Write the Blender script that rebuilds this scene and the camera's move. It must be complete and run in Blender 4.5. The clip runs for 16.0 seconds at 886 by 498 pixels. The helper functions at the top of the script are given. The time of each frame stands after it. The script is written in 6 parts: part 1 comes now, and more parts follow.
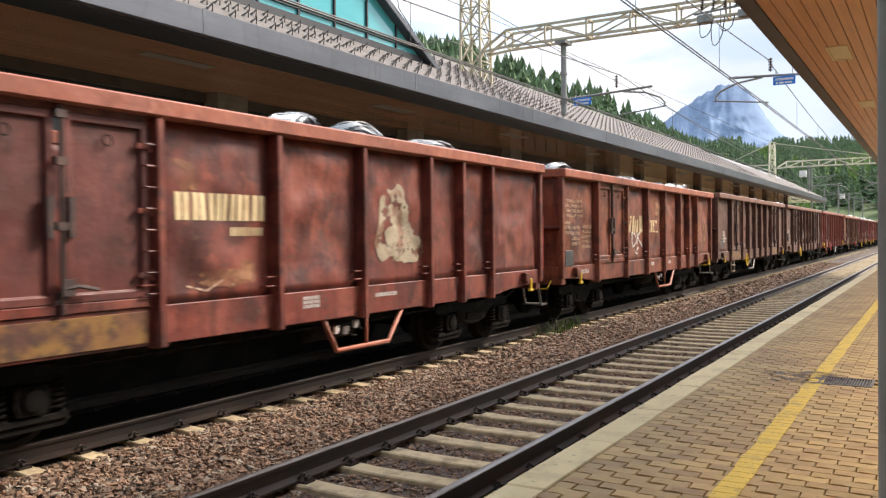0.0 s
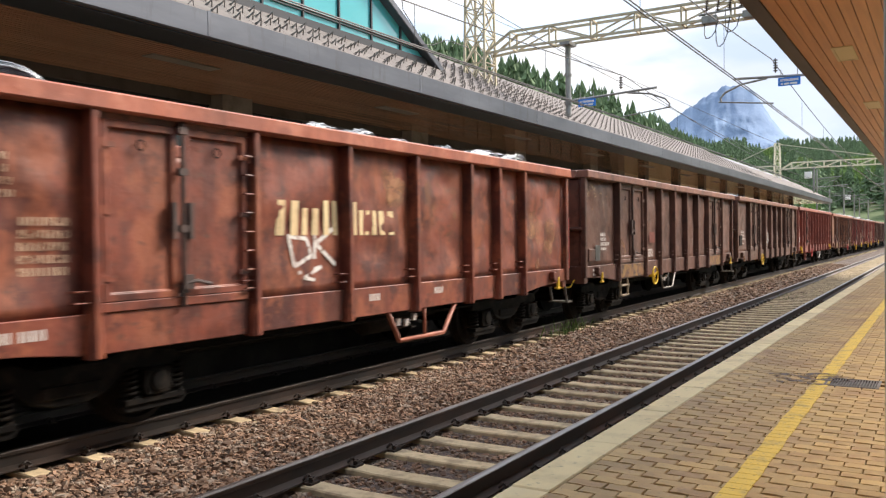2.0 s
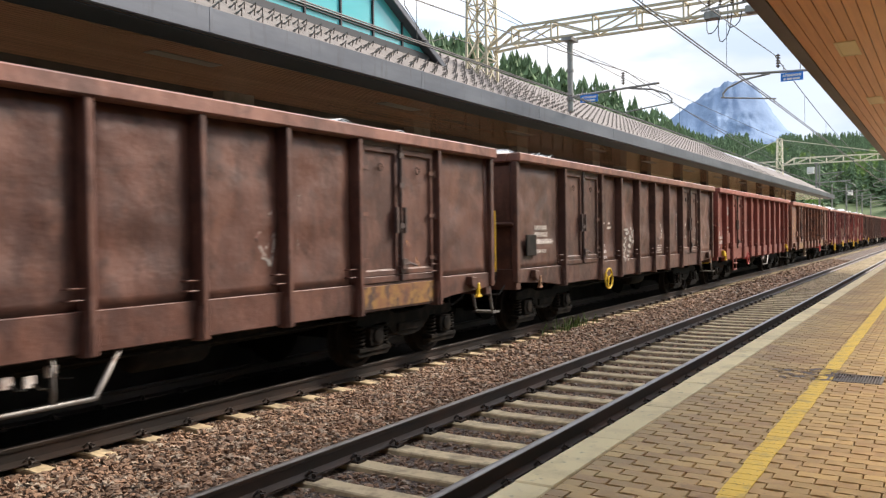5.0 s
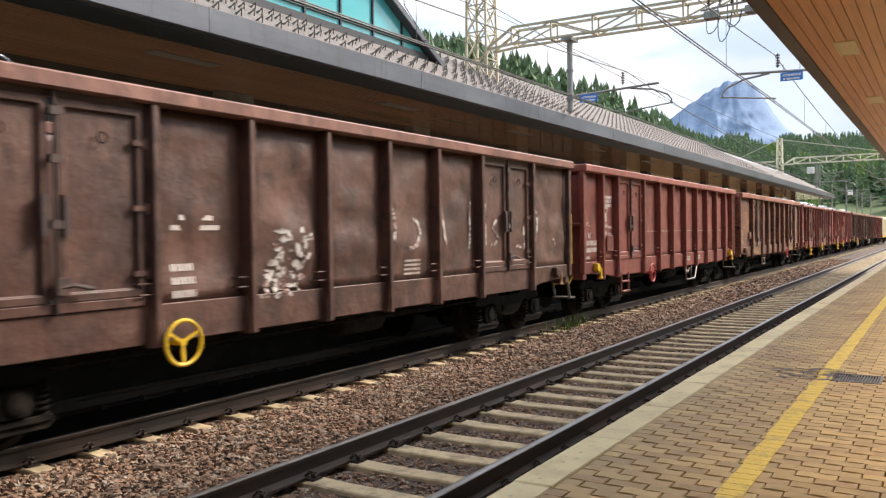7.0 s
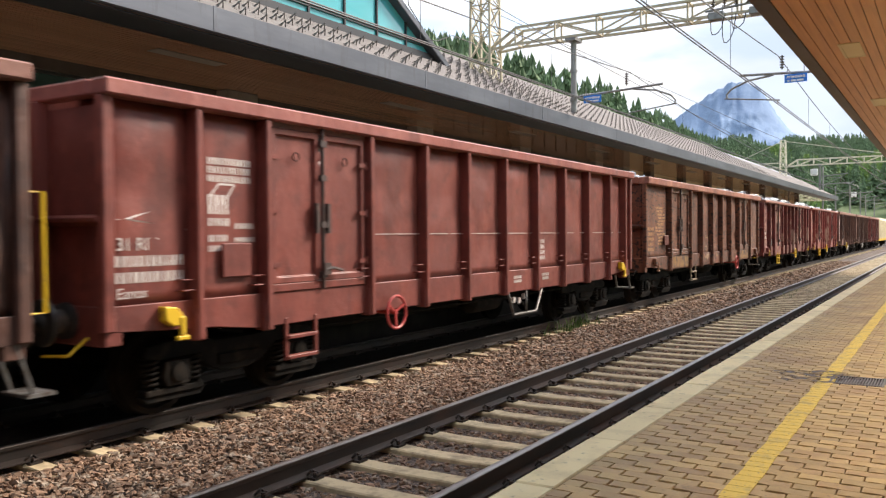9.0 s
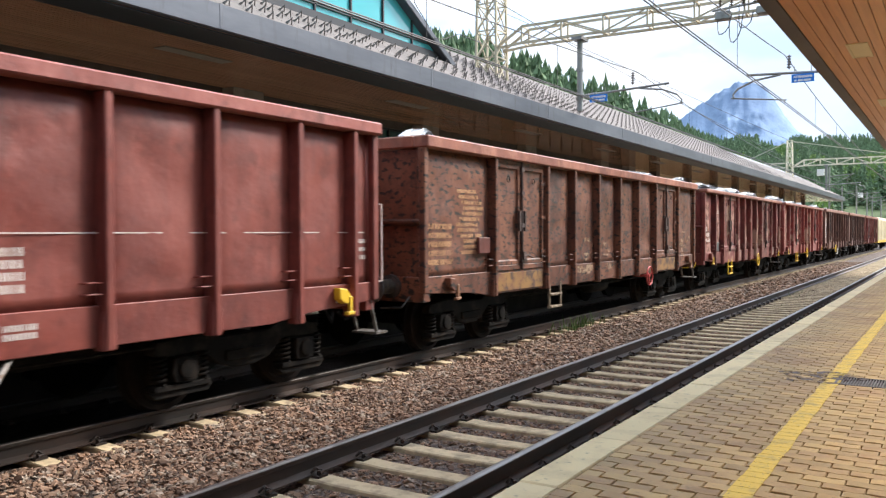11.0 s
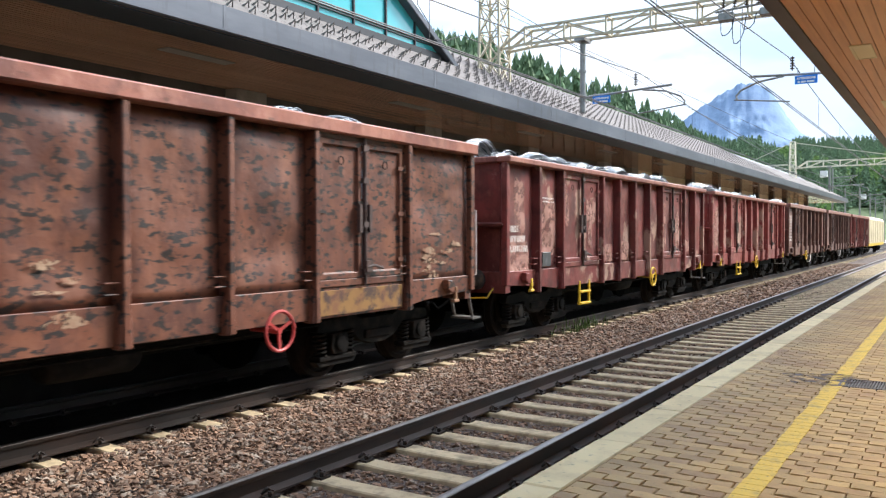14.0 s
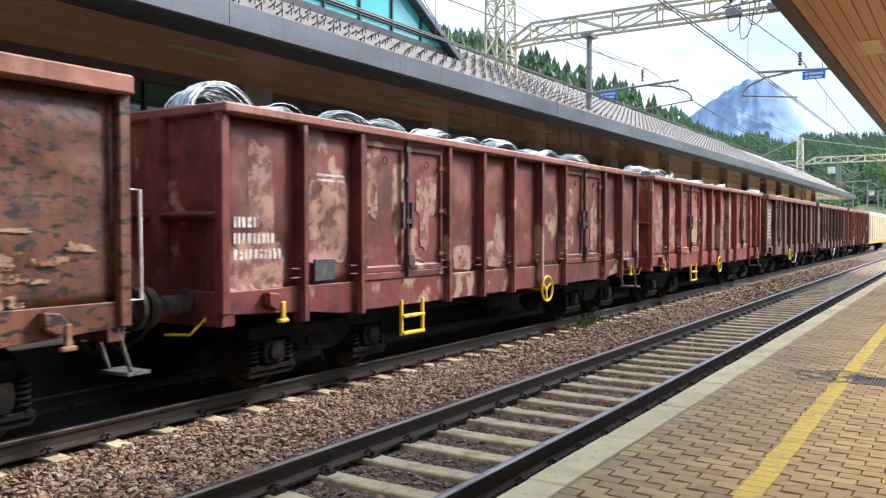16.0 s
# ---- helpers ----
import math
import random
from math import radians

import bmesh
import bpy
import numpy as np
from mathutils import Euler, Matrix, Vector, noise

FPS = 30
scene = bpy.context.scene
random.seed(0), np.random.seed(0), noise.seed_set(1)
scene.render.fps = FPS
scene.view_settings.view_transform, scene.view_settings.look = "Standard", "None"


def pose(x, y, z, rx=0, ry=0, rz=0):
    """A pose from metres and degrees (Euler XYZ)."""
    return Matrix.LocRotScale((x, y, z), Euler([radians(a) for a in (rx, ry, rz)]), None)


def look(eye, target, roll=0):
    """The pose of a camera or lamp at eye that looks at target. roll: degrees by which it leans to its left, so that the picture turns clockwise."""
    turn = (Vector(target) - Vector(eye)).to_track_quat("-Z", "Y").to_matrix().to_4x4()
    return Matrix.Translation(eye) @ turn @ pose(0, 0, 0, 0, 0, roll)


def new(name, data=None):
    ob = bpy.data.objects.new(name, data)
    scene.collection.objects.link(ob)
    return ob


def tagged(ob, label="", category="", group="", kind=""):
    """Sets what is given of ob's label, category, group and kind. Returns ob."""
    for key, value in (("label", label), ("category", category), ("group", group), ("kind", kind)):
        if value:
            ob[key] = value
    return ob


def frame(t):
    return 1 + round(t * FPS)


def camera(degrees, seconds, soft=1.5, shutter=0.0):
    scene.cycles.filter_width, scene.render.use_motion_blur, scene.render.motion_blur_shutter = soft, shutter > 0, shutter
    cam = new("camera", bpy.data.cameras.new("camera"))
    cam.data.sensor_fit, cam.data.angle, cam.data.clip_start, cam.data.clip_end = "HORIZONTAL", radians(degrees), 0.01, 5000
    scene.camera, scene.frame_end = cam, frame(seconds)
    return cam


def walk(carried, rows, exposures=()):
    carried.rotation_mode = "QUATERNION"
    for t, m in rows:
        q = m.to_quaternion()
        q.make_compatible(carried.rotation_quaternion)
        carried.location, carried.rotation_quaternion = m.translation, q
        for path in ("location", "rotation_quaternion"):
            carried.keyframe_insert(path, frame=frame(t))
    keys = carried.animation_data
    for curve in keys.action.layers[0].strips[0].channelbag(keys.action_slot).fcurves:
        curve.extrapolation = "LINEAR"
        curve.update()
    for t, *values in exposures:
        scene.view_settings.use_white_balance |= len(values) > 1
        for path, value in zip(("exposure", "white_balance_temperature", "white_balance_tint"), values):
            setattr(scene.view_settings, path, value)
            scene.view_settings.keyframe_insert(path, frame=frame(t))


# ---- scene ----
cam = camera(56.65, 16.0, soft=1.3, shutter=0.3)
walk(cam, [
    (0.0, pose(0.000, -0.000, 1.832, 89.118, 0.590, 30.936)),
    (0.5, pose(-0.003, 0.004, 1.827, 89.024, 0.651, 30.980)),
    (1.0, pose(-0.004, 0.003, 1.830, 88.965, 0.625, 31.186)),
    (1.5, pose(-0.001, 0.002, 1.833, 89.021, 0.612, 31.241)),
    (2.0, pose(-0.004, 0.003, 1.829, 89.238, 0.651, 31.244)),
    (2.5, pose(-0.000, 0.003, 1.833, 89.322, 0.682, 31.236)),
    (3.0, pose(-0.005, 0.001, 1.830, 89.360, 0.641, 31.269)),
    (3.5, pose(-0.002, 0.002, 1.830, 89.293, 0.685, 31.315)),
    (4.0, pose(-0.010, 0.006, 1.826, 89.097, 0.652, 31.397)),
    (6.5, pose(-0.004, 0.000, 1.830, 88.957, 0.819, 31.354)),
    (7.0, pose(-0.002, 0.003, 1.828, 88.965, 0.758, 31.385)),
    (7.5, pose(-0.005, 0.004, 1.831, 88.932, 0.654, 31.418)),
    (8.0, pose(-0.007, 0.005, 1.828, 88.914, 0.563, 31.479)),
    (8.5, pose(-0.010, 0.004, 1.828, 88.932, 0.494, 31.524)),
    (9.0, pose(-0.007, 0.003, 1.829, 88.960, 0.435, 31.567)),
    (11.5, pose(-0.010, 0.007, 1.831, 88.850, 0.102, 31.978)),
    (12.0, pose(-0.015, 0.008, 1.829, 88.873, 0.109, 32.054)),
    (12.5, pose(-0.013, 0.009, 1.834, 88.860, 0.100, 32.199)),
    (13.0, pose(-0.013, 0.005, 1.835, 88.853, 0.099, 32.165)),
    (13.5, pose(-0.012, 0.012, 1.830, 88.957, 0.160, 32.092)),
    (14.0, pose(-0.015, 0.008, 1.832, 88.946, 0.086, 32.098)),
    (14.5, pose(-0.011, 0.009, 1.833, 88.918, 0.087, 32.155)),
    (15.0, pose(-0.013, 0.006, 1.832, 88.859, 0.079, 32.235)),
    (15.5, pose(-0.017, 0.011, 1.833, 88.772, 0.034, 32.393)),
    (16.0, pose(-0.016, 0.011, 1.831, 88.675, 0.049, 32.518)),
], exposures=[(0.0, 0.8, 7150, 14), (9.0, 0.82, 7150, 14), (11.5, 1.02, 6400, 11), (16.0, 1.04, 6250, 10)])


# ---- sky and sun: bright overcast with thin blue gaps ----
world = bpy.data.worlds.new("overcast_sky")
scene.world = world
world.use_nodes = True
wn, wl = world.node_tree.nodes, world.node_tree.links
wn.clear()
w_out, w_bg = wn.new("ShaderNodeOutputWorld"), wn.new("ShaderNodeBackground")
w_sky = wn.new("ShaderNodeTexSky")
w_sky.sky_type, w_sky.sun_disc = "NISHITA", False
w_sky.sun_elevation, w_sky.sun_rotation = radians(41), radians(25)
w_gain = wn.new("ShaderNodeVectorMath")
w_gain.operation = "SCALE"
w_gain.inputs["Scale"].default_value = 0.16
wl.new(w_sky.outputs[0], w_gain.inputs[0])
w_co = wn.new("ShaderNodeTexCoord")
w_sep = wn.new("ShaderNodeSeparateXYZ")
wl.new(w_co.outputs["Generated"], w_sep.inputs[0])
w_map = wn.new("ShaderNodeMapping")
w_map.inputs["Scale"].default_value = (2.2, 2.2, 7.0)
wl.new(w_co.outputs["Generated"], w_map.inputs[0])
w_noise = wn.new("ShaderNodeTexNoise")
w_noise.inputs["Scale"].default_value, w_noise.inputs["Detail"].default_value = 1.6, 6.0
wl.new(w_map.outputs[0], w_noise.inputs["Vector"])
w_cover = wn.new("ShaderNodeMapRange")
w_cover.inputs["From Min"].default_value, w_cover.inputs["From Max"].default_value = 0.36, 0.6
w_cover.inputs["To Min"].default_value, w_cover.inputs["To Max"].default_value = 0.0, 1.0
wl.new(w_noise.outputs["Fac"], w_cover.inputs["Value"])
# an overcast sky is brighter overhead than near the horizon
w_up = wn.new("ShaderNodeMapRange")
w_up.inputs["From Min"].default_value, w_up.inputs["From Max"].default_value = 0.22, 0.85
w_up.inputs["To Min"].default_value, w_up.inputs["To Max"].default_value = 0.74, 2.35
wl.new(w_sep.outputs["Z"], w_up.inputs["Value"])
w_cloud = wn.new("ShaderNodeVectorMath")
w_cloud.operation = "SCALE"
# thin and thick cloud: white banks with pale blue-grey between
w_bank = wn.new("ShaderNodeTexNoise")
w_bank.inputs["Scale"].default_value, w_bank.inputs["Detail"].default_value = 2.6, 5.0
wl.new(w_map.outputs[0], w_bank.inputs["Vector"])
w_thick = wn.new("ShaderNodeMapRange")
w_thick.inputs["From Min"].default_value, w_thick.inputs["From Max"].default_value = 0.42, 0.58
wl.new(w_bank.outputs["Fac"], w_thick.inputs["Value"])
w_tone = wn.new("ShaderNodeMix")
w_tone.data_type = "RGBA"
w_tone.inputs["A"].default_value, w_tone.inputs["B"].default_value = (0.62, 0.77, 0.96, 1), (0.98, 1.03, 1.1, 1)
wl.new(w_thick.outputs[0], w_tone.inputs["Factor"])
wl.new(w_tone.outputs["Result"], w_cloud.inputs[0])
# and brighter on the side of the veiled sun
w_side = wn.new("ShaderNodeVectorMath")
w_side.operation = "DOT_PRODUCT"
w_side.inputs[1].default_value = Vector((0.5, 0.86, 0.0)).normalized()
wl.new(w_co.outputs["Generated"], w_side.inputs[0])
w_glow = wn.new("ShaderNodeMapRange")
w_glow.inputs["From Min"].default_value, w_glow.inputs["From Max"].default_value = -0.9, 0.8
w_glow.inputs["To Min"].default_value, w_glow.inputs["To Max"].default_value = 0.35, 1.05
wl.new(w_side.outputs["Value"], w_glow.inputs["Value"])
w_level = wn.new("ShaderNodeMath")
w_level.operation = "MULTIPLY"
wl.new(w_up.outputs[0], w_level.inputs[0])
wl.new(w_glow.outputs[0], w_level.inputs[1])
wl.new(w_level.outputs[0], w_cloud.inputs["Scale"])
w_mix = wn.new("ShaderNodeMix")
w_mix.data_type = "RGBA"
wl.new(w_cover.outputs[0], w_mix.inputs["Factor"])
wl.new(w_gain.outputs[0], w_mix.inputs["A"])
wl.new(w_cloud.outputs[0], w_mix.inputs["B"])
w_dot = wn.new("ShaderNodeVectorMath")
w_dot.operation = "DOT_PRODUCT"
w_dot.inputs[1].default_value = Vector((-0.125, 0.98, 0.12)).normalized()
wl.new(w_co.outputs["Generated"], w_dot.inputs[0])
w_near = wn.new("ShaderNodeMapRange")
w_near.interpolation_type = "SMOOTHSTEP"
w_near.inputs["From Min"].default_value, w_near.inputs["From Max"].default_value = 0.978, 0.9985
w_near.inputs["To Max"].default_value = 0.75
wl.new(w_dot.outputs["Value"], w_near.inputs["Value"])
w_rain = wn.new("ShaderNodeMix")
w_rain.data_type = "RGBA"
w_rain.inputs["B"].default_value = (0.36, 0.47, 0.66, 1)
wl.new(w_near.outputs[0], w_rain.inputs["Factor"])
wl.new(w_mix.outputs["Result"], w_rain.inputs["A"])
wl.new(w_rain.outputs["Result"], w_bg.inputs["Color"])
w_bg.inputs["Strength"].default_value = 1.0
wl.new(w_bg.outputs[0], w_out.inputs["Surface"])

sun = new("sun", bpy.data.lights.new("sun", "SUN"))
sun.data.energy, sun.data.angle, sun.data.color = 4.0, radians(16), (1.0, 0.95, 0.88)
sun.matrix_world = look((34, 62, 54), (0, 6, 0))


# ---- material helpers ----
def srgb(r, g, b):
    return tuple(((c / 255) / 12.92 if c / 255 <= 0.04045 else ((c / 255 + 0.055) / 1.055) ** 2.4) for c in (r, g, b)) + (1.0,)


def mul(c, k):
    return (c[0] * k, c[1] * k, c[2] * k, 1.0)


class Mat:
    """A node material grown step by step: base colour, stains, grain, relief."""

    def __init__(self, name, color, rough=0.7, metal=0.0, island=False, per_object=0.0):
        self.m = bpy.data.materials.new(name)
        self.m.use_nodes = True
        self.n, self.l = self.m.node_tree.nodes, self.m.node_tree.links
        self.b = self.n["Principled BSDF"]
        self.b.inputs["Roughness"].default_value = rough
        self.b.inputs["Metallic"].default_value = metal
        self.b.inputs["Base Color"].default_value = (*color[:3], 1)
        self.color, self.sock, self.h = color, None, None
        co = self.n.new("ShaderNodeTexCoord")
        info = self.n.new("ShaderNodeObjectInfo")
        add = self.n.new("ShaderNodeVectorMath")
        add.operation = "ADD"
        k = self.n.new("ShaderNodeMath")
        k.operation, k.inputs[1].default_value = "MULTIPLY", 37.0
        self.l.new(info.outputs["Random"], k.inputs[0])
        self.l.new(co.outputs["Object"], add.inputs[0])
        self.l.new(k.outputs[0], add.inputs[1])
        self.co = add.outputs[0]
        self.info = info
        if per_object or island:
            geo = self.n.new("ShaderNodeNewGeometry")
            src = geo.outputs["Random Per Island"] if island else info.outputs["Random"]
            r = self.n.new("ShaderNodeMapRange")
            s = per_object or 0.25
            r.inputs["To Min"].default_value, r.inputs["To Max"].default_value = 1 - s, 1 + s
            self.l.new(src, r.inputs["Value"])
            sc = self.n.new("ShaderNodeVectorMath")
            sc.operation = "SCALE"
            sc.inputs[0].default_value = color[:3]
            self.l.new(r.outputs[0], sc.inputs["Scale"])
            self.sock = sc.outputs[0]
            self._set()

    def _set(self):
        self.l.new(self.sock, self.b.inputs["Base Color"])

    def fac(self, scale, lo, hi, stretch=(1, 1, 1), detail=5.0, seed=0.0, rough=0.6):
        mp = self.n.new("ShaderNodeMapping")
        mp.inputs["Scale"].default_value = stretch
        mp.inputs["Location"].default_value = (seed, seed * 1.7, seed * 0.6)
        self.l.new(self.co, mp.inputs[0])
        t = self.n.new("ShaderNodeTexNoise")
        t.inputs["Scale"].default_value, t.inputs["Detail"].default_value = scale, detail
        t.inputs["Roughness"].default_value = rough
        self.l.new(mp.outputs[0], t.inputs["Vector"])
        r = self.n.new("ShaderNodeMapRange")
        r.inputs["From Min"].default_value, r.inputs["From Max"].default_value = lo, hi
        self.l.new(t.outputs["Fac"], r.inputs["Value"])
        return r.outputs[0]

    def stain(self, color, scale, lo, hi, stretch=(1, 1, 1), seed=0.0, amount=1.0, detail=5.0, rough=0.6):
        f = self.fac(scale, lo, hi, stretch, detail, seed, rough)
        if amount != 1.0:
            a = self.n.new("ShaderNodeMath")
            a.operation, a.inputs[1].default_value = "MULTIPLY", amount
            self.l.new(f, a.inputs[0])
            f = a.outputs[0]
        mx = self.n.new("ShaderNodeMix")
        mx.data_type = "RGBA"
        self.l.new(f, mx.inputs["Factor"])
        if self.sock is None:
            mx.inputs["A"].default_value = (*self.color[:3], 1)
        else:
            self.l.new(self.sock, mx.inputs["A"])
        mx.inputs["B"].default_value = (*color[:3], 1)
        self.sock = mx.outputs["Result"]
        self._set()
        return self

    def relief(self, scale, strength=0.3, depth=0.01, stretch=(1, 1, 1), detail=5.0, seed=3.0):
        f = self.fac(scale, 0.0, 1.0, stretch, detail, seed)
        b = self.n.new("ShaderNodeBump")
        b.inputs["Strength"].default_value, b.inputs["Distance"].default_value = strength, depth
        self.l.new(f, b.inputs["Height"])
        if self.h is not None:
            self.l.new(self.h, b.inputs["Normal"])
        self.h = b.outputs[0]
        self.l.new(self.h, self.b.inputs["Normal"])
        return self

    def flaky(self, scale, lo, hi, seed=20.0):
        """Ragged holes in a thin coat of paint."""
        self.l.new(self.fac(scale, lo, hi, detail=7.0, seed=seed, rough=0.65), self.b.inputs["Alpha"])
        return self

    def gloss(self, scale, lo, hi):
        f = self.fac(scale, 0.3, 0.7, seed=9.0)
        r = self.n.new("ShaderNodeMapRange")
        r.inputs["To Min"].default_value, r.inputs["To Max"].default_value = lo, hi
        self.l.new(f, r.inputs["Value"])
        self.l.new(r.outputs[0], self.b.inputs["Roughness"])
        return self


# ---- mesh helpers ----
class Mesh:
    def __init__(self):
        self.v, self.f = [], []

    def quad(self, a, b, c, d):
        i = len(self.v)
        self.v += [a, b, c, d]
        self.f.append((i, i + 1, i + 2, i + 3))
        return self

    def box(self, x0, x1, y0, y1, z0, z1, m=None):
        i = len(self.v)
        pts = [(x0, y0, z0), (x1, y0, z0), (x1, y1, z0), (x0, y1, z0), (x0, y0, z1), (x1, y0, z1), (x1, y1, z1), (x0, y1, z1)]
        self.v += [tuple(m @ Vector(p)) for p in pts] if m else pts
        self.f += [tuple(i + k for k in q) for q in ((3, 2, 1, 0), (4, 5, 6, 7), (0, 1, 5, 4), (1, 2, 6, 5), (2, 3, 7, 6), (3, 0, 4, 7))]
        return self

    def beam(self, a, b, w, h=None, up=(0, 0, 1)):
        """A square bar from a to b."""
        a, b = Vector(a), Vector(b)
        h = h or w
        d = (b - a).normalized()
        u = Vector(up)
        if abs(d.dot(u)) > 0.98:
            u = Vector((1, 0, 0))
        s = d.cross(u).normalized()
        u = s.cross(d)
        i = len(self.v)
        for p in (a, b):
            for p1, q1 in ((-1, -1), (1, -1), (1, 1), (-1, 1)):
                self.v.append(tuple(p + s * (p1 * w / 2) + u * (q1 * h / 2)))
        self.f += [tuple(i + k for k in q) for q in ((0, 1, 2, 3), (7, 6, 5, 4), (0, 4, 5, 1), (1, 5, 6, 2), (2, 6, 7, 3), (3, 7, 4, 0))]
        return self

    def tube(self, pts, r, n=8, closed=False, r2=None):
        """A round bar along points."""
        pts = [Vector(p) for p in pts]
        k = len(pts)
        i = len(self.v)
        ref = None
        for j, p in enumerate(pts):
            d = (pts[(j + 1) % k] - pts[j - 1]) if closed else (pts[min(j + 1, k - 1)] - pts[max(j - 1, 0)])
            d.normalize()
            if ref is None:
                ref = d.orthogonal().normalized()
            ref = (ref - d * ref.dot(d)).normalized()
            s = d.cross(ref)
            rr = r if r2 is None else r + (r2 - r) * j / (k - 1)
            for q in range(n):
                a = 2 * math.pi * q / n
                self.v.append(tuple(p + ref * (math.cos(a) * rr) + s * (math.sin(a) * rr)))
        for j in range(k if closed else k - 1):
            o, o2 = i + j * n, i + ((j + 1) % k) * n
            for q in range(n):
                self.f.append((o + q, o + (q + 1) % n, o2 + (q + 1) % n, o2 + q))
        if not closed:
            self.f.append(tuple(i + q for q in reversed(range(n))))
            self.f.append(tuple(i + (k - 1) * n + q for q in range(n)))
        return self

    def prism(self, outline, axis, lo, hi):
        """An outline (a, b) swept along an axis: x -> (y, z), y -> (x, z), z -> (x, y)."""
        i, k = len(self.v), len(outline)
        for c in (lo, hi):
            for a, b in outline:
                self.v.append({"x": (c, a, b), "y": (a, c, b), "z": (a, b, c)}[axis])
        for q in range(k):
            self.f.append((i + q, i + (q + 1) % k, i + k + (q + 1) % k, i + k + q))
        self.f.append(tuple(i + q for q in reversed(range(k))))
        self.f.append(tuple(i + k + q for q in range(k)))
        return self

    def lathe(self, prof, n, axis="x", c=(0, 0, 0)):
        """Rings of (along, radius) round an axis."""
        i = len(self.v)
        for a, r in prof:
            for q in range(n):
                t = 2 * math.pi * q / n
                u, w = math.cos(t) * r, math.sin(t) * r
                p = {"x": (a, u, w), "y": (w, a, u), "z": (u, w, a)}[axis]
                self.v.append((p[0] + c[0], p[1] + c[1], p[2] + c[2]))
        for j in range(len(prof) - 1):
            for q in range(n):
                self.f.append((i + j * n + q, i + j * n + (q + 1) % n, i + (j + 1) * n + (q + 1) % n, i + (j + 1) * n + q))
        self.f.append(tuple(i + q for q in reversed(range(n))))
        self.f.append(tuple(i + (len(prof) - 1) * n + q for q in range(n)))
        return self

    def grid(self, fn, nu, nv):
        i = len(self.v)
        for a in range(nu + 1):
            for b in range(nv + 1):
                self.v.append(tuple(fn(a / nu, b / nv)))
        for a in range(nu):
            for b in range(nv):
                o = i + a * (nv + 1) + b
                self.f.append((o, o + nv + 1, o + nv + 2, o + 1))
        return self

    def data(self, name, mat, bevel=0.0, smooth=False):
        me = bpy.data.meshes.new(name)
        me.from_pydata(self.v, [], self.f)
        bm = bmesh.new()
        bm.from_mesh(me)
        bmesh.ops.recalc_face_normals(bm, faces=bm.faces)
        if bevel:
            bmesh.ops.bevel(bm, geom=list(bm.edges), offset=bevel, segments=1, affect="EDGES")
        bm.to_mesh(me)
        bm.free()
        if smooth:
            me.polygons.foreach_set("use_smooth", [True] * len(me.polygons))
        me.materials.append(mat)
        return me

    def raw(self, name, mat):
        me = bpy.data.meshes.new(name)
        me.from_pydata(self.v, [], self.f)
        me.materials.append(mat)
        return me


def part(name, me, parent=None, label="", at=None):
    ob = new(name, me)
    if parent:
        ob.parent = parent
    if at is not None:
        ob.matrix_basis = at if isinstance(at, Matrix) else Matrix.Translation(at)
    if label:
        ob["label"] = label
    return ob


def thing(name, label, category, group="", kind="", at=None):
    ob = new(name)
    ob.empty_display_size = 0.2
    if at is not None:
        ob.matrix_basis = at if isinstance(at, Matrix) else Matrix.Translation(at)
    return tagged(ob, label, category, group, kind)


# ---- materials ----
M_RAIL = Mat("rail_side", (0.035, 0.028, 0.024), 0.62, 0.3).stain((0.07, 0.04, 0.028), 3.0, 0.4, 0.7, (1, 0.3, 1)).relief(60, 0.2, 0.002).m
M_HEAD = Mat("rail_head", (0.26, 0.25, 0.24), 0.42, 1.0).stain((0.12, 0.1, 0.085), 14, 0.5, 0.75, (1, 0.1, 1)).m
# darker copy of the rail head for the shade beside the train
M_HEAD_SHADE = Mat("rail_head_shade", (0.09, 0.08, 0.075), 0.55, 0.8).stain((0.05, 0.04, 0.035), 14, 0.5, 0.75, (1, 0.1, 1)).m
M_SLEEPER = Mat("sleeper_concrete", (0.56, 0.44, 0.27), 0.9, per_object=0.12).stain((0.2, 0.15, 0.1), 6, 0.45, 0.75).stain((0.1, 0.07, 0.05), 22, 0.6, 0.75, amount=0.6).relief(70, 0.4, 0.004).m
M_CLIP = Mat("clip_steel", (0.035, 0.027, 0.023), 0.6, 0.4).stain((0.1, 0.05, 0.03), 20, 0.5, 0.7).m
M_STONE = Mat("ballast_stone", (0.225, 0.135, 0.085), 0.9, island=True, per_object=0.6).stain((0.36, 0.29, 0.22), 9.0, 0.52, 0.66, detail=2).stain((0.13, 0.075, 0.055), 1.3, 0.5, 0.75, amount=0.5).relief(90, 0.4, 0.004).m
M_BED = Mat("ballast_bed", (0.09, 0.063, 0.05), 0.95).stain((0.2, 0.15, 0.12), 22, 0.45, 0.6).stain((0.03, 0.022, 0.018), 30, 0.5, 0.62, seed=5).relief(24, 1.0, 0.04).m
M_EARTH = Mat("valley_earth", (0.09, 0.085, 0.06), 0.95).stain((0.05, 0.08, 0.025), 0.2, 0.4, 0.6).relief(2.0, 0.5, 0.05).m
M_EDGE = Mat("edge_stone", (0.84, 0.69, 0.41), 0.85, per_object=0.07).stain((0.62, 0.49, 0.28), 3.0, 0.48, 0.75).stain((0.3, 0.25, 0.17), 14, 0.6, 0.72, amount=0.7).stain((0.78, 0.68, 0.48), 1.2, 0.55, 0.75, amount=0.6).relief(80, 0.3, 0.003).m
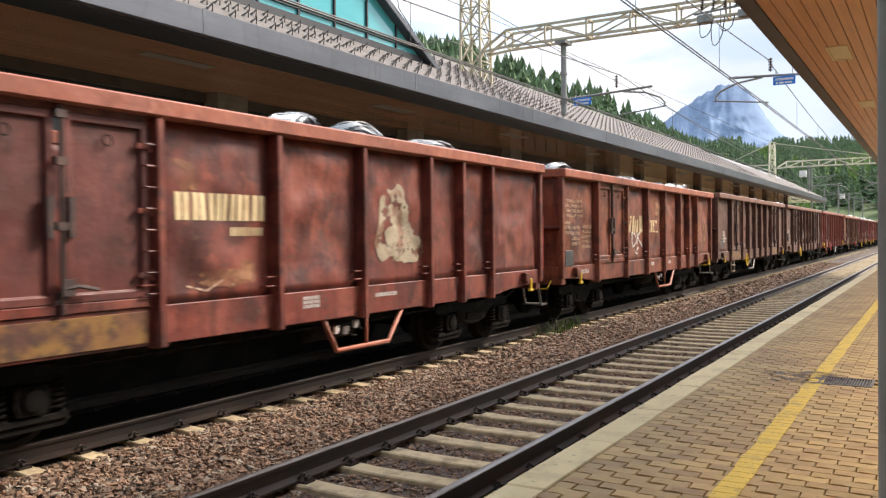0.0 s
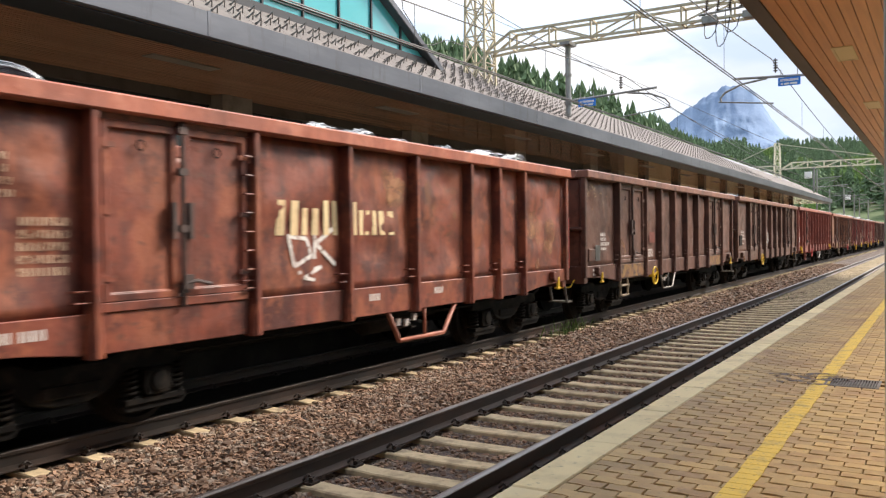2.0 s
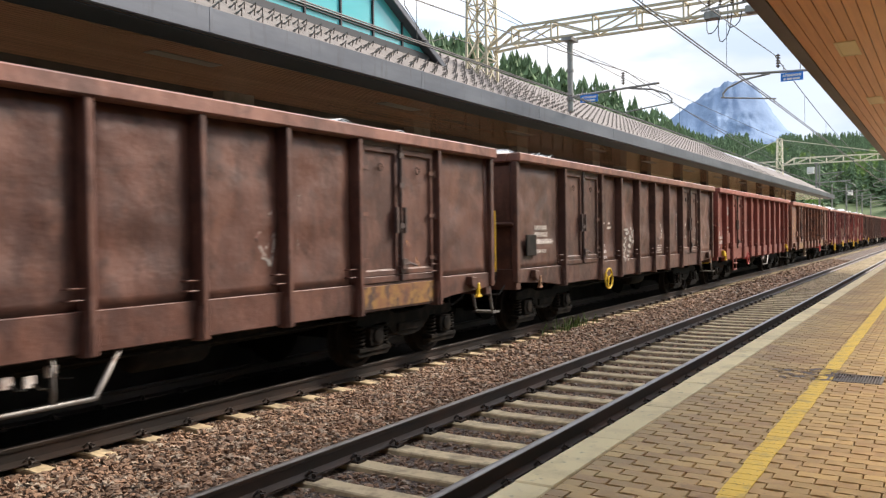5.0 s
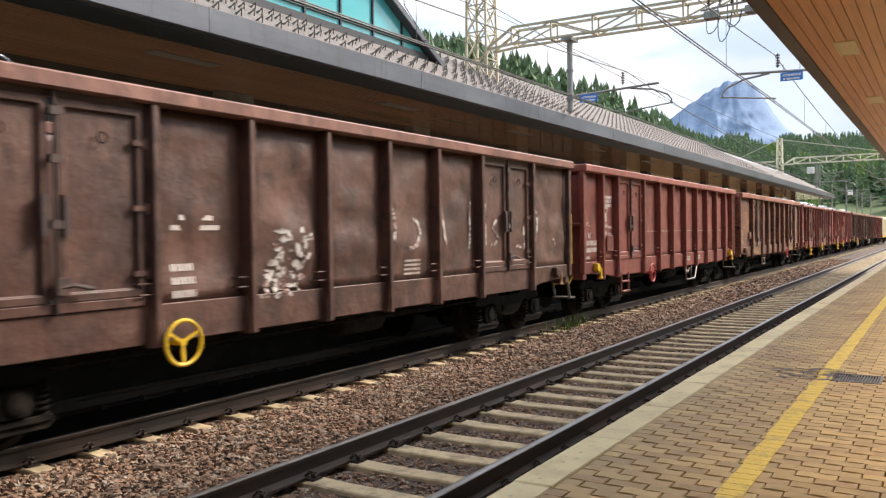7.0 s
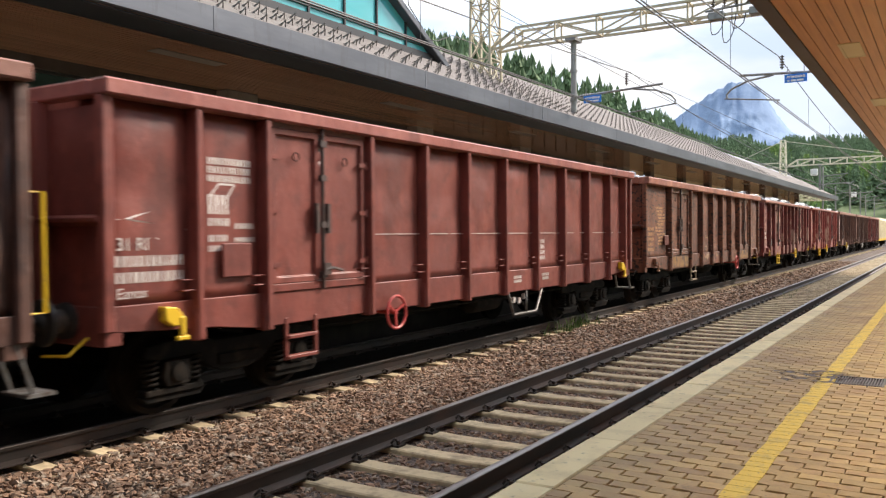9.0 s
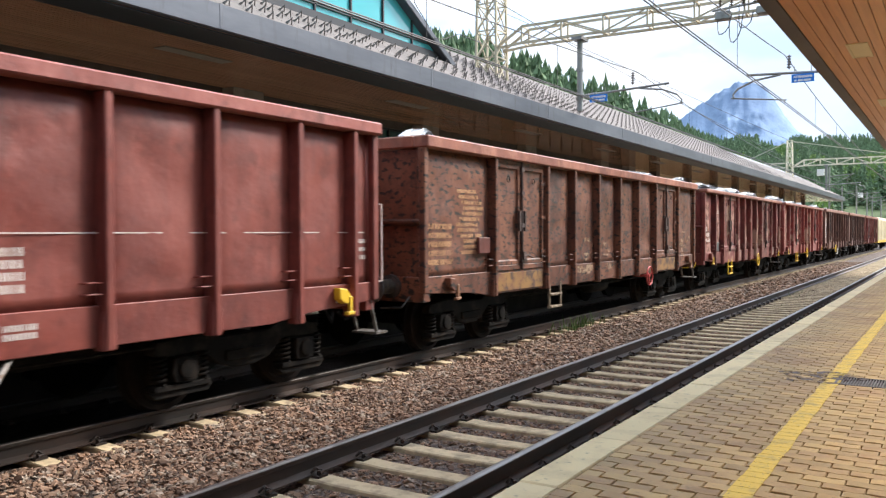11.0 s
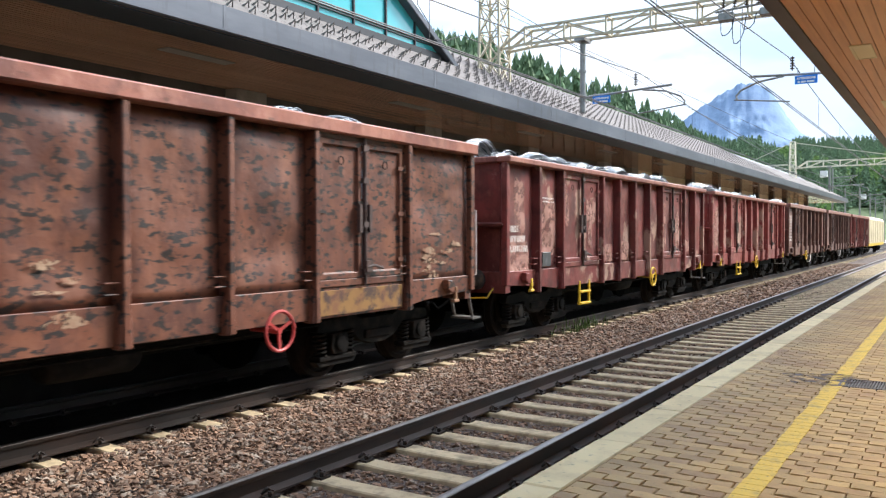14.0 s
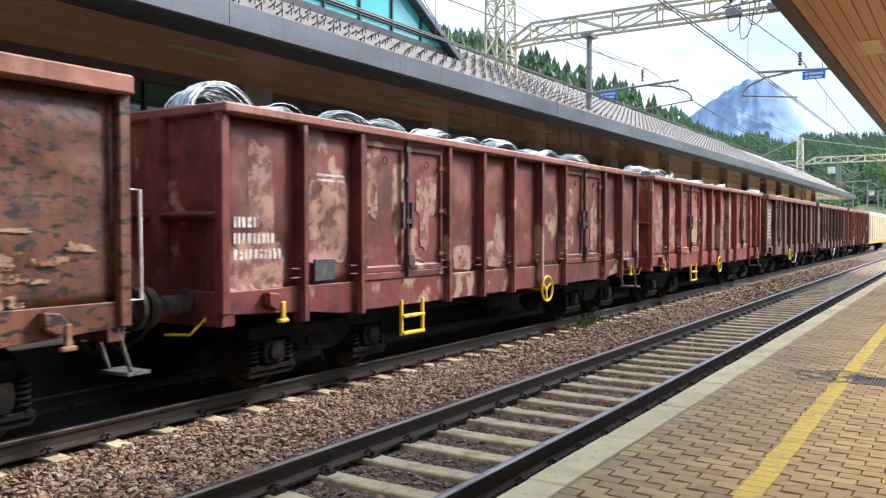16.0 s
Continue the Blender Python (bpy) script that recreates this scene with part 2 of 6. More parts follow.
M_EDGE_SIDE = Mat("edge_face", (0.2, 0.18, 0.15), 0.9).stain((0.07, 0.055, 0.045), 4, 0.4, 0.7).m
M_PAVER = Mat("paver_brown", (0.48, 0.31, 0.115), 0.6, per_object=0.22).stain((0.32, 0.175, 0.07), 1.1, 0.45, 0.7).stain((0.52, 0.33, 0.135), 9, 0.5, 0.7, amount=0.6).stain((0.1, 0.07, 0.06), 40, 0.58, 0.7, amount=0.5).relief(120, 0.25, 0.002).m
M_PAVERS = Mat("paver_brown_field", (0.48, 0.31, 0.115), 0.6, island=True, per_object=0.22).stain((0.32, 0.175, 0.07), 1.1, 0.45, 0.7).stain((0.52, 0.33, 0.135), 9, 0.5, 0.7, amount=0.6).relief(120, 0.25, 0.002).m
M_JOINT = Mat("joint_sand", (0.075, 0.055, 0.04), 0.95).stain((0.13, 0.1, 0.07), 9, 0.45, 0.65).m
M_YELLOW = Mat("yellow_line_paint", (0.78, 0.53, 0.08), 0.65).stain((0.4, 0.27, 0.1), 7, 0.5, 0.72, amount=0.8).stain((0.25, 0.16, 0.09), 45, 0.58, 0.7, amount=0.8).relief(120, 0.2, 0.002).m
M_DRAIN = Mat("drain_steel", (0.2, 0.19, 0.18), 0.55, 0.7).stain((0.1, 0.06, 0.04), 12, 0.5, 0.7).m
# underframe, bogie and wheel colours hold the shade under the wagons besides grime
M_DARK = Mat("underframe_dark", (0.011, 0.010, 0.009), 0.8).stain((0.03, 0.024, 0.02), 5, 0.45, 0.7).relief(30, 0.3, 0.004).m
M_BOGIE = Mat("bogie_grime_shade", (0.010, 0.009, 0.008), 0.8).stain((0.036, 0.028, 0.021), 5, 0.48, 0.72).relief(40, 0.3, 0.004).m
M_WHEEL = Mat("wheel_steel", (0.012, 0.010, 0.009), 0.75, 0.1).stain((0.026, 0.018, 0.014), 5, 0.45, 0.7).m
M_BUFFER = Mat("buffer_steel", (0.06, 0.055, 0.052), 0.5, 0.6).stain((0.16, 0.13, 0.1), 5, 0.5, 0.7).m
M_MARK = Mat("marking_white", (0.62, 0.56, 0.52), 0.7).stain((0.3, 0.17, 0.13), 6, 0.5, 0.68, amount=0.6).flaky(13, 0.28, 0.38).m
M_CREAM = Mat("marking_cream", (0.52, 0.34, 0.23), 0.7).stain((0.32, 0.13, 0.08), 5, 0.5, 0.7, amount=0.6).flaky(12, 0.37, 0.5).m
M_LEVER = Mat("lever_yellow", (0.7, 0.44, 0.02), 0.5).stain((0.2, 0.12, 0.05), 9, 0.55, 0.7, amount=0.7).m
M_STEP = Mat("step_dusty", (0.24, 0.18, 0.12), 0.8).stain((0.12, 0.08, 0.05), 8, 0.45, 0.65).m
M_RUSTY = Mat("lever_rust", (0.22, 0.1, 0.05), 0.75).stain((0.35, 0.22, 0.12), 7, 0.5, 0.7).m
M_REDPAINT = Mat("wheel_red", (0.42, 0.045, 0.04), 0.5).stain((0.2, 0.05, 0.04), 9, 0.5, 0.7, amount=0.6).m
M_WIRE = Mat("galvanised_wire", (0.36, 0.39, 0.42), 0.38, 0.9).stain((0.16, 0.17, 0.18), 3, 0.5, 0.7, amount=0.7).m
M_PLATE = Mat("plate_dark", (0.05, 0.052, 0.055), 0.5).stain((0.12, 0.12, 0.12), 6, 0.5, 0.7).m

# low specular keeps the shaded undersides black
for shade_grime in (M_DARK, M_BOGIE, M_WHEEL):
    shade_grime.node_tree.nodes["Principled BSDF"].inputs["Specular IOR Level"].default_value = 0.12


def paint(name, base, dark, light, rust=(0.1, 0.045, 0.03), speck=0.62, specks=0.6, fade=0.6, dents=0.35, pale=0.0, scratch=7.5):
    base, dark, light = ((c[0] * k, c[1] * k * 0.84, c[2] * k * 0.82) for c, k in ((base, 0.76), (dark, 0.66), (light, 0.8)))
    m = Mat(name, base, 0.62)
    m.stain(dark, 0.9, 0.46, 0.6, (1, 1, 0.8), seed=1.0, amount=0.85, detail=7)
    m.stain(light, 1.5, 0.5, 0.6, (1, 1, 0.6), seed=4.0, amount=fade, detail=7)
    m.stain(mul(dark, 0.75), 2.6, 0.52, 0.66, (1, 1, 1.2), seed=14.0, amount=0.75, detail=7)
    m.stain(light, 3.4, 0.56, 0.66, (1, 1, 1.1), seed=17.0, amount=fade, detail=7)
    m.stain(dark, 5.0, 0.5, 0.7, (1, 1, 0.16), seed=7.0, amount=0.7)
    m.stain(mul(dark, 0.45), 1.1, 0.56, 0.7, (1, 1, 0.5), seed=23.0, amount=0.7, detail=8)
    m.stain(rust, scratch, speck, speck + 0.07, (1, 0.7, 1.5), seed=2.0, amount=specks, rough=0.55)
    m.stain(mul(light, 1.25), 34.0, 0.64, 0.72, seed=6.0, amount=0.45)
    if pale:
        m.stain((0.42, 0.27, 0.2), 1.25, 0.58, 0.62, (1, 1, 0.7), seed=11.0, amount=pale)
    m.relief(1.6, dents, 0.06, seed=8.0).relief(45, 0.18, 0.003)
    m.gloss(4, 0.42, 0.64)
    # a film of brake dust that shows at flat angles
    m.b.inputs["Sheen Weight"].default_value, m.b.inputs["Sheen Roughness"].default_value = 0.24, 0.24
    m.b.inputs["Sheen Tint"].default_value = (1.0, 0.54, 0.4, 1)
    return m.m


# ---- ground, ballast and tracks ----
TRACK_1, TRACK_2 = -3.805, -7.78
Y_NEAR, Y_FAR = -30.0, 260.0
rng = np.random.default_rng(7)


def ground():
    g = Mesh().grid(lambda u, v: (-3000 + 6000 * u, -2000 + 6500 * v, -0.62), 6, 6)
    tagged(part("ground", g.data("ground", M_EARTH)), "dark valley earth with thin grass under the tracks", "ground", kind="structure")

    def bed(u, v):
        x = -9.45 + 7.3 * u
        y = Y_NEAR + (Y_FAR - Y_NEAR) * v ** 1.6
        d = min(abs(x - TRACK_1), abs(x - TRACK_2))
        z = -0.235 - 0.03 * max(0, d - 1.0)
        return (x, y, z + 0.012 * noise.noise((x * 3, y * 3, 0)))

    b = Mesh().grid(bed, 46, 160)
    b.box(-9.5, -2.1, Y_NEAR, Y_FAR, -0.66, -0.36)
    tagged(part("ballast_bed", b.data("ballast_bed", M_BED)), "brown crushed-stone ballast bed below two railway tracks", "ballast", kind="structure")


def stones():
    """Loose stones over the bed: one object, dense near the platform, thinner far off."""
    shapes = []
    for s in range(9):
        bm = bmesh.new()
        r = random.Random(s)
        sx, sy, sz = r.uniform(0.9, 1.35), r.uniform(0.6, 1.0), r.uniform(0.4, 0.7)
        for k in range(11):
            p = Vector((r.uniform(-1, 1), r.uniform(-1, 1), r.uniform(-1, 1)))
            p = p / max(abs(p.x), abs(p.y), abs(p.z), 0.2) * r.uniform(0.7, 1.0)
            bm.verts.new((p.x * sx, p.y * sy, p.z * sz))
        hull = bmesh.ops.convex_hull(bm, input=bm.verts)
        bmesh.ops.delete(bm, geom=[v for v in hull["geom_interior"] if isinstance(v, bmesh.types.BMVert)], context="VERTS")
        bmesh.ops.recalc_face_normals(bm, faces=bm.faces)
        tri = []
        bm.verts.index_update()
        for f in bm.faces:
            tri.append([v.index for v in f.verts])
        shapes.append((np.array([v.co[:] for v in bm.verts]), np.array(tri)))
        bm.free()
    zones = (
        (-7.0, -4.45, 2.6, 11.0, 800, 0.0225), (-7.0, -4.45, 11.0, 24.0, 300, 0.03), (-7.0, -4.45, 24.0, 60.0, 60, 0.05),
        (-4.45, -3.0, 3.0, 14.0, 560, 0.0225), (-4.45, -3.0, 14.0, 34.0, 120, 0.036), (-3.0, -2.15, 2.5, 24.0, 200, 0.03),
        (-9.3, -7.0, 2.0, 12.0, 90, 0.032),
    )
    V, Fc, o = [], [], 0
    for x0, x1, y0, y1, dens, size in zones:
        n = int((x1 - x0) * (y1 - y0) * dens)
        xs, ys = rng.uniform(x0, x1, n), rng.uniform(y0, y1, n)
        kind = rng.integers(0, 9, n)
        sc = size * rng.lognormal(0, 0.28, n)
        a = rng.uniform(0, 6.283, n)
        tilt = rng.normal(0, 0.45, n)
        for i in range(n):
            x, y = xs[i], ys[i]
            if min(abs(x - (TRACK_1 - 0.75)), abs(x - (TRACK_1 + 0.75)), abs(x - (TRACK_2 + 0.75))) < 0.09:
                continue
            d1, d2 = abs(x - TRACK_1), abs(x - TRACK_2)
            ph = ((y - (SLEEPER_1 if d1 < d2 else SLEEPER_2)) / 0.6) % 1.0
            on = min(ph, 1 - ph) * 0.6
            if on < 0.13 and (d1 < 1.1 or d2 < 1.19):
                continue
            z = -0.235 + rng.uniform(-0.012, 0.015)
            if d1 > 0.86 and d2 > 1.16 and -6.9 < x < -4.6:
                z += 0.055 + 0.03 * noise.noise((x * 1.3, y * 1.3, 3.0)) - 0.03 * max(0.0, 0.25 - min(d1, d2) + 0.86)
            v, t = shapes[kind[i]]
            c, s, ct, st = math.cos(a[i]), math.sin(a[i]), math.cos(tilt[i]), math.sin(tilt[i])
            R = np.array([[c, -s, 0], [s, c, 0], [0, 0, 1]]) @ np.array([[1, 0, 0], [0, ct, -st], [0, st, ct]])
            V.append(v @ R.T * sc[i] + (x, y, z))
            Fc.append(t + o)
            o += len(v)
    V, Fc = np.concatenate(V), np.concatenate(Fc)
    me = bpy.data.meshes.new("ballast_stones")
    me.vertices.add(len(V))
    me.vertices.foreach_set("co", V.astype(np.float32).ravel())
    me.loops.add(Fc.size)
    me.loops.foreach_set("vertex_index", Fc.astype(np.int32).ravel())
    me.polygons.add(len(Fc))
    me.polygons.foreach_set("loop_start", np.arange(0, Fc.size, 3, dtype=np.int32))
    me.polygons.foreach_set("use_smooth", np.zeros(len(Fc), dtype=bool))
    me.update(calc_edges=True)
    me.materials.append(M_STONE)
    tagged(part("ballast_stones", me), "loose brown and grey crushed ballast stones between the rails", "ballast", kind="stuff")


SLEEPER_1, SLEEPER_2 = 5.20, 5.49


def rail_profile(x):
    return [(x + a, b) for a, b in ((-0.07, -0.172), (0.07, -0.172), (0.07, -0.16), (0.012, -0.13), (0.009, -0.05), (0.034, -0.036), (0.036, -0.008),
                                    (-0.036, -0.008), (-0.034, -0.036), (-0.009, -0.05), (-0.012, -0.13), (-0.07, -0.16))]


def tracks():
    sl = Mesh()
    out = [(-1.2, -0.40), (1.2, -0.40), (1.2, -0.2), (0.95, -0.185), (0.55, -0.184), (0.4, -0.192), (-0.4, -0.192), (-0.55, -0.184), (-0.95, -0.185), (-1.2, -0.2)]
    for half, name in ((0.1, "sleeper"),):
        sl.prism(out, "y", -half, half)
    sleeper = sl.data("sleeper", M_SLEEPER, bevel=0.012)
    cl = Mesh()
    for sgn in (-1, 1):
        cl.box(sgn * 0.105 - 0.04, sgn * 0.105 + 0.04, -0.06, 0.06, -0.185, -0.165)
        arc = [(sgn * (0.055 + 0.012 * math.sin(k * 0.9)), -0.055 + 0.11 * k / 6, -0.15 + 0.035 * math.sin(math.pi * k / 6)) for k in range(7)]
        cl.tube(arc, 0.011, 5)
        cl.tube([(sgn * 0.115, -0.02, -0.17), (sgn * 0.115, -0.02, -0.125)], 0.018, 6)
        cl.tube([(sgn * 0.06, 0.05, -0.15), (sgn * 0.12, 0.03, -0.14), (sgn * 0.135, -0.03, -0.145)], 0.011, 5)
    clip = cl.data("rail_fastening", M_CLIP)
    for cx, title in ((TRACK_1, "empty railway track with dark rails on pale concrete sleepers"), (TRACK_2, "railway track carrying the freight train on concrete sleepers")):
        tr = thing("railway_track", title, "railway track", kind="structure", at=(cx, 0, 0))
        for sx in (-0.75, 0.75):
            r = part("rail", Mesh().prism(rail_profile(sx), "y", Y_NEAR, Y_FAR).data("rail", M_RAIL), tr)
            top = Mesh().prism([(sx - 0.034, -0.008), (sx + 0.034, -0.008), (sx + 0.03, -0.001), (sx + 0.015, 0.003), (sx - 0.015, 0.003), (sx - 0.03, -0.001)], "y", Y_NEAR, Y_FAR)
            part("rail_head", top.data("rail_head", M_HEAD if cx == TRACK_1 else M_HEAD_SHADE), r, "worn steel running surface")
        k0 = -40
        for k in range(k0, 175):
            y = (SLEEPER_1 if cx == TRACK_1 else SLEEPER_2) + 0.6 * k
            part("sleeper", sleeper, tr, at=(0.012 * math.sin(k * 3.1), y, 0.0))
            if -4 <= k < 36:
                for sx in (-0.75, 0.75):
                    part("rail_fastening", clip, tr, at=(sx, y, 0))
    # dark sheet over bed and sleepers, the train's shade put into its colour
    shade_bed = Mesh().grid(lambda u, v: (TRACK_2 - 1.55 + 2.2 * u, Y_NEAR + (Y_FAR - Y_NEAR) * v ** 1.5, -0.168 + 0.014 * noise.noise((u * 40, v * 900, 0))), 14, 500)
    M_SHADE_BED = Mat("oily_ballast", (0.02, 0.017, 0.015), 0.9).stain((0.04, 0.031, 0.026), 14, 0.5, 0.65).relief(30, 0.8, 0.03).m
    M_SHADE_BED.node_tree.nodes["Principled BSDF"].inputs["Specular IOR Level"].default_value = 0.12
    tagged(part("oily_ballast", shade_bed.data("oily_ballast", M_SHADE_BED)), "black ballast sheet below the train with its shade in the colour", "ballast", kind="structure")
    # grass tufts by the train's track
    gr = Mesh()
    r = random.Random(4)
    for k in range(150):
        cx, cy = (-6.75 + r.gauss(0, 0.1), 16.1 + r.gauss(0, 0.6)) if k < 105 else (-4.35 + r.gauss(0, 0.2), 27.5 + r.gauss(0, 1.6))
        a, h = r.uniform(0, 6.28), r.uniform(0.12, 0.36) * (1 if k < 105 else 0.5)
        dx, dy = math.cos(a), math.sin(a)
        lean = r.uniform(0.1, 0.5) * h
        z = -0.22
        gr.quad((cx - dy * 0.008, cy + dx * 0.008, z), (cx + dy * 0.008, cy - dx * 0.008, z), (cx + dx * lean * 0.5 + dy * 0.006, cy + dy * lean * 0.5 - dx * 0.006, z + h * 0.65), (cx + dx * lean, cy + dy * lean, z + h))
    M_GRASS = Mat("weed_green", (0.09, 0.15, 0.035), 0.7, island=True, per_object=0.4).m
    tagged(part("weeds", gr.data("weeds", M_GRASS)), "thin green weeds growing out of the ballast", "weeds", kind="stuff")


PLAT_Z, EDGE_X = 0.40, -2.134


def platform():
    base = Mesh()
    base.box(EDGE_X + 0.03, 2.2, Y_NEAR, 200, -0.66, PLAT_Z - 0.05)
    pf = tagged(part("platform", base.data("platform", M_JOINT)), "brown block-paved station platform with a pale stone edge", "platform", kind="structure")
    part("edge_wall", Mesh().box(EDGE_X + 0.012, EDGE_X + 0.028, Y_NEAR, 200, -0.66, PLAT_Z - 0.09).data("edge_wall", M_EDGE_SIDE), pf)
    slabs = [Mesh().box(0, 0.245, 0, 1.19 - 0.006, -0.13, 0.0).data("edge_slab", M_EDGE, bevel=0.009)]
    y, k = -7.66, -4
    while y < 110:
        part("edge_slab", slabs[0], pf, at=(EDGE_X, y, PLAT_Z + 0.003 * math.sin(k * 2.3)))
        y += 1.19
        k += 1
    # wavy interlocking blocks, laid in rows across the platform
    L, D, J = 0.226, 0.113, 0.0045

    def wave(x):
        return 0.011 * math.sin(2 * math.pi * x / L)

    def block(m, x0, y0, h, top, n=6):
        i = len(m.v)
        low = [(x0 + J + (L - 2 * J) * q / n, 0) for q in range(n + 1)]
        ring = [(x, y0 + J + wave(x - X_ROW)) for x, _ in low] + [(x, y0 + D - J + wave(x - X_ROW)) for x, _ in reversed(low)]
        k2 = len(ring)
        cx, cy = x0 + L / 2, y0 + D / 2
        for zz, s in ((top - h, 1.0), (top - 0.004, 1.0), (top, 0.965)):
            m.v += [(cx + (a - cx) * s, cy + (b - cy) * s, zz) for a, b in ring]
        for lev in (0, 1):
            for q in range(k2):
                a, b = i + lev * k2 + q, i + lev * k2 + (q + 1) % k2
                m.f.append((a, b, b + k2, a + k2))
        for q in range(n):
            a, b = i + 2 * k2 + q, i + 2 * k2 + k2 - 1 - q
            m.f.append((a, a + 1, b - 1, b))

    X_ROW = 0.0
    shapes = []
    for s in range(6):
        m = Mesh()
        block(m, 0, 0, 0.05, 0.0)
        shapes.append(m.data("paver", M_PAVER))
    x_in, x_out = EDGE_X + 0.252, 3.0
    y_end, row = 46.0, 0
    field, yellow = Mesh(), Mesh()
    r = random.Random(12)
    y = 2.4 - 74 * D
    n_parts = 0
    while y < y_end:
        off = (row % 2) * L / 2
        X_ROW = x_in - off
        x = x_in - off
        x_stop = 1.2 if y > 8 else 0.9
        while x < x_stop:
            zt = PLAT_Z + r.uniform(-0.0025, 0.0015)
            drain = -0.98 < x + L / 2 < -0.5 and 8.45 < y + D / 2 < 8.95
            if drain:
                pass
            elif x < x_in - 0.001:
                # half block against the stone edge
                field.box(x_in + J, x + L - J, y + J, y + D - J, zt - 0.05, zt)
            elif 4.2 < y < 6.6 and x < 0.1 and n_parts < 300:
                part("paver", shapes[n_parts % 6], pf, at=(x, y, zt))
                n_parts += 1
            else:
                block(field, x, y, 0.05, zt, 6 if y < 16 else 2)
            x += L
        y += D
        row += 1
    tagged(part("paver_field", field.data("paver_field", M_PAVERS), pf), kind="stuff")
    part("far_paving", Mesh().box(x_in, 2.2, y_end, 200, PLAT_Z - 0.05, PLAT_Z - 0.004).data("far_paving", M_FAR_PAVING), pf)
    part("inner_paving", Mesh().box(1.25, 2.2, Y_NEAR, y_end, PLAT_Z - 0.05, PLAT_Z - 0.004).data("inner_paving", M_FAR_PAVING), pf)
    # painted line: a thin worn film over the blocks
    ln = Mesh()
    yy = 2.4 - 74 * D
    while yy < 150:
        d = 0.113 if yy < 30 else 3.0
        e = 0.006 * math.sin(yy * 9) + r.uniform(-0.004, 0.004)
        ln.box(-1.062 + e, -0.925 + e * 0.6, yy + 0.003, yy + d - 0.003, PLAT_Z - 0.002, PLAT_Z + 0.0035)
        yy += d
    part("yellow_line", ln.data("yellow_line", M_YELLOW), pf, "worn yellow painted safety line")
    dr = Mesh()
    x0, x1, y0, y1 = -0.97, -0.5, 8.48, 8.94
    for a, b, c, d in ((x0, x1, y0, y0 + 0.025), (x0, x1, y1 - 0.025, y1), (x0, x0 + 0.025, y0 + 0.025, y1 - 0.025), (x1 - 0.025, x1, y0 + 0.025, y1 - 0.025)):
        dr.box(a, b, c, d, PLAT_Z - 0.04, PLAT_Z + 0.004)
    for k in range(17):
        xx = x0 + 0.04 + k * (x1 - x0 - 0.08) / 16
        dr.box(xx - 0.006, xx + 0.006, y0 + 0.025, y1 - 0.025, PLAT_Z - 0.04, PLAT_Z + 0.001)
    blotch = Mesh()
    ring = [(-1.12 + (0.36 + 0.06 * math.sin(3 * q) + 0.04 * math.sin(5 * q + 1)) * math.cos(q), 8.78 + (0.4 + 0.07 * math.sin(2 * q)) * math.sin(q), PLAT_Z + 0.0045) for q in [k * 0.2244 for k in range(28)]]
    blotch.v = [(-1.12, 8.78, PLAT_Z + 0.0045)] + ring
    blotch.f = [(0, 1 + k, 1 + (k + 1) % 28) for k in range(28)]
    M_TAR = Mat("tar_stain", (0.09, 0.06, 0.055), 0.6).flaky(7, 0.42, 0.62).m
    part("tar_stain", blotch.data("tar_stain", M_TAR), pf, "dark tar stain on the blocks")
    tagged(part("drain_grate", dr.data("drain_grate", M_DRAIN)), "grey steel drain grate set flush in the paving", "drain grate")


M_FAR_PAVING = Mat("paving_far", (0.42, 0.255, 0.125), 0.75).stain((0.29, 0.175, 0.1), 1.1, 0.45, 0.7).stain((0.1, 0.07, 0.05), 26, 0.55, 0.66, (1, 2, 1), amount=0.6).m


# ---- the freight train ----
HW, SHEET, SILL_Z, WALL_Z = 1.515, 1.395, 0.83, 1.2


RUN = ((0.0, -0.05), (0.5, -3.02), (1.0, -6.34), (1.5, -9.3), (2.0, -12.58), (2.5, -15.58), (3.0, -18.74), (3.5, -21.63), (4.0, -24.84), (5.2, -31.97), (6.5, -39.5),
       (7.0, -42.5), (7.5, -45.24), (8.0, -48.29), (8.5, -50.88), (9.0, -53.82), (10.2, -60.1), (11.5, -66.36), (12.0, -68.77), (12.5, -70.86), (13.0, -72.99), (13.5, -74.82),
       (14.0, -76.78), (14.5, -78.45), (15.0, -80.1), (15.5, -81.56), (16.0, -83.04))


def gone(t):
    """How far the train has run since the clip's start, as it slows from about 22 to 11 km/h."""
    n = len(RUN)
    i = max(k for k in range(n - 1) if RUN[k][0] <= t + 1e-9)

    def slope(k):
        a, b = max(0, k - 1), min(n - 1, k + 1)
        if 0 < k < n - 1:
            h0, h1 = RUN[k][0] - RUN[a][0], RUN[b][0] - RUN[k][0]
            d0, d1 = (RUN[k][1] - RUN[a][1]) / h0, (RUN[b][1] - RUN[k][1]) / h1
            return (d0 * h1 + d1 * h0) / (h0 + h1)
        return (RUN[b][1] - RUN[a][1]) / (RUN[b][0] - RUN[a][0])
    (t0, s0), (t1, s1) = RUN[i], RUN[i + 1]
    h = t1 - t0
    u = (t - t0) / h
    return (2 * u ** 3 - 3 * u ** 2 + 1) * s0 + (u ** 3 - 2 * u ** 2 + u) * h * slope(i) + (3 * u ** 2 - 2 * u ** 3) * s1 + (u ** 3 - u ** 2) * h * slope(i + 1)


post_mesh, SURFACE = {}, {}


RUNG = {}


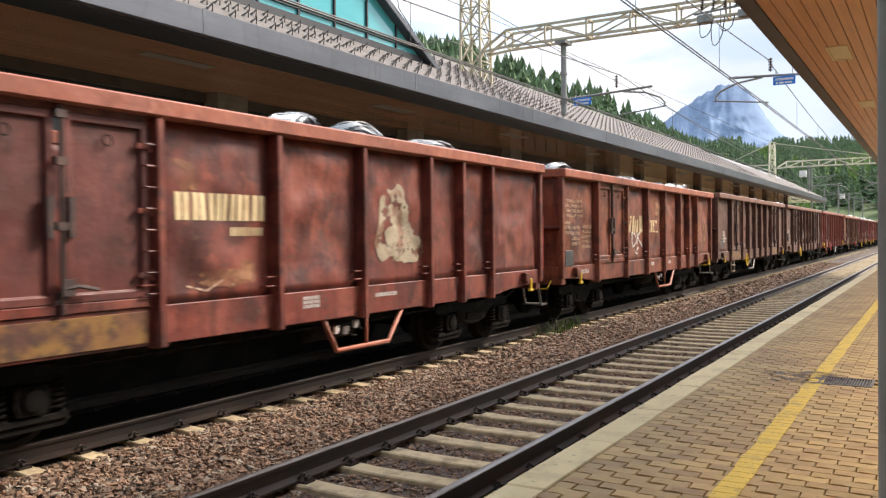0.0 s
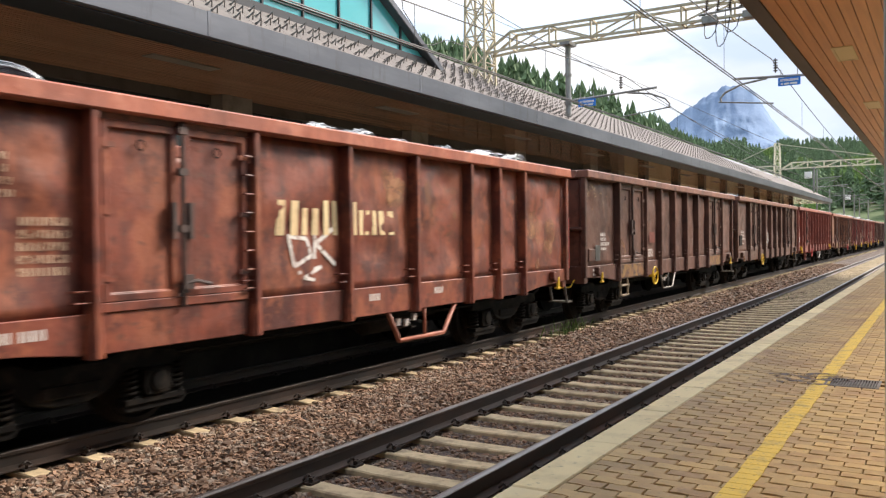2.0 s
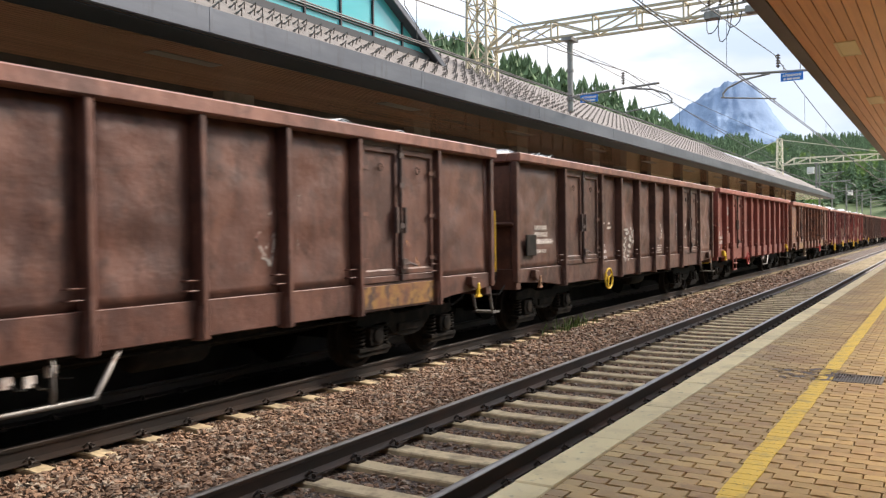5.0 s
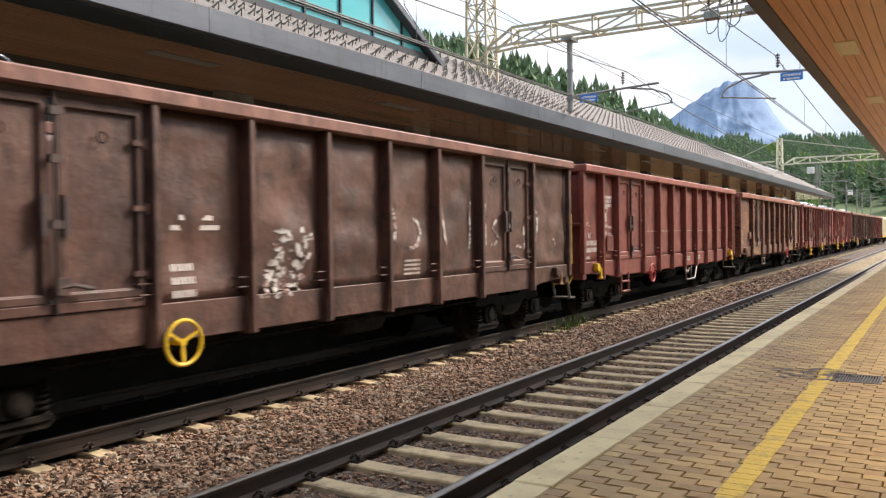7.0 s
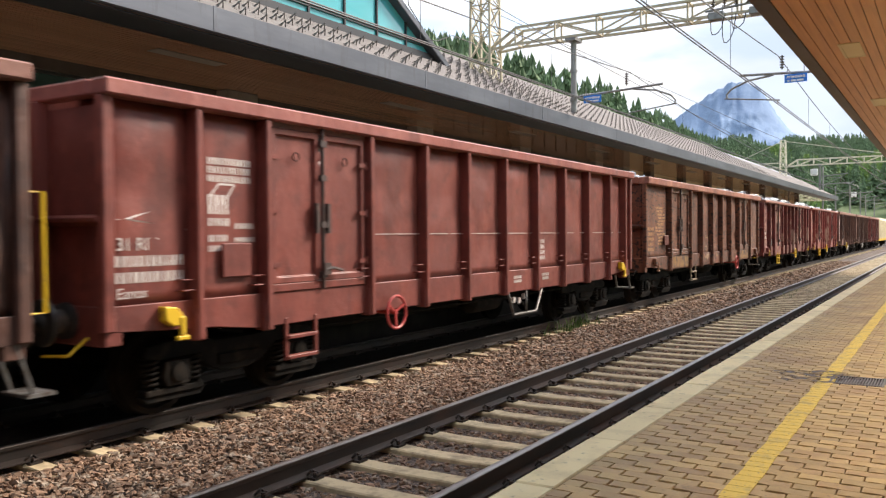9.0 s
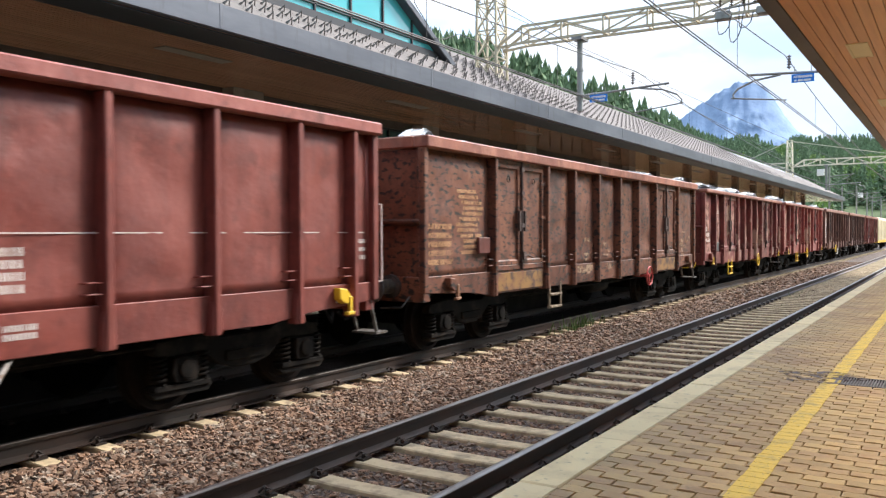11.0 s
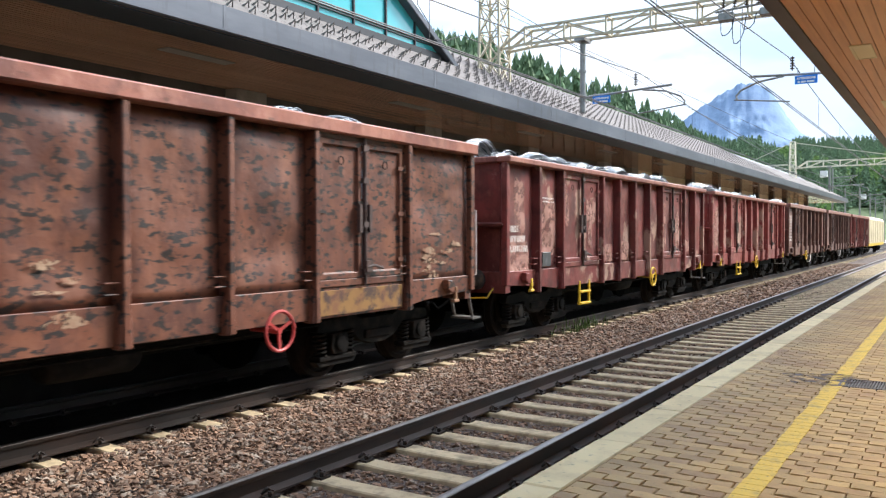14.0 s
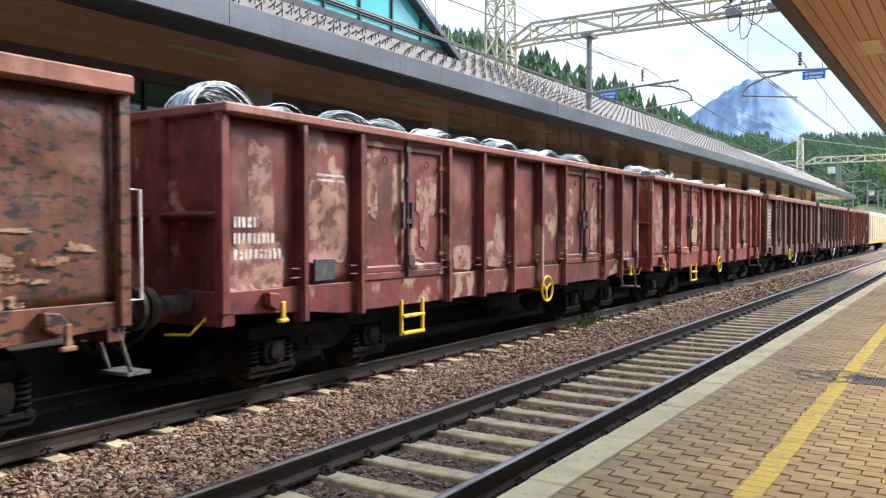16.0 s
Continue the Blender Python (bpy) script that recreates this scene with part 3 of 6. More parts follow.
def rung_mesh(P):
    if id(P) not in RUNG:
        RUNG[id(P)] = Mesh().tube([(SHEET, -0.1, 0), (HW - 0.03, -0.1, 0), (HW - 0.03, 0.06, 0), (SHEET, 0.06, 0)], 0.011, 6).data("rung", P)
    return RUNG[id(P)]


def leaf_shape(m, x, y0, y1, z0, z1):
    """One door leaf: a pressed panel in a raised frame."""
    w, i = 0.07, len(m.v)
    for dx, e in ((-0.02, 0.0), (0.045, 0.0), (0.045, w), (0.008, w + 0.008)):
        m.v += [(x + dx, y0 + e, z0 + e), (x + dx, y1 - e, z0 + e), (x + dx, y1 - e, z1 - e), (x + dx, y0 + e, z1 - e)]
    for k in range(3):
        for q in range(4):
            a, b = i + 4 * k + q, i + 4 * k + (q + 1) % 4
            m.f.append((a, b, b + 4, a + 4))
    m.f += [(i + 3, i + 2, i + 1, i), (i + 12, i + 13, i + 14, i + 15)]


def bogie_meshes():
    fr, bol = Mesh(), Mesh()
    for s in (1,):
        x0, x1 = (s * 0.93, s * 1.07)
        out = [(-1.25, 0.62), (-1.2, 0.74), (-0.55, 0.8), (-0.35, 0.72), (0.35, 0.72), (0.55, 0.8), (1.2, 0.74), (1.25, 0.62),
               (1.1, 0.58), (0.62, 0.6), (0.38, 0.42), (0.15, 0.36), (-0.15, 0.36), (-0.38, 0.42), (-0.62, 0.6), (-1.1, 0.58)]
        fr.prism(out, "x", min(x0, x1), max(x0, x1))
        fr.box(min(x0, x1) - 0.03, max(x0, x1) + 0.03, -0.3, 0.3, 0.44, 0.56)
    bol.box(-0.93, 0.93, -0.22, 0.22, 0.5, 0.72)
    box = Mesh()
    box.prism([(-0.13, 0.33), (0.13, 0.33), (0.17, 0.42), (0.15, 0.58), (-0.15, 0.58), (-0.17, 0.42)], "x", 0.9, 1.16)
    box.lathe([(1.16, 0.11), (1.19, 0.1), (1.2, 0.05)], 14, "x", (0, 0, 0.46))
    box.box(0.95, 1.13, -0.36, 0.36, 0.25, 0.31)
    box.prism([(-0.4, 0.25), (0.4, 0.25), (0.33, 0.18), (-0.33, 0.18)], "x", 0.98, 1.1)
    spr = Mesh()
    pts = [(1.05 + 0.075 * math.cos(k * 0.9), 0.075 * math.sin(k * 0.9), 0.31 + 0.29 * k / 38) for k in range(39)]
    spr.tube(pts, 0.017, 5)
    ws = Mesh()
    ws.lathe([(-1.0, 0.07), (-0.82, 0.08), (0.82, 0.08), (1.0, 0.07)], 14)
    for s in (-1, 1):
        a = [(s * 0.68, 0.49), (s * 0.71, 0.49), (s * 0.715, 0.465), (s * 0.82, 0.458), (s * 0.825, 0.4), (s * 0.79, 0.38), (s * 0.77, 0.2), (s * 0.83, 0.16), (s * 0.83, 0.05)]
        ws.lathe(a, 32)
        ws.lathe([(s * 0.68, 0.49), (s * 0.68, 0.1)], 32)
        for k in range(4):
            t = k * math.pi / 2 + 0.4
            ws.box(s * 0.78 - 0.012, s * 0.78 + 0.012, 0.28 * math.cos(t) - 0.03, 0.28 * math.cos(t) + 0.03, 0.28 * math.sin(t) - 0.03, 0.28 * math.sin(t) + 0.03)
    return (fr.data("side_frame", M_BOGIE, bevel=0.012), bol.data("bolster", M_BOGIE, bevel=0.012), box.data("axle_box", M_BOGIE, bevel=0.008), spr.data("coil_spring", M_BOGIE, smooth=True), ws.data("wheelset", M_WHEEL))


BOGIE = None
WHEELSETS = []
TRAIN = []
COILS = []


def bogie(wagon, y):
    global BOGIE
    BOGIE = BOGIE or bogie_meshes()
    fr, bol, ax, sp, ws = BOGIE
    b = part("bogie", bol, wagon, "grimy two-axle bogie darkened with the shade under the wagon", at=(0, y, 0))
    flip = pose(0, 0, 0, 0, 0, 180)
    part("side_frame", fr, b)
    part("side_frame", fr, b, at=flip)
    for dy in (-0.9, 0.9):
        for side in (0, 1):
            place = Matrix.Translation((0, dy, 0)) @ (flip if side else Matrix.Identity(4))
            part("axle_box", ax, b, at=place)
            for sy in (-0.27, 0.27):
                part("coil_spring", sp, b, at=place @ Matrix.Translation((0, sy, 0)))
        w = part("wheelset", ws, b, at=(0, dy, 0.46))
        WHEELSETS.append((w, dy))


def bars(m, x, y, z, rows, r):
    """Unreadable stencilled lettering as short strokes; rows of (width, height, drop)."""
    for w, h, dz in rows:
        yy = y
        while yy < y + w - 0.01:
            k = r.uniform(0.6, 1.1) * h * 0.55
            k = min(k, y + w - yy)
            m.box(x, x + 0.003, yy, yy + k * 0.8, z + dz, z + dz + h)
            yy += k + h * 0.16
    return m


def wagon(y0, L, label, mats, posts, doors, hook="rust", wheel=None, ladder=None, frame_at=None, pale_door_sill=None, grab="rust", seed=0, back_rib=True, bold=False, rungs=None, dent=1.0, door_mat=None, rim=(2.985, 3.155)):
    """An open high-sided bogie wagon; local y runs along the train from its near end."""
    P, R = mats
    RIM_Z0, RIM_Z1 = rim
    w = thing("open_freight_wagon", label, "freight wagon", "freight train", at=(TRACK_2, y0, 0))
    TRAIN.append((w, y0))
    rr = random.Random(seed)
    E = 0.04
    cuts = sorted(d for d in doors)

    stops = [E, L - E] + [y for a, b, c in doors for y in (a, b)]

    def sheet_x(yy, z):
        """How far the side sheet stands out at a place, with its bulges and dents."""
        v = (z - WALL_Z) / (RIM_Z0 - WALL_Z + 0.02)
        near = min([abs(yy - p) for p in posts] + [abs(yy - p) for p in stops])
        k = min(1.0, near / 0.35) * max(0.0, min(1.0, v * 5)) * max(0.0, min(1.0, (1 - v) * 5))
        q = min(1.0, near / 0.24) * max(0.0, min(1.0, (1 - v) * 7))
        return SHEET - 0.06 * (1 - q) ** 2 + 0.03 * dent * k * (noise.noise((yy * 1.3 + seed * 9, z * 1.5, seed)) - 0.2) + 0.013 * dent * k * noise.noise((yy * 3.4, z * 3.8, seed + 5))

    SURFACE[w.name] = (sheet_x, doors)

    def panels(sgn):
        """Each stretch of side sheet between the doors, bulged between its posts, as a closed plate."""
        spans, y, out = [], E, []
        for a, b, c in cuts:
            spans.append((y, a))
            y = b
        spans.append((y, L - E))
        for a, b in spans:
            n, k = max(2, int((b - a) / 0.1)), 18

            def f(u, v, a=a, b=b):
                yy, z = a + (b - a) * u, WALL_Z + (RIM_Z0 - WALL_Z + 0.02) * v
                return (sgn * sheet_x(yy, z), yy, z)
            m = Mesh().grid(f, n, k)
            o = len(m.v)
            m.grid(lambda u, v: (sgn * (SHEET - 0.1), a + (b - a) * u, WALL_Z + (RIM_Z0 - WALL_Z) * v), n, k)
            rim_ids = [q * (k + 1) for q in range(n)] + [n * (k + 1) + q for q in range(k)] + [q * (k + 1) + k for q in range(n, 0, -1)] + list(range(k, 0, -1))
            for p, q in zip(rim_ids, rim_ids[1:] + rim_ids[:1]):
                m.f.append((p, q, q + o, p + o))
            out.append(m.data("side_panel", P, smooth=True))
        return out

    for sgn in (1, -1):
        for me in panels(sgn):
            part("side_panel", me, w)
        s = Mesh()
        out = [(0.0, 0.97), (1.3, 0.9), (1.9, SILL_Z), (L - 1.9, SILL_Z), (L - 1.3, 0.9), (L, 0.97), (L, WALL_Z), (0, WALL_Z)]
        a, b = sorted((sgn * 1.36, sgn * 1.425))
        s.prism(out, "x", a, b)
        part("side_sill", s.data("side_sill", P, bevel=0.008), w)
        tp = Mesh()
        a, b = sorted((sgn * 1.28, sgn * (HW + 0.02)))
        tp.box(a, b, -0.02, L + 0.02, RIM_Z0, RIM_Z1)
        part("top_rail", tp.data("top_rail", R, bevel=0.018), w, "weathered pinkish top rail")
    for y in (0.0, L):
        d = 1 if y == 0 else -1
        m = Mesh()

        def g(u, v, y=y, d=d):
            x, z = -1.39 + 2.78 * u, 0.98 + 2.03 * v
            k = min(1, 5 * u, 5 * (1 - u), 5 * v, 5 * (1 - v))
            return (x, y + d * (0.05 + 0.03 * k * noise.noise((x * 1.7, z * 1.6, seed + y))), z)
        m.grid(g, 16, 12)
        m.box(-1.39, 1.39, min(y + d * 0.1, y + d * 0.13), max(y + d * 0.1, y + d * 0.13), 0.98, RIM_Z0)
        e = part("end_wall", m.data("end_wall", P, smooth=True), w)
        for cx in (-0.5, 0.5) if back_rib else (0.0,):
            ribs = Mesh()
            ribs.prism([(cx - 0.09, y + d * 0.05), (cx - 0.06, y - d * 0.07), (cx + 0.06, y - d * 0.07), (cx + 0.09, y + d * 0.05)], "z", 1.0, RIM_Z0)
            part("end_rib", ribs.data("end_rib", P, bevel=0.006), e)
        part("end_stiffener", Mesh().prism([(y + d * 0.04, 1.92), (y - d * 0.06, 1.96), (y - d * 0.07, 2.0), (y + d * 0.04, 2.03)], "x", -1.4, 1.4).data("end_stiffener", P, bevel=0.006), e)
        bb = Mesh().box(-1.42, 1.42, min(y + d * 0.02, y + d * 0.2), max(y + d * 0.02, y + d * 0.2), 0.84, 1.2)
        part("headstock", bb.data("headstock", P, bevel=0.01), w)
        rt = Mesh().box(-1.277, 1.277, y - (0.03 if d > 0 else 0.15), y + (0.15 if d > 0 else 0.03), RIM_Z0, RIM_Z1)
        part("end_top_rail", rt.data("end_top_rail", R, bevel=0.018), w)
        for sx in (-1, 1):
            a, b = sorted((sx * 1.36, sx * 1.47))
            cp = Mesh().box(a, b, min(y - d * 0.02, y + d * 0.1), max(y - d * 0.02, y + d * 0.1), 0.97, RIM_Z0)
            part("corner_post", cp.data("corner_post", P, bevel=0.015), w)
            bf = Mesh()
            bf.lathe([(y + d * 0.02, 0.17), (y - d * 0.03, 0.17), (y - d * 0.05, 0.11), (y - d * 0.3, 0.1), (y - d * 0.3, 0.085), (y - d * 0.44, 0.085), (y - d * 0.45, 0.21), (y - d * 0.49, 0.22), (y - d * 0.52, 0.18)], 22, "y", (sx * 0.875, 0, 1.06))
            part("buffer", bf.data("buffer", M_BUFFER, smooth=False), w, "greasy dark steel buffer")
        hk = Mesh()
        hk.box(-0.12, 0.12, min(y, y - d * 0.2), max(y, y - d * 0.2), 0.92, 1.06)
        hk.tube([(0, y - d * 0.15, 1.0), (0.05, y - d * 0.32, 0.86), (0.05, y - d * 0.5, 0.72), (-0.05, y - d * 0.5, 0.72), (-0.05, y - d * 0.32, 0.86), (0, y - d * 0.15, 1.0)], 0.022, 6)
        hk.tube([(0.45, y, 0.9), (0.45, y - d * 0.2, 0.7), (0.36, y - d * 0.4, 0.58), (0.3, y - d * 0.5, 0.7)], 0.025, 6)
        part("coupling", hk.data("coupling", M_DARK), w)
        # lashing lever and shunter's step at each near corner
        yb = y + d * 0.72
        lv = Mesh()
        lv.prism([(yb - 0.13, 1.17), (yb + 0.02, 1.15), (yb + 0.12, 1.04), (yb + 0.1, 0.97), (yb - 0.02, 0.97), (yb - 0.12, 1.03)], "x", HW - 0.09, HW + 0.01)
        col = M_LEVER if hook == "yellow" else M_RUSTY if hook == "rust" else M_MARK
        lever = part("lashing_bracket", lv.data("lashing_bracket", M_LEVER if bold else P, bevel=0.012), w)
        tip = Mesh()
        tip.box(HW - 0.02, HW + 0.025, yb + 0.05, yb + 0.11, 0.86, 1.06)
        tip.box(HW - 0.03, HW + 0.03, yb + 0.01, yb + 0.15, 0.83, 0.875)
        part("lashing_hook", tip.data("lashing_hook", M_LEVER if hook != "rust" else M_RUSTY, bevel=0.01), lever, "yellow painted hook" if hook != "rust" else "rusty hook")
        if d < 0:
            st = Mesh()
            st.box(1.05, 1.45, y - 0.02, y + 0.22, 0.52, 0.55)
            st.beam((1.4, y + 0.05, 0.55), (1.4, y - 0.1, 0.98), 0.045, 0.02)
            st.beam((1.08, y + 0.05, 0.55), (1.08, y - 0.1, 0.98), 0.045, 0.02)
            part("shunters_step", st.data("shunters_step", M_DRAIN), w, "worn steel step plate")
            gh = Mesh().tube([(1.4, y, 2.2), (1.4, y + 0.16, 2.2), (1.4, y + 0.17, 1.2), (1.4, y, 1.2)], 0.017, 7)
            part("grab_rail", gh.data("grab_rail", {"white": M_MARK, "yellow": M_LEVER, "red": M_REDPAINT}.get(grab, M_RUSTY)), w, grab + " painted grab rail")
        else:
            gh = Mesh().tube([(1.2, y, 0.92), (1.2, y - 0.2, 0.78), (0.85, y - 0.22, 0.76)], 0.014, 6)
            part("shunters_handle", gh.data("shunters_handle", M_LEVER if hook != "rust" else M_BUFFER), w)
    # stanchions on both sides
    if (id(P), rim) not in post_mesh:
        pm = Mesh()
        pm.box(SHEET - 0.08, HW, -0.042, 0.042, 0.80, RIM_Z0)
        pm.prism([(-0.075, 0.8), (0.075, 0.8), (0.065, 1.05), (0.043, 1.15), (-0.043, 1.15), (-0.065, 1.05)], "x", SHEET - 0.03, HW - 0.02)
        post_mesh[id(P), rim] = pm.data("stanchion", P, bevel=0.012)
    for y in posts:
        part("stanchion", post_mesh[id(P), rim], w, at=(0, y, 0))
        part("stanchion", post_mesh[id(P), rim], w, at=pose(0, y, 0, 0, 0, 180))
        tie = Mesh()
        tie.tube([(SHEET, y - 0.21, 1.3), (HW - 0.045, y - 0.2, 1.3), (HW - 0.045, y - 0.06, 1.3), (HW - 0.045, y - 0.06, 1.4), (HW - 0.045, y - 0.2, 1.4), (SHEET, y - 0.21, 1.4)], 0.01, 5)
        part("lashing_eye", tie.data("lashing_eye", P), w)
    # doors
    for a, b, kind in doors:
        c = (a + b) / 2
        for sgn in (1, -1):
            for k, (p, q) in enumerate(((a + 0.05, c - 0.045), (c + 0.045, b - 0.05))):
                m = Mesh()
                leaf_shape(m, SHEET + 0.005, p, q, 1.29, RIM_Z0 - 0.06)
                if sgn < 0:
                    m.v = [(-x, y, z) for x, y, z in m.v]
                dr = part("door", m.data("door", door_mat or P, bevel=0.006), w, "closed steel door leaf")
                if sgn > 0:
                    for z in (1.5, 2.1, 2.7):
                        hg = Mesh()
                        yy = p - 0.02 if k == 0 else q + 0.02
                        hg.lathe([(z - 0.05, 0.02), (z + 0.05, 0.02)], 8, "z", (SHEET + 0.06, yy, 0))
                        hg.box(SHEET + 0.04, SHEET + 0.065, min(yy, yy + (0.14 if k == 0 else -0.14)), max(yy, yy + (0.14 if k == 0 else -0.14)), z - 0.025, z + 0.025)
                        part("hinge", hg.data("hinge", P), dr)
                    ring = Mesh().tube([(SHEET + 0.05, (p + q) / 2 + 0.05 * math.cos(t * 0.785), 2.72 + 0.05 * math.sin(t * 0.785)) for t in range(8)], 0.007, 4, closed=True)
                    part("door_ring", ring.data("door_ring", M_DARK), dr)
            lk = Mesh()
            x = SHEET + 0.07
            lk.tube([(x, c, 1.2), (x, c, RIM_Z0)], 0.022, 8)
            for z in (1.36, 1.95, 2.5, 2.9):
                lk.box(x - 0.05, x + 0.025, c - 0.05, c + 0.05, z - 0.035, z + 0.035)
            lk.box(x - 0.02, x + 0.03, c - 0.14, c - 0.09, 1.85, 2.2)
            lk.box(x - 0.02, x + 0.03, c + 0.06, c + 0.11, 1.85, 2.2)
            lk.tube([(x + 0.03, c - 0.02, 1.42), (x + 0.05, c + 0.12, 1.44), (x + 0.05, c + 0.3, 1.4)], 0.02, 6)
            lk.box(x, x + 0.05, c - 0.03, c + 0.09, 1.36, 1.5)
            if sgn < 0:
                lk.v = [(-p[0], p[1], p[2]) for p in lk.v]
            part("door_lock", lk.data("door_lock", M_LOCK if kind != "red" else P), w, "dark vertical locking bar")
        if pale_door_sill:
            sx = Mesh().box(1.425, 1.44, a + 0.06, b - 0.06, 0.86, 1.16)
            part("door_sill", sx.data("door_sill", pale_door_sill, bevel=0.004), w, "chipped ochre sill below the door")
        for s2 in (-1, 1):
            hd = Mesh().box(min(s2 * 1.36, s2 * 1.43), max(s2 * 1.36, s2 * 1.43), a, b, RIM_Z0 - 0.055, RIM_Z0)
            part("door_header", hd.data("door_header", P), w)
        ds = Mesh().box(1.38, 1.445, a + 0.04, b - 0.04, 1.2, 1.285)
        part("door_threshold", ds.data("door_threshold", P, bevel=0.006), w)
    if rungs:
        for z in range(8):
            part("rung", rung_mesh(P), w, at=(0, rungs, 1.32 + 0.2 * z))
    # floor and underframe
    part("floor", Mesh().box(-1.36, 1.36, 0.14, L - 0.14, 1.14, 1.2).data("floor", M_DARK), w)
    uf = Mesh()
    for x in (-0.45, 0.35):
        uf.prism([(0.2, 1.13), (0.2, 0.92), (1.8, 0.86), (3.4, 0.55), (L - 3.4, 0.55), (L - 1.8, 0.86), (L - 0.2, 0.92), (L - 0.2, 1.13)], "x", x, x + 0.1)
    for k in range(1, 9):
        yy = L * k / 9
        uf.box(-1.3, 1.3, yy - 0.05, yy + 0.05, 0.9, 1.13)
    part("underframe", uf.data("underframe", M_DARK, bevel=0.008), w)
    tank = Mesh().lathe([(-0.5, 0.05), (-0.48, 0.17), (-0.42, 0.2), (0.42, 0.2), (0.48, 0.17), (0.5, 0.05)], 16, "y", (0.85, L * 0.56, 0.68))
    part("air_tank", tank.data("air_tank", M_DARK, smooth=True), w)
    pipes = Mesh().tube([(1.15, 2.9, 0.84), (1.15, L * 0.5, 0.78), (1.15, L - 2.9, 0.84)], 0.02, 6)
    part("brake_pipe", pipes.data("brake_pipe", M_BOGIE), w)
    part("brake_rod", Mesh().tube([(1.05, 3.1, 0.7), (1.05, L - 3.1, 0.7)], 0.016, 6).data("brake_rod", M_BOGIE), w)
    bogie(w, 1.95)
    bogie(w, L - 1.95)
    if wheel:
        wy, wm, wz = wheel
        hw = Mesh()
        pts = [(HW + 0.03, wy + 0.215 * math.cos(t * math.pi / 14), wz + 0.215 * math.sin(t * math.pi / 14)) for t in range(28)]
        hw.tube(pts, 0.02, 8, closed=True)
        for t in range(3):
            a = t * 2.094 + 0.5
            hw.beam((HW + 0.01, wy, wz), (HW + 0.03, wy + 0.205 * math.cos(a), wz + 0.205 * math.sin(a)), 0.03, 0.02, up=(1, 0, 0))
        hw.lathe([(HW - 0.4, 0.025), (HW + 0.03, 0.035)], 10, "x", (0, wy, wz))
        part("brake_wheel", hw.data("brake_wheel", wm), w, "round three-spoked brake wheel")
    if ladder:
        ly, lm = ladder
        ld = Mesh()
        for yy in (ly, ly + 0.5):
            ld.box(1.4, 1.44, yy - 0.025, yy + 0.025, 0.42, 0.9)
        for z in (0.43, 0.66):
            ld.box(1.38, 1.47, ly, ly + 0.5, z, z + 0.04)
        part("step_ladder", ld.data("step_ladder", lm, bevel=0.006), w, "small two-rung step below the side")
    if frame_at:
        fy, fm, fs = (*frame_at, 1.0)[:3]
        fr = Mesh().tube([(1.38, fy, 0.86), (1.38, fy + 0.22 * fs, 0.42), (1.38, fy + 1.12 * fs, 0.42), (1.38, fy + 1.4 * fs, 0.86)], 0.026 * fs, 8)
        fr.tube([(1.38, fy + 0.72 * fs, 0.86), (1.38, fy + 0.72 * fs, 0.42)], 0.022, 6)
        part("guard_frame", fr.data("guard_frame", fm, smooth=True), w, "bent tube guard below the side")
        for k, zz in enumerate((0.62, 0.6, 0.66)):
            vb = Mesh().box(1.3, 1.34, fy + 0.3 + k * 0.2, fy + 0.4 + k * 0.2, zz, zz + 0.1)
            part("brake_setting_plate", vb.data("brake_setting_plate", M_MARK, bevel=0.006), w)
            part("brake_lever", Mesh().tube([(1.32, fy + 0.35 + k * 0.2, zz + 0.05), (1.36, fy + 0.42 + k * 0.2, zz - 0.02), (1.36, fy + 0.5 + k * 0.2, zz - 0.03)], 0.012, 6).data("brake_lever", M_BOGIE), w)
    return w


M_LOCK = Mat("lock_dark", (0.05, 0.03, 0.026), 0.6).stain((0.12, 0.06, 0.045), 6, 0.5, 0.7).m
M_OCHRE = Mat("ochre_sill", (0.24, 0.12, 0.03), 0.75).stain((0.06, 0.03, 0.02), 5, 0.46, 0.6).stain((0.15, 0.05, 0.03), 2.2, 0.48, 0.64, seed=4, amount=0.6).m
M_PALE = Mat("repaint_pale", (0.34, 0.175, 0.135), 0.75).stain((0.29, 0.12, 0.09), 4, 0.48, 0.7).stain((0.2, 0.08, 0.055), 12, 0.6, 0.68, amount=0.8).flaky(3.6, 0.38, 0.54).m
M_GREY_PATCH = Mat("repaint_cream", (0.36, 0.29, 0.2), 0.8).stain((0.24, 0.12, 0.075), 3.2, 0.52, 0.64).stain((0.46, 0.39, 0.28), 6, 0.55, 0.7).flaky(3.0, 0.42, 0.47).m
M_OCHRE_MARK = Mat("ochre_marking", (0.5, 0.27, 0.13), 0.75).stain((0.3, 0.14, 0.08), 5, 0.48, 0.66).flaky(12, 0.34, 0.46).m
M_CHIP = Mat("chipped_cream", (0.33, 0.22, 0.14), 0.8).stain((0.26, 0.12, 0.07), 6, 0.46, 0.62).flaky(9, 0.42, 0.5).m
M_WHITEWASH = Mat("white_spray", (0.66, 0.62, 0.58), 0.8).stain((0.34, 0.2, 0.16), 6, 0.52, 0.68).flaky(14, 0.34, 0.44).m
M_CHALK = Mat("worn_white_spray", (0.52, 0.48, 0.44), 0.8).stain((0.2, 0.1, 0.08), 6, 0.46, 0.6).flaky(11, 0.44, 0.52).m
M_CREAM_B = Mat("bold_cream", (0.72, 0.55, 0.31), 0.7).stain((0.45, 0.27, 0.14), 4, 0.5, 0.7, amount=0.6).flaky(9, 0.28, 0.36).m


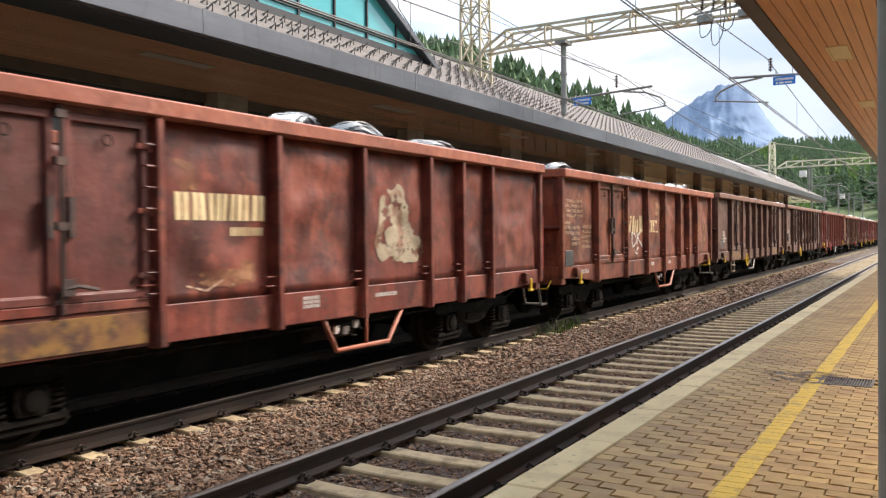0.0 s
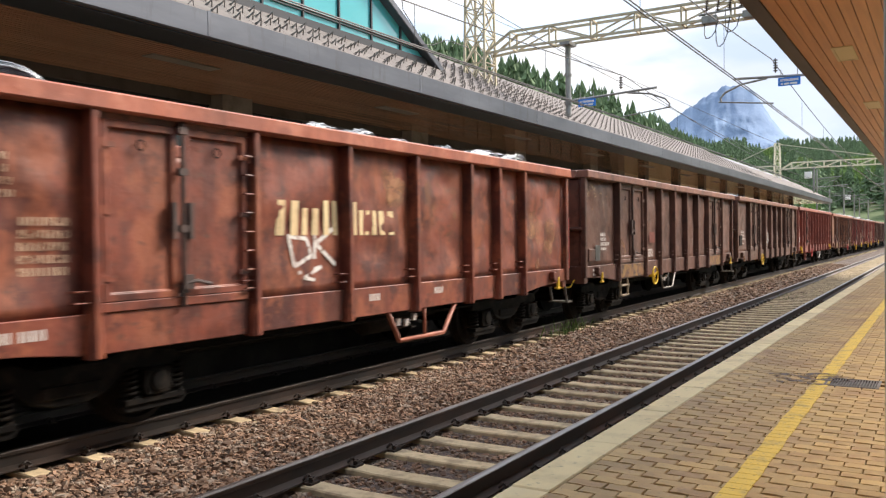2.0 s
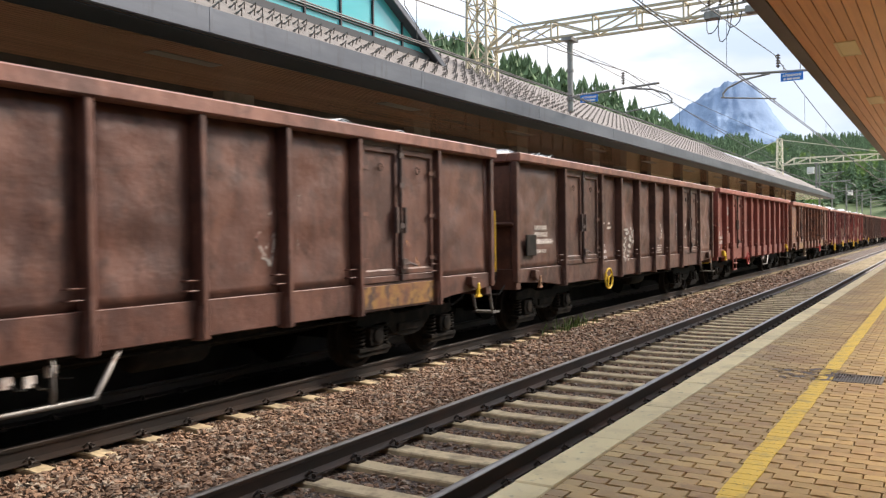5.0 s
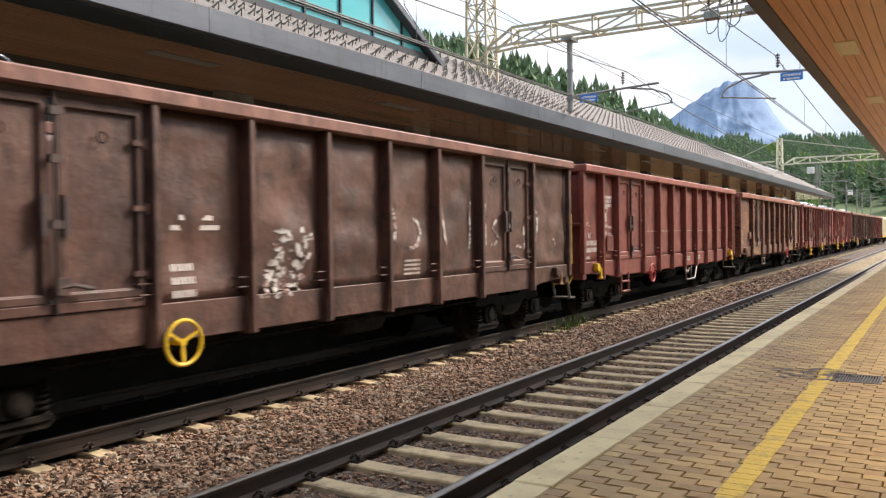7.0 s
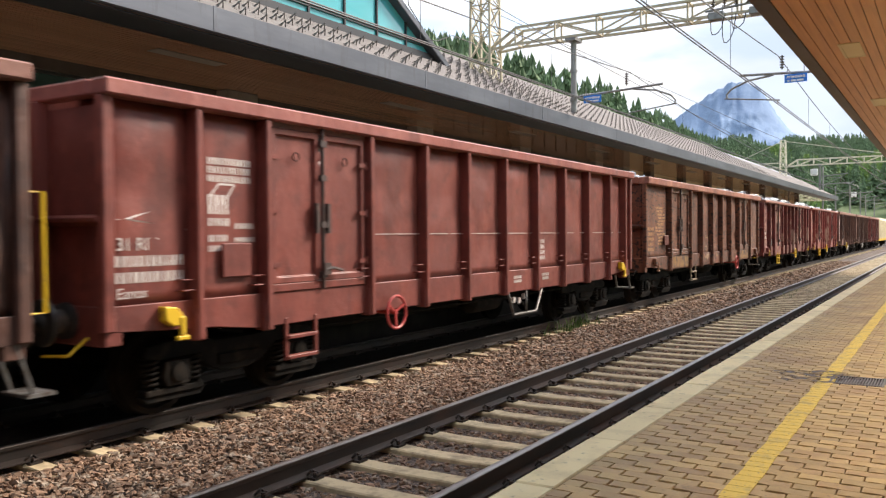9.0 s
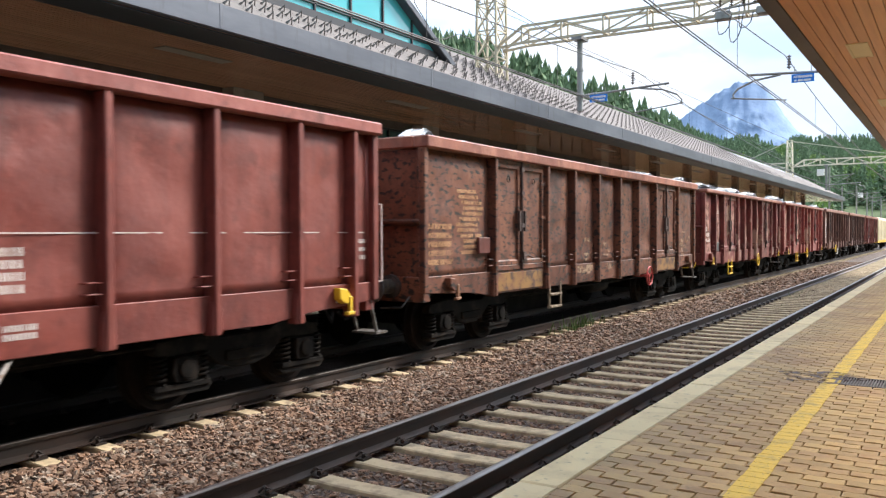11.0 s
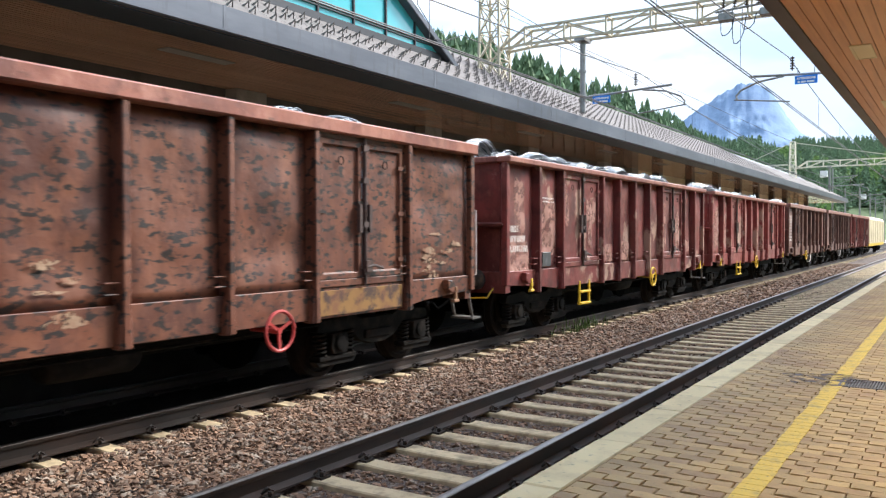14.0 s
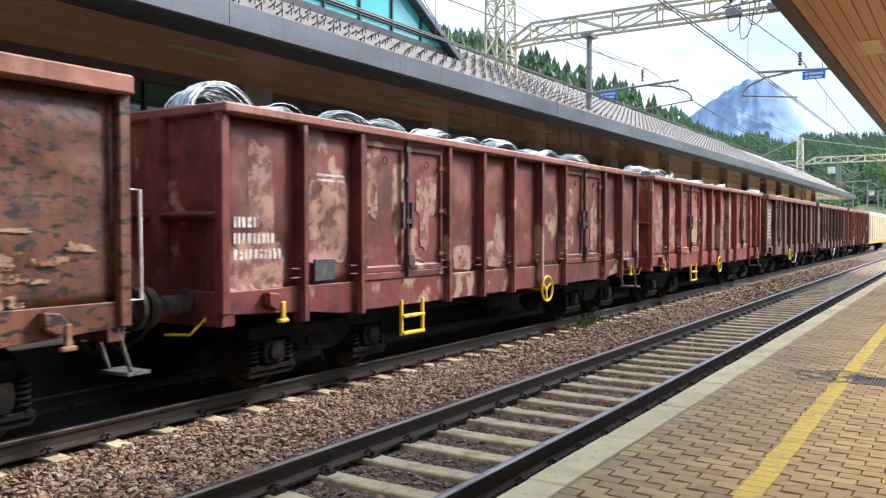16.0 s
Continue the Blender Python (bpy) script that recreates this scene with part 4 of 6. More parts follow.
def blot(m, x, y, z, w, h, r, n=22, wob=0.28, power=2.6):
    """A flat irregular paint patch lying on a side."""
    i = len(m.v)
    m.v.append((x, y, z))
    ph = [r.uniform(0, 6.28) for _ in range(4)]
    n = max(n, 40) if n > 10 else n
    for k in range(n):
        a = 2 * math.pi * k / n
        ca, sa = math.cos(a), math.sin(a)
        q = (abs(ca) ** power + abs(sa) ** power) ** (-1 / power)
        q *= 1 + wob * (0.4 * math.sin(2 * a + ph[0]) + 0.35 * math.sin(3 * a + ph[1]) + 0.25 * math.sin(5 * a + ph[2]) + 0.2 * math.sin(9 * a + ph[3])) + r.uniform(-0.04, 0.04)
        m.v.append((x, y + ca * q * w / 2, z + sa * q * h / 2))
    for k in range(n):
        m.f.append((i, i + 1 + k, i + 1 + (k + 1) % n))
    return m


def settle(m, w, lift=0.003):
    """Lays thin paint on the bulged side sheet, or on the pressed panel of a door."""
    sheet_x, doors = SURFACE[w.name]
    for k, (x, y, z) in enumerate(m.v):
        if z > WALL_Z + 0.02 and abs(x - FACE) < 0.026:
            x0 = SHEET + 0.014 if any(a < y < b for a, b, c in doors) else sheet_x(y, z)
            m.v[k] = (x0 + lift + 0.15 * max(0.0, x - FACE + 0.02), y, z)
    return m


def patches(m, mat, w, label=""):
    """Each fan of the mesh becomes a patch of its own, laid on the sheet in rings."""
    starts = sorted({f[0] for f in m.f}) + [len(m.v)]
    for k, (a, b) in enumerate(zip(starts, starts[1:])):
        c, ring = Vector(m.v[a]), [Vector(p) for p in m.v[a + 1:b]]
        n, one = len(ring), Mesh()
        one.v = [tuple(c)] + [tuple(c.lerp(p, q / 6)) for q in range(1, 7) for p in ring]
        one.f = [(0, 1 + i, 1 + (i + 1) % n) for i in range(n)]
        for q in range(5):
            o = 1 + q * n
            one.f += [(o + i, o + (i + 1) % n, o + n + (i + 1) % n, o + n + i) for i in range(n)]
        settle(one, w, 0.003 + 0.0007 * k)
        part("paint_patch", one.data("paint_patch", mat), w, label)


def stroke(m, x, pts, wd):
    for (y0, z0), (y1, z1) in zip(pts, pts[1:]):
        m.beam((x, y0, z0), (x, y1, z1), wd, 0.003, up=(1, 0, 0))
    return m


def word(w, text, y, z, size, mat, x):
    cu = bpy.data.curves.new("stencil_text", "FONT")
    cu.body, cu.size, cu.extrude = text, size, 0.001
    cu.materials.append(mat)
    ob = part("stencil_text", cu, w, at=pose(x, y, z, 90, 0, 90))
    return ob


FACE = SHEET + 0.02


def coil_mesh(seed):
    """One long wire wound round and round into a loose bundle."""
    r = random.Random(seed)
    pts, n, turns = [], 30, 46
    rad, dx, tx, ty = 0.56, 0.0, 0.0, 0.0
    for k in range(turns):
        aim = (0.57 + r.gauss(0, 0.032), r.gauss(0, 0.11), r.gauss(0, 0.05), r.gauss(0, 0.05))
        for q in range(n):
            a, u = 2 * math.pi * q / n, q / n
            u = u * u * (3 - 2 * u)
            rr, x, p, w = (rad + (aim[0] - rad) * u, dx + (aim[1] - dx) * u, tx + (aim[2] - tx) * u, ty + (aim[3] - ty) * u)
            pts.append((x + p * math.cos(a) + w * math.sin(a), rr * math.cos(a), rr * math.sin(a)))
        rad, dx, tx, ty = aim
    return Mesh().tube(pts, 0.0075, 4).data("wire_coil", M_WIRE, smooth=True)


COIL_MESH = []


def coils(w, y0, spots, seed=0):
    """Wire coils stacked two high in a wagon; spots of (y, lift of the upper coil)."""
    global COIL_MESH
    COIL_MESH = COIL_MESH or [coil_mesh(s) for s in range(4)]
    r = random.Random(seed)
    for k, (y, lift) in enumerate(spots):
        y, lift = y + r.uniform(-0.15, 0.15), lift - (r.uniform(0.0, 0.09) if k else 0.0)
        x = 0.55 + r.uniform(-0.15, 0.15)
        for z, lx in ((1.79, x - 0.05), (2.80 + lift, x)):
            m = pose(TRACK_2 + lx, y0 + y, z, r.uniform(0, 360), r.uniform(-12, 12), r.uniform(-24, 24))
            c = tagged(part("wire_coil", COIL_MESH[(k + (z > 2)) % 4], at=m), "bundle of silvery galvanised steel wire lying in the wagon", "wire coil", "wire coils")
            COILS.append((c, m))


def train():
    r = random.Random(3)
    ORANGE = paint("wagon_orange_red", (0.24, 0.053, 0.033), (0.085, 0.02, 0.017), (0.37, 0.115, 0.07), speck=0.6, specks=0.7)
    ORANGE_B = paint("wagon_orange_rust", (0.27, 0.076, 0.042), (0.085, 0.022, 0.018), (0.42, 0.155, 0.075), speck=0.62, specks=0.6)
    BROWN = paint("wagon_brown", (0.14, 0.063, 0.043), (0.08, 0.035, 0.026), (0.19, 0.098, 0.068), speck=0.66, specks=0.5, dents=0.5)
    BROWN_B = paint("wagon_grey_brown", (0.125, 0.063, 0.045), (0.07, 0.035, 0.026), (0.18, 0.1, 0.071), speck=0.66, specks=0.5, dents=0.55)
    RED = paint("wagon_oxide_red", (0.26, 0.066, 0.048), (0.21, 0.052, 0.04), (0.3, 0.09, 0.066), speck=0.74, specks=0.3, fade=0.5, dents=0.3)
    PATCHY = paint("wagon_peeling_rust", (0.2, 0.078, 0.04), (0.12, 0.044, 0.027), (0.27, 0.122, 0.064), rust=(0.017, 0.011, 0.009), speck=0.535, specks=1.0, scratch=10.0)
    CRIMSON = paint("wagon_crimson", (0.23, 0.045, 0.04), (0.11, 0.025, 0.022), (0.256, 0.096, 0.074), speck=0.64, specks=0.6, pale=0.75)
    CRIMSON_B = paint("wagon_bright_red", (0.316, 0.055, 0.048), (0.188, 0.038, 0.034), (0.393, 0.154, 0.120), speck=0.66, specks=0.5, pale=0.85)
    MAROON = paint("door_maroon", (0.17, 0.046, 0.034), (0.11, 0.03, 0.025), (0.22, 0.062, 0.045), speck=0.68, specks=0.4)
    RIM_O = paint("rail_salmon", (0.5, 0.17, 0.095), (0.4, 0.13, 0.075), (0.58, 0.24, 0.15), speck=0.7, specks=0.5)
    RIM_B = paint("rail_dusty_brown", (0.27, 0.135, 0.098), (0.2, 0.1, 0.075), (0.36, 0.2, 0.15), speck=0.7, specks=0.5)
    RIM_R = paint("rail_oxide", (0.38, 0.125, 0.1), (0.32, 0.1, 0.08), (0.43, 0.17, 0.135), speck=0.76, specks=0.2)
    RIM_P = paint("rail_rust", (0.4, 0.165, 0.105), (0.28, 0.11, 0.075), (0.5, 0.26, 0.18), speck=0.66, specks=0.6)
    RIM_C = paint("rail_red_worn", (0.32, 0.14, 0.1), (0.24, 0.07, 0.055), (0.46, 0.25, 0.18), speck=0.64, specks=0.6)

    # two worn orange-red wagons
    pa = [1.93, 3.95, 5.6, 7.2, 8.82, 9.78, 10.75]
    w1 = wagon(1.4, 12.8, "worn orange-red open freight wagon with cream paint patches", (ORANGE, RIM_O), pa, [(1.98, 3.9, "")], hook="yellow", frame_at=(6.45, RIM_O, 1.25), pale_door_sill=M_OCHRE, grab="red", seed=1, rungs=3.9, door_mat=MAROON, dent=2.2)
    g = blot(Mesh(), FACE, 8.02, 1.98, 0.75, 1.1, r)
    blot(g, FACE + 0.001, 8.25, 1.72, 0.95, 0.5, r)
    patches(g, M_GREY_PATCH, w1, "flaking cream repaint patch")
    g = Mesh()
    for k, (a, b, c, d) in enumerate(((4.3, 2.45, 0.35, 0.35), (4.9, 1.42, 0.8, 0.18), (5.2, 1.5, 0.3, 0.2))):
        blot(g, FACE, a, b, c, d, r)
    patches(g, M_TAN, w1)
    lt = Mesh()
    for k, (a, wd) in enumerate(((4.2, 0.2), (4.42, 0.2), (4.65, 0.08), (4.75, 0.17), (4.94, 0.08), (5.04, 0.2), (5.26, 0.22))):
        lt.box(FACE, FACE + 0.004, a, a + wd * 0.4, 2.02, 2.3)
        lt.box(FACE, FACE + 0.004, a + wd * 0.5, a + wd * 0.9, 2.02, 2.3)
    bars(lt, FACE, 4.95, 1.86, [(0.5, 0.09, 0)], r)
    tagged(part("faded_lettering", settle(lt, w1).data("faded_lettering", M_CREAM_B), w1, "faded cream maker's lettering as plain strokes"), kind="stuff")
    gf = Mesh()
    stroke(gf, FACE + 0.006, [(4.36, 1.36), (4.6, 1.3), (4.8, 1.4), (4.98, 1.34)], 0.022)
    tagged(part("graffiti", settle(gf, w1).data("graffiti", M_CREAM), w1, 'thin cream paint scrawl'), kind='stuff')
    lt = Mesh()
    bars(lt, 1.426, 6.05, 1.0, [(0.3, 0.04, 0.1), (0.3, 0.04, 0.05), (0.3, 0.04, 0)], r)
    bars(lt, 1.426, 7.5, 1.04, [(0.5, 0.05, 0)], r)
    tagged(part("small_stencils", lt.data("small_stencils", M_MARK), w1), kind="stuff")
    coils(w1, 1.4, [(6.9, 0.02), (8.2, 0.04), (9.2, 0.0), (10.4, 0.03), (11.4, 0.0)], 1)

    pb = [1.93, 3.9, 5.53, 7.07, 8.62, 9.59, 10.55]
    w2 = wagon(15.2, 12.56, "rust-streaked orange open wagon with sprayed white graffiti", (ORANGE_B, RIM_O), pb, [(1.98, 3.85, "")], hook="yellow", frame_at=(6.45, RIM_O, 1.3), pale_door_sill=None, grab="red", seed=2, rungs=3.85, dent=2.2)
    lt = Mesh()
    for k, (a, wd, h) in enumerate(((4.3, 0.36, 0.4), (4.74, 0.3, 0.32), (5.13, 0.1, 0.42), (5.3, 0.1, 0.42), (5.68, 0.09, 0.42), (5.83, 0.09, 0.32), (5.98, 0.24, 0.32), (6.28, 0.3, 0.32))):
        if wd < 0.2:
            lt.box(FACE, FACE + 0.004, a, a + wd, 1.88, 1.88 + h)
        else:
            for f0, f1 in ((0.0, 0.36), (0.64, 1.0)):
                lt.box(FACE, FACE + 0.004, a + wd * f0, a + wd * f1, 1.88, 1.88 + h)
    tagged(part("faded_lettering", settle(lt, w2).data("faded_lettering", M_CREAM_B), w2, "bold cream maker's lettering as plain bars"), kind="stuff")
    gf = Mesh()
    stroke(gf, FACE + 0.006, [(4.5, 1.86), (4.6, 1.52), (4.9, 1.64), (4.84, 1.84), (4.48, 1.87)], 0.05)
    stroke(gf, FACE + 0.006, [(5.0, 1.98), (4.96, 1.6)], 0.055)
    stroke(gf, FACE + 0.006, [(5.3, 1.96), (5.0, 1.78), (5.34, 1.52)], 0.055)
    stroke(gf, FACE + 0.006, [(4.65, 1.44), (5.1, 1.5), (4.75, 1.38), (4.95, 1.35)], 0.04)
    tagged(part("graffiti", settle(gf, w2).data("graffiti", M_WHITEWASH), w2, "white sprayed scribble"), kind="stuff")
    lt = Mesh()
    for k in range(4):
        bars(lt, FACE, 0.2 + 0.02 * k, 2.5 - 0.1 * k, [(1.0, 0.06, 0)], r)
    for a, b, c, n in ((0.2, 2.05, 0.32, 1), (0.2, 1.85, 0.36, 2), (0.62, 1.62, 0.45, 3), (0.7, 1.95, 0.4, 1), (1.3, 1.55, 0.45, 5)):
        for k in range(n):
            bars(lt, FACE, a, b + 0.105 * k, [(c, 0.07, 0)], r)
    tagged(part("stencilled_markings", settle(lt, w2).data("stencilled_markings", M_CREAM), w2, "faded pale stencilled markings as plain bars"), kind="stuff")
    part("card_holder", Mesh().box(FACE, FACE + 0.02, 0.2, 0.62, 1.2, 1.52).data("card_holder", M_PLATE, bevel=0.008), w2, "dark framed card holder")
    lt = Mesh()
    for a in (0.95, 1.25, 6.0, 7.6):
        bars(lt, 1.426, a, 1.02, [(0.24, 0.09, 0)], r)
    tagged(part("sill_stencils", lt.data("sill_stencils", M_MARK), w2), kind="stuff")
    g = Mesh()
    for a, b, c, d in ((7.9, 2.3, 0.9, 0.9), (6.6, 2.5, 0.5, 0.5), (10.9, 2.1, 0.7, 0.6), (11.5, 1.8, 0.9, 0.9)):
        blot(g, FACE, a, b, c, d, r, wob=0.4)
    patches(g, M_TAN, w2, "tan weathered paint")
    coils(w2, 15.2, [(1.4, 0.0), (5.9, 0.03), (7.1, 0.06), (8.1, 0.0), (9.3, 0.05), (10.3, 0.0), (11.5, 0.04)], 2)

    # two brown wagons
    pc = [2.05, 4.05, 5.3, 6.58, 7.85, 9.1, 10.42, 12.32]
    dd = [(2.1, 4.0, ""), (10.47, 12.27, "")]
    w3 = wagon(28.69, 14.05, "dusty brown open freight wagon with closed side doors", (BROWN, RIM_B), pc, dd, hook="yellow", wheel=(4.55, M_LEVER, 0.82), ladder=(2.25, M_STEP), frame_at=(5.55, M_DRAIN), pale_door_sill=M_OCHRE, grab="yellow", seed=3, dent=1.7, rim=(3.05, 3.215))
    lt = Mesh()
    bars(lt, FACE, 1.05, 1.52, [(0.36, 0.075, 0.31), (0.36, 0.075, 0.21), (0.6, 0.075, 0.1), (0.35, 0.06, 0)], r)
    bars(lt, FACE, 4.4, 1.3, [(0.45, 0.05, 0.14), (0.45, 0.05, 0.07), (0.45, 0.05, 0)], r)
    bars(lt, 1.426, 0.5, 1.08, [(0.5, 0.06, 0), (0.5, 0.06, -0.09)], r)
    tagged(part("stencilled_markings", settle(lt, w3).data("stencilled_markings", M_MARK), w3, "faded pale stencilled markings as plain bars"), kind="stuff")
    g = Mesh()
    for k in range(48):
        blot(g, FACE, 0.12 + abs(r.gauss(0, 0.45)), 2.78 + r.gauss(0, 0.1), r.uniform(0.02, 0.1), r.uniform(0.02, 0.06), r, wob=0.5)
    patches(g, M_CHIP, w3, "chips of old cream paint")
    g = Mesh()
    stroke(g, SHEET + 0.056, [(2.28, 1.75), (2.62, 1.36)], 0.05)
    stroke(g, SHEET + 0.056, [(2.2, 1.55), (2.42, 1.36)], 0.05)
    stroke(g, SHEET + 0.056, [(11.5, 1.75), (11.85, 1.36)], 0.05)
    tagged(part("door_stripes", g.data("door_stripes", M_TAN), w3, "faded ochre diagonal stripes"), kind="stuff")
    part("card_holder", Mesh().box(FACE, FACE + 0.03, 0.24, 0.6, 1.3, 1.56).data("card_holder", BROWN, bevel=0.008), w3)
    part("grey_plate", Mesh().box(FACE, FACE + 0.012, 0.66, 0.95, 1.3, 1.64).data("grey_plate", M_PLATE, bevel=0.004), w3)
    part("maroon_panel", Mesh().box(FACE, FACE + 0.003, 4.5, 4.95, 1.65, 1.92).data("maroon_panel", RED), w3)
    g = Mesh()
    stroke(g, FACE + 0.004, [(8.9, 2.1), (8.65, 1.8), (8.9, 1.5), (9.0, 1.9), (8.75, 1.6), (9.1, 1.45)], 0.028)
    stroke(g, FACE + 0.004, [(9.4, 2.3), (9.35, 1.6)], 0.025)
    tagged(part("graffiti", settle(g, w3).data("graffiti", M_CHALK), w3, "thin white scrawl"), kind="stuff")
    coils(w3, 28.69, [(11.2, 0.02), (12.4, 0.0), (13.2, 0.0)], 3)

    w4 = wagon(43.62, 14.1, "dented dark brown open freight wagon with white spray marks", (BROWN_B, RIM_B), pc, dd, hook="rust", wheel=(4.3, M_LEVER, 0.82), grab="yellow", seed=4, dent=2.2, rim=(3.075, 3.225))
    lt = Mesh()
    bars(lt, FACE, 0.85, 1.46, [(0.5, 0.085, 0.42), (0.55, 0.085, 0.3), (0.8, 0.085, 0.17), (0.45, 0.07, 0)], r)
    for k in range(3):
        bars(lt, FACE, 4.3, 1.5 - 0.13 * k, [(0.3, 0.07, 0)], r)
    lt.box(FACE, FACE + 0.003, 4.4, 4.85, 2.0, 2.05)
    lt.box(FACE, FACE + 0.003, 4.3, 4.95, 1.9, 1.95)
    bars(lt, FACE, 8.3, 1.25, [(0.4, 0.03, 0.2), (0.4, 0.03, 0.14), (0.4, 0.03, 0.08), (0.4, 0.03, 0.02)], r)
    tagged(part("stencilled_markings", settle(lt, w4).data("stencilled_markings", M_MARK), w4, "faded pale stencilled markings as plain bars"), kind="stuff")
    g = Mesh()
    for k in range(95):
        zz = r.uniform(1.16, 1.9)
        yy = 5.5 + (zz - 1.15) * 0.35 + r.uniform(0.0, 0.6)
        blot(g, FACE + 0.012, yy, zz, r.uniform(0.03, 0.15), r.uniform(0.03, 0.09), r, n=9, wob=0.5)
    tagged(part("spray_mark", settle(g, w4).data("spray_mark", M_CHALK), w4, "blotchy white spray paint"), kind="stuff")
    g = Mesh()
    for pts in ([(8.02, 2.24), (8.08, 2.0), (8.05, 1.7)], [(8.55, 2.04), (8.68, 2.0), (8.72, 1.84), (8.61, 1.68), (8.4, 1.63)], [(9.33, 2.3), (9.38, 1.67)], [(10.19, 2.35), (10.15, 1.58)], [(10.63, 2.32), (10.63, 1.64)],
                [(11.04, 2.06), (10.86, 1.94), (11.02, 1.83), (11.12, 1.72), (10.82, 1.62)], [(12.05, 1.95), (12.07, 1.57), (11.72, 1.62)], [(12.5, 2.34), (12.72, 2.16), (12.7, 1.9), (12.54, 1.6)], [(13.4, 1.72), (13.5, 1.6)]):
        stroke(g, FACE + 0.02, pts, 0.055)
    tagged(part("graffiti", settle(g, w4).data("graffiti", M_CHALK), w4, "chalky white scrawl across the panels"), kind="stuff")
    part("card_holder", Mesh().box(FACE, FACE + 0.03, 0.42, 0.82, 1.42, 1.8).data("card_holder", M_DARK, bevel=0.008), w4, "dark card holder box")
    coils(w4, 43.62, [(1.4, 0.03), (2.7, 0.06), (9.8, 0.02), (11.0, 0.0), (12.3, 0.03)], 4)

    # clean oxide red wagon
    pd = [1.05, 2.02, 3.9, 5.2, 6.4, 7.66, 8.9, 10.12, 11.36, 12.6, 13.6]
    w5 = wagon(58.42, 14.1, "clean oxide-red open freight wagon with white stencilled lettering", (RED, RIM_R), pd, [(2.07, 3.85, "")], hook="yellow", wheel=(4.35, M_REDPAINT, 0.8), ladder=(2.35, RED), frame_at=(7.9, M_DRAIN), grab="white", seed=5, bold=True, rim=(3.08, 3.232))
    word(w5, "31 RIV", 0.16, 1.7, 0.17, M_MARK, FACE - 0.02)
    word(w5, "Eanos", 0.16, 1.26, 0.14, M_MARK, FACE - 0.02)
    lt = Mesh()
    bars(lt, FACE - 0.02, 0.16, 1.4, [(0.8, 0.1, 0), (0.78, 0.1, 0.15)], r)
    lt.v += [(FACE - 0.02, 0.16, 1.98), (FACE - 0.02, 0.55, 2.06), (FACE - 0.02, 0.3, 1.99), (FACE - 0.02, 0.6, 1.95)]
    lt.f.append((len(lt.v) - 4, len(lt.v) - 1, len(lt.v) - 2, len(lt.v) - 3))
    for k in range(3):
        bars(lt, FACE - 0.02, 1.25, 2.56 - 0.09 * k, [(0.62, 0.07, 0)], r)
    bars(lt, FACE - 0.02, 1.25, 1.75, [(0.28, 0.1, 0.4), (0.28, 0.1, 0.3), (0.3, 0.08, 0.18), (0.28, 0.07, 0.02), (0.28, 0.06, -0.08)], r)
    stroke(lt, FACE - 0.02, [(1.25, 2.2), (1.4, 2.36), (1.62, 2.36), (1.5, 2.2)], 0.02)
    bars(lt, FACE - 0.02, 1.62, 1.76, [(0.28, 0.06, 0.14), (0.3, 0.05, 0)], r)
    lt.box(FACE - 0.02, FACE - 0.017, 0.1, 1.0, 1.885, 1.9)
    bars(lt, FACE - 0.02, 9.05, 1.35, [(0.36, 0.07, 0.3), (0.36, 0.07, 0.2), (0.36, 0.07, 0.1), (0.36, 0.07, 0)], r)
    bars(lt, FACE - 0.02, 13.75, 1.5, [(0.22, 0.05, 0.2), (0.22, 0.05, 0.1), (0.22, 0.05, 0)], r)
    for a in (8.05, 9.2, 13.3):
        bars(lt, 1.426, a, 0.98, [(0.3, 0.05, 0.07), (0.3, 0.05, 0)], r)
    tagged(part("stencilled_markings", settle(lt, w5).data("stencilled_markings", M_MARK), w5, "crisp white stencilled markings as plain bars"), kind="stuff")
    ln = Mesh().box(FACE - 0.02, FACE - 0.018, 4.0, 13.9, 1.83, 1.84)
    part("seam_line", ln.data("seam_line", M_MARK), w5)
    part("card_holder", Mesh().box(FACE, FACE + 0.03, 1.4, 1.8, 1.4, 1.75).data("card_holder", RED, bevel=0.008), w5)

    # peeling rust wagon
    w6 = wagon(73.63, 14.1, "peeling rust-brown open wagon with dark flaked paint", (PATCHY, RIM_P), pc, dd, hook="rust", wheel=(9.75, M_REDPAINT, 0.78), ladder=(4.25, M_STEP), pale_door_sill=M_OCHRE, grab="white", seed=6, dent=1.4, rim=(3.03, 3.2))
    lt = Mesh()
    for k in range(12):
        bars(lt, FACE, 1.1 + 0.1 * math.sin(k), 1.5 + 0.085 * k, [(0.6, 0.055, 0)], r)
    for k in range(5):
        bars(lt, FACE, 0.15, 1.36 + 0.13 * k, [(0.7, 0.08, 0)], r)
    tagged(part("stencilled_markings", settle(lt, w6).data("stencilled_markings", M_OCHRE_MARK), w6, "ochre worn stencilled markings as plain bars"), kind="stuff")
    part("card_holder", Mesh().box(FACE, FACE + 0.05, 1.55, 1.9, 1.5, 1.75).data("card_holder", MAROON, bevel=0.008), w6)
    g = Mesh()
    for a, b, c, d in ((6.0, 1.08, 0.7, 0.2), (7.3, 1.1, 0.3, 0.16)):
        blot(g, 1.428, a, b, c, d, r, wob=0.5)
    for a, z, n, sp in ((6.1, 1.48, 7, 0.25), (13.15, 1.55, 16, 0.26), (7.2, 1.4, 4, 0.2)):
        for k in range(n):
            blot(g, FACE, a + r.gauss(0, sp), max(1.25, z + r.gauss(0, sp * 0.6)), r.uniform(0.08, 0.3), r.uniform(0.03, 0.09), r, wob=0.5)
    patches(g, M_CHIP, w6, "chipped cream paint remains")
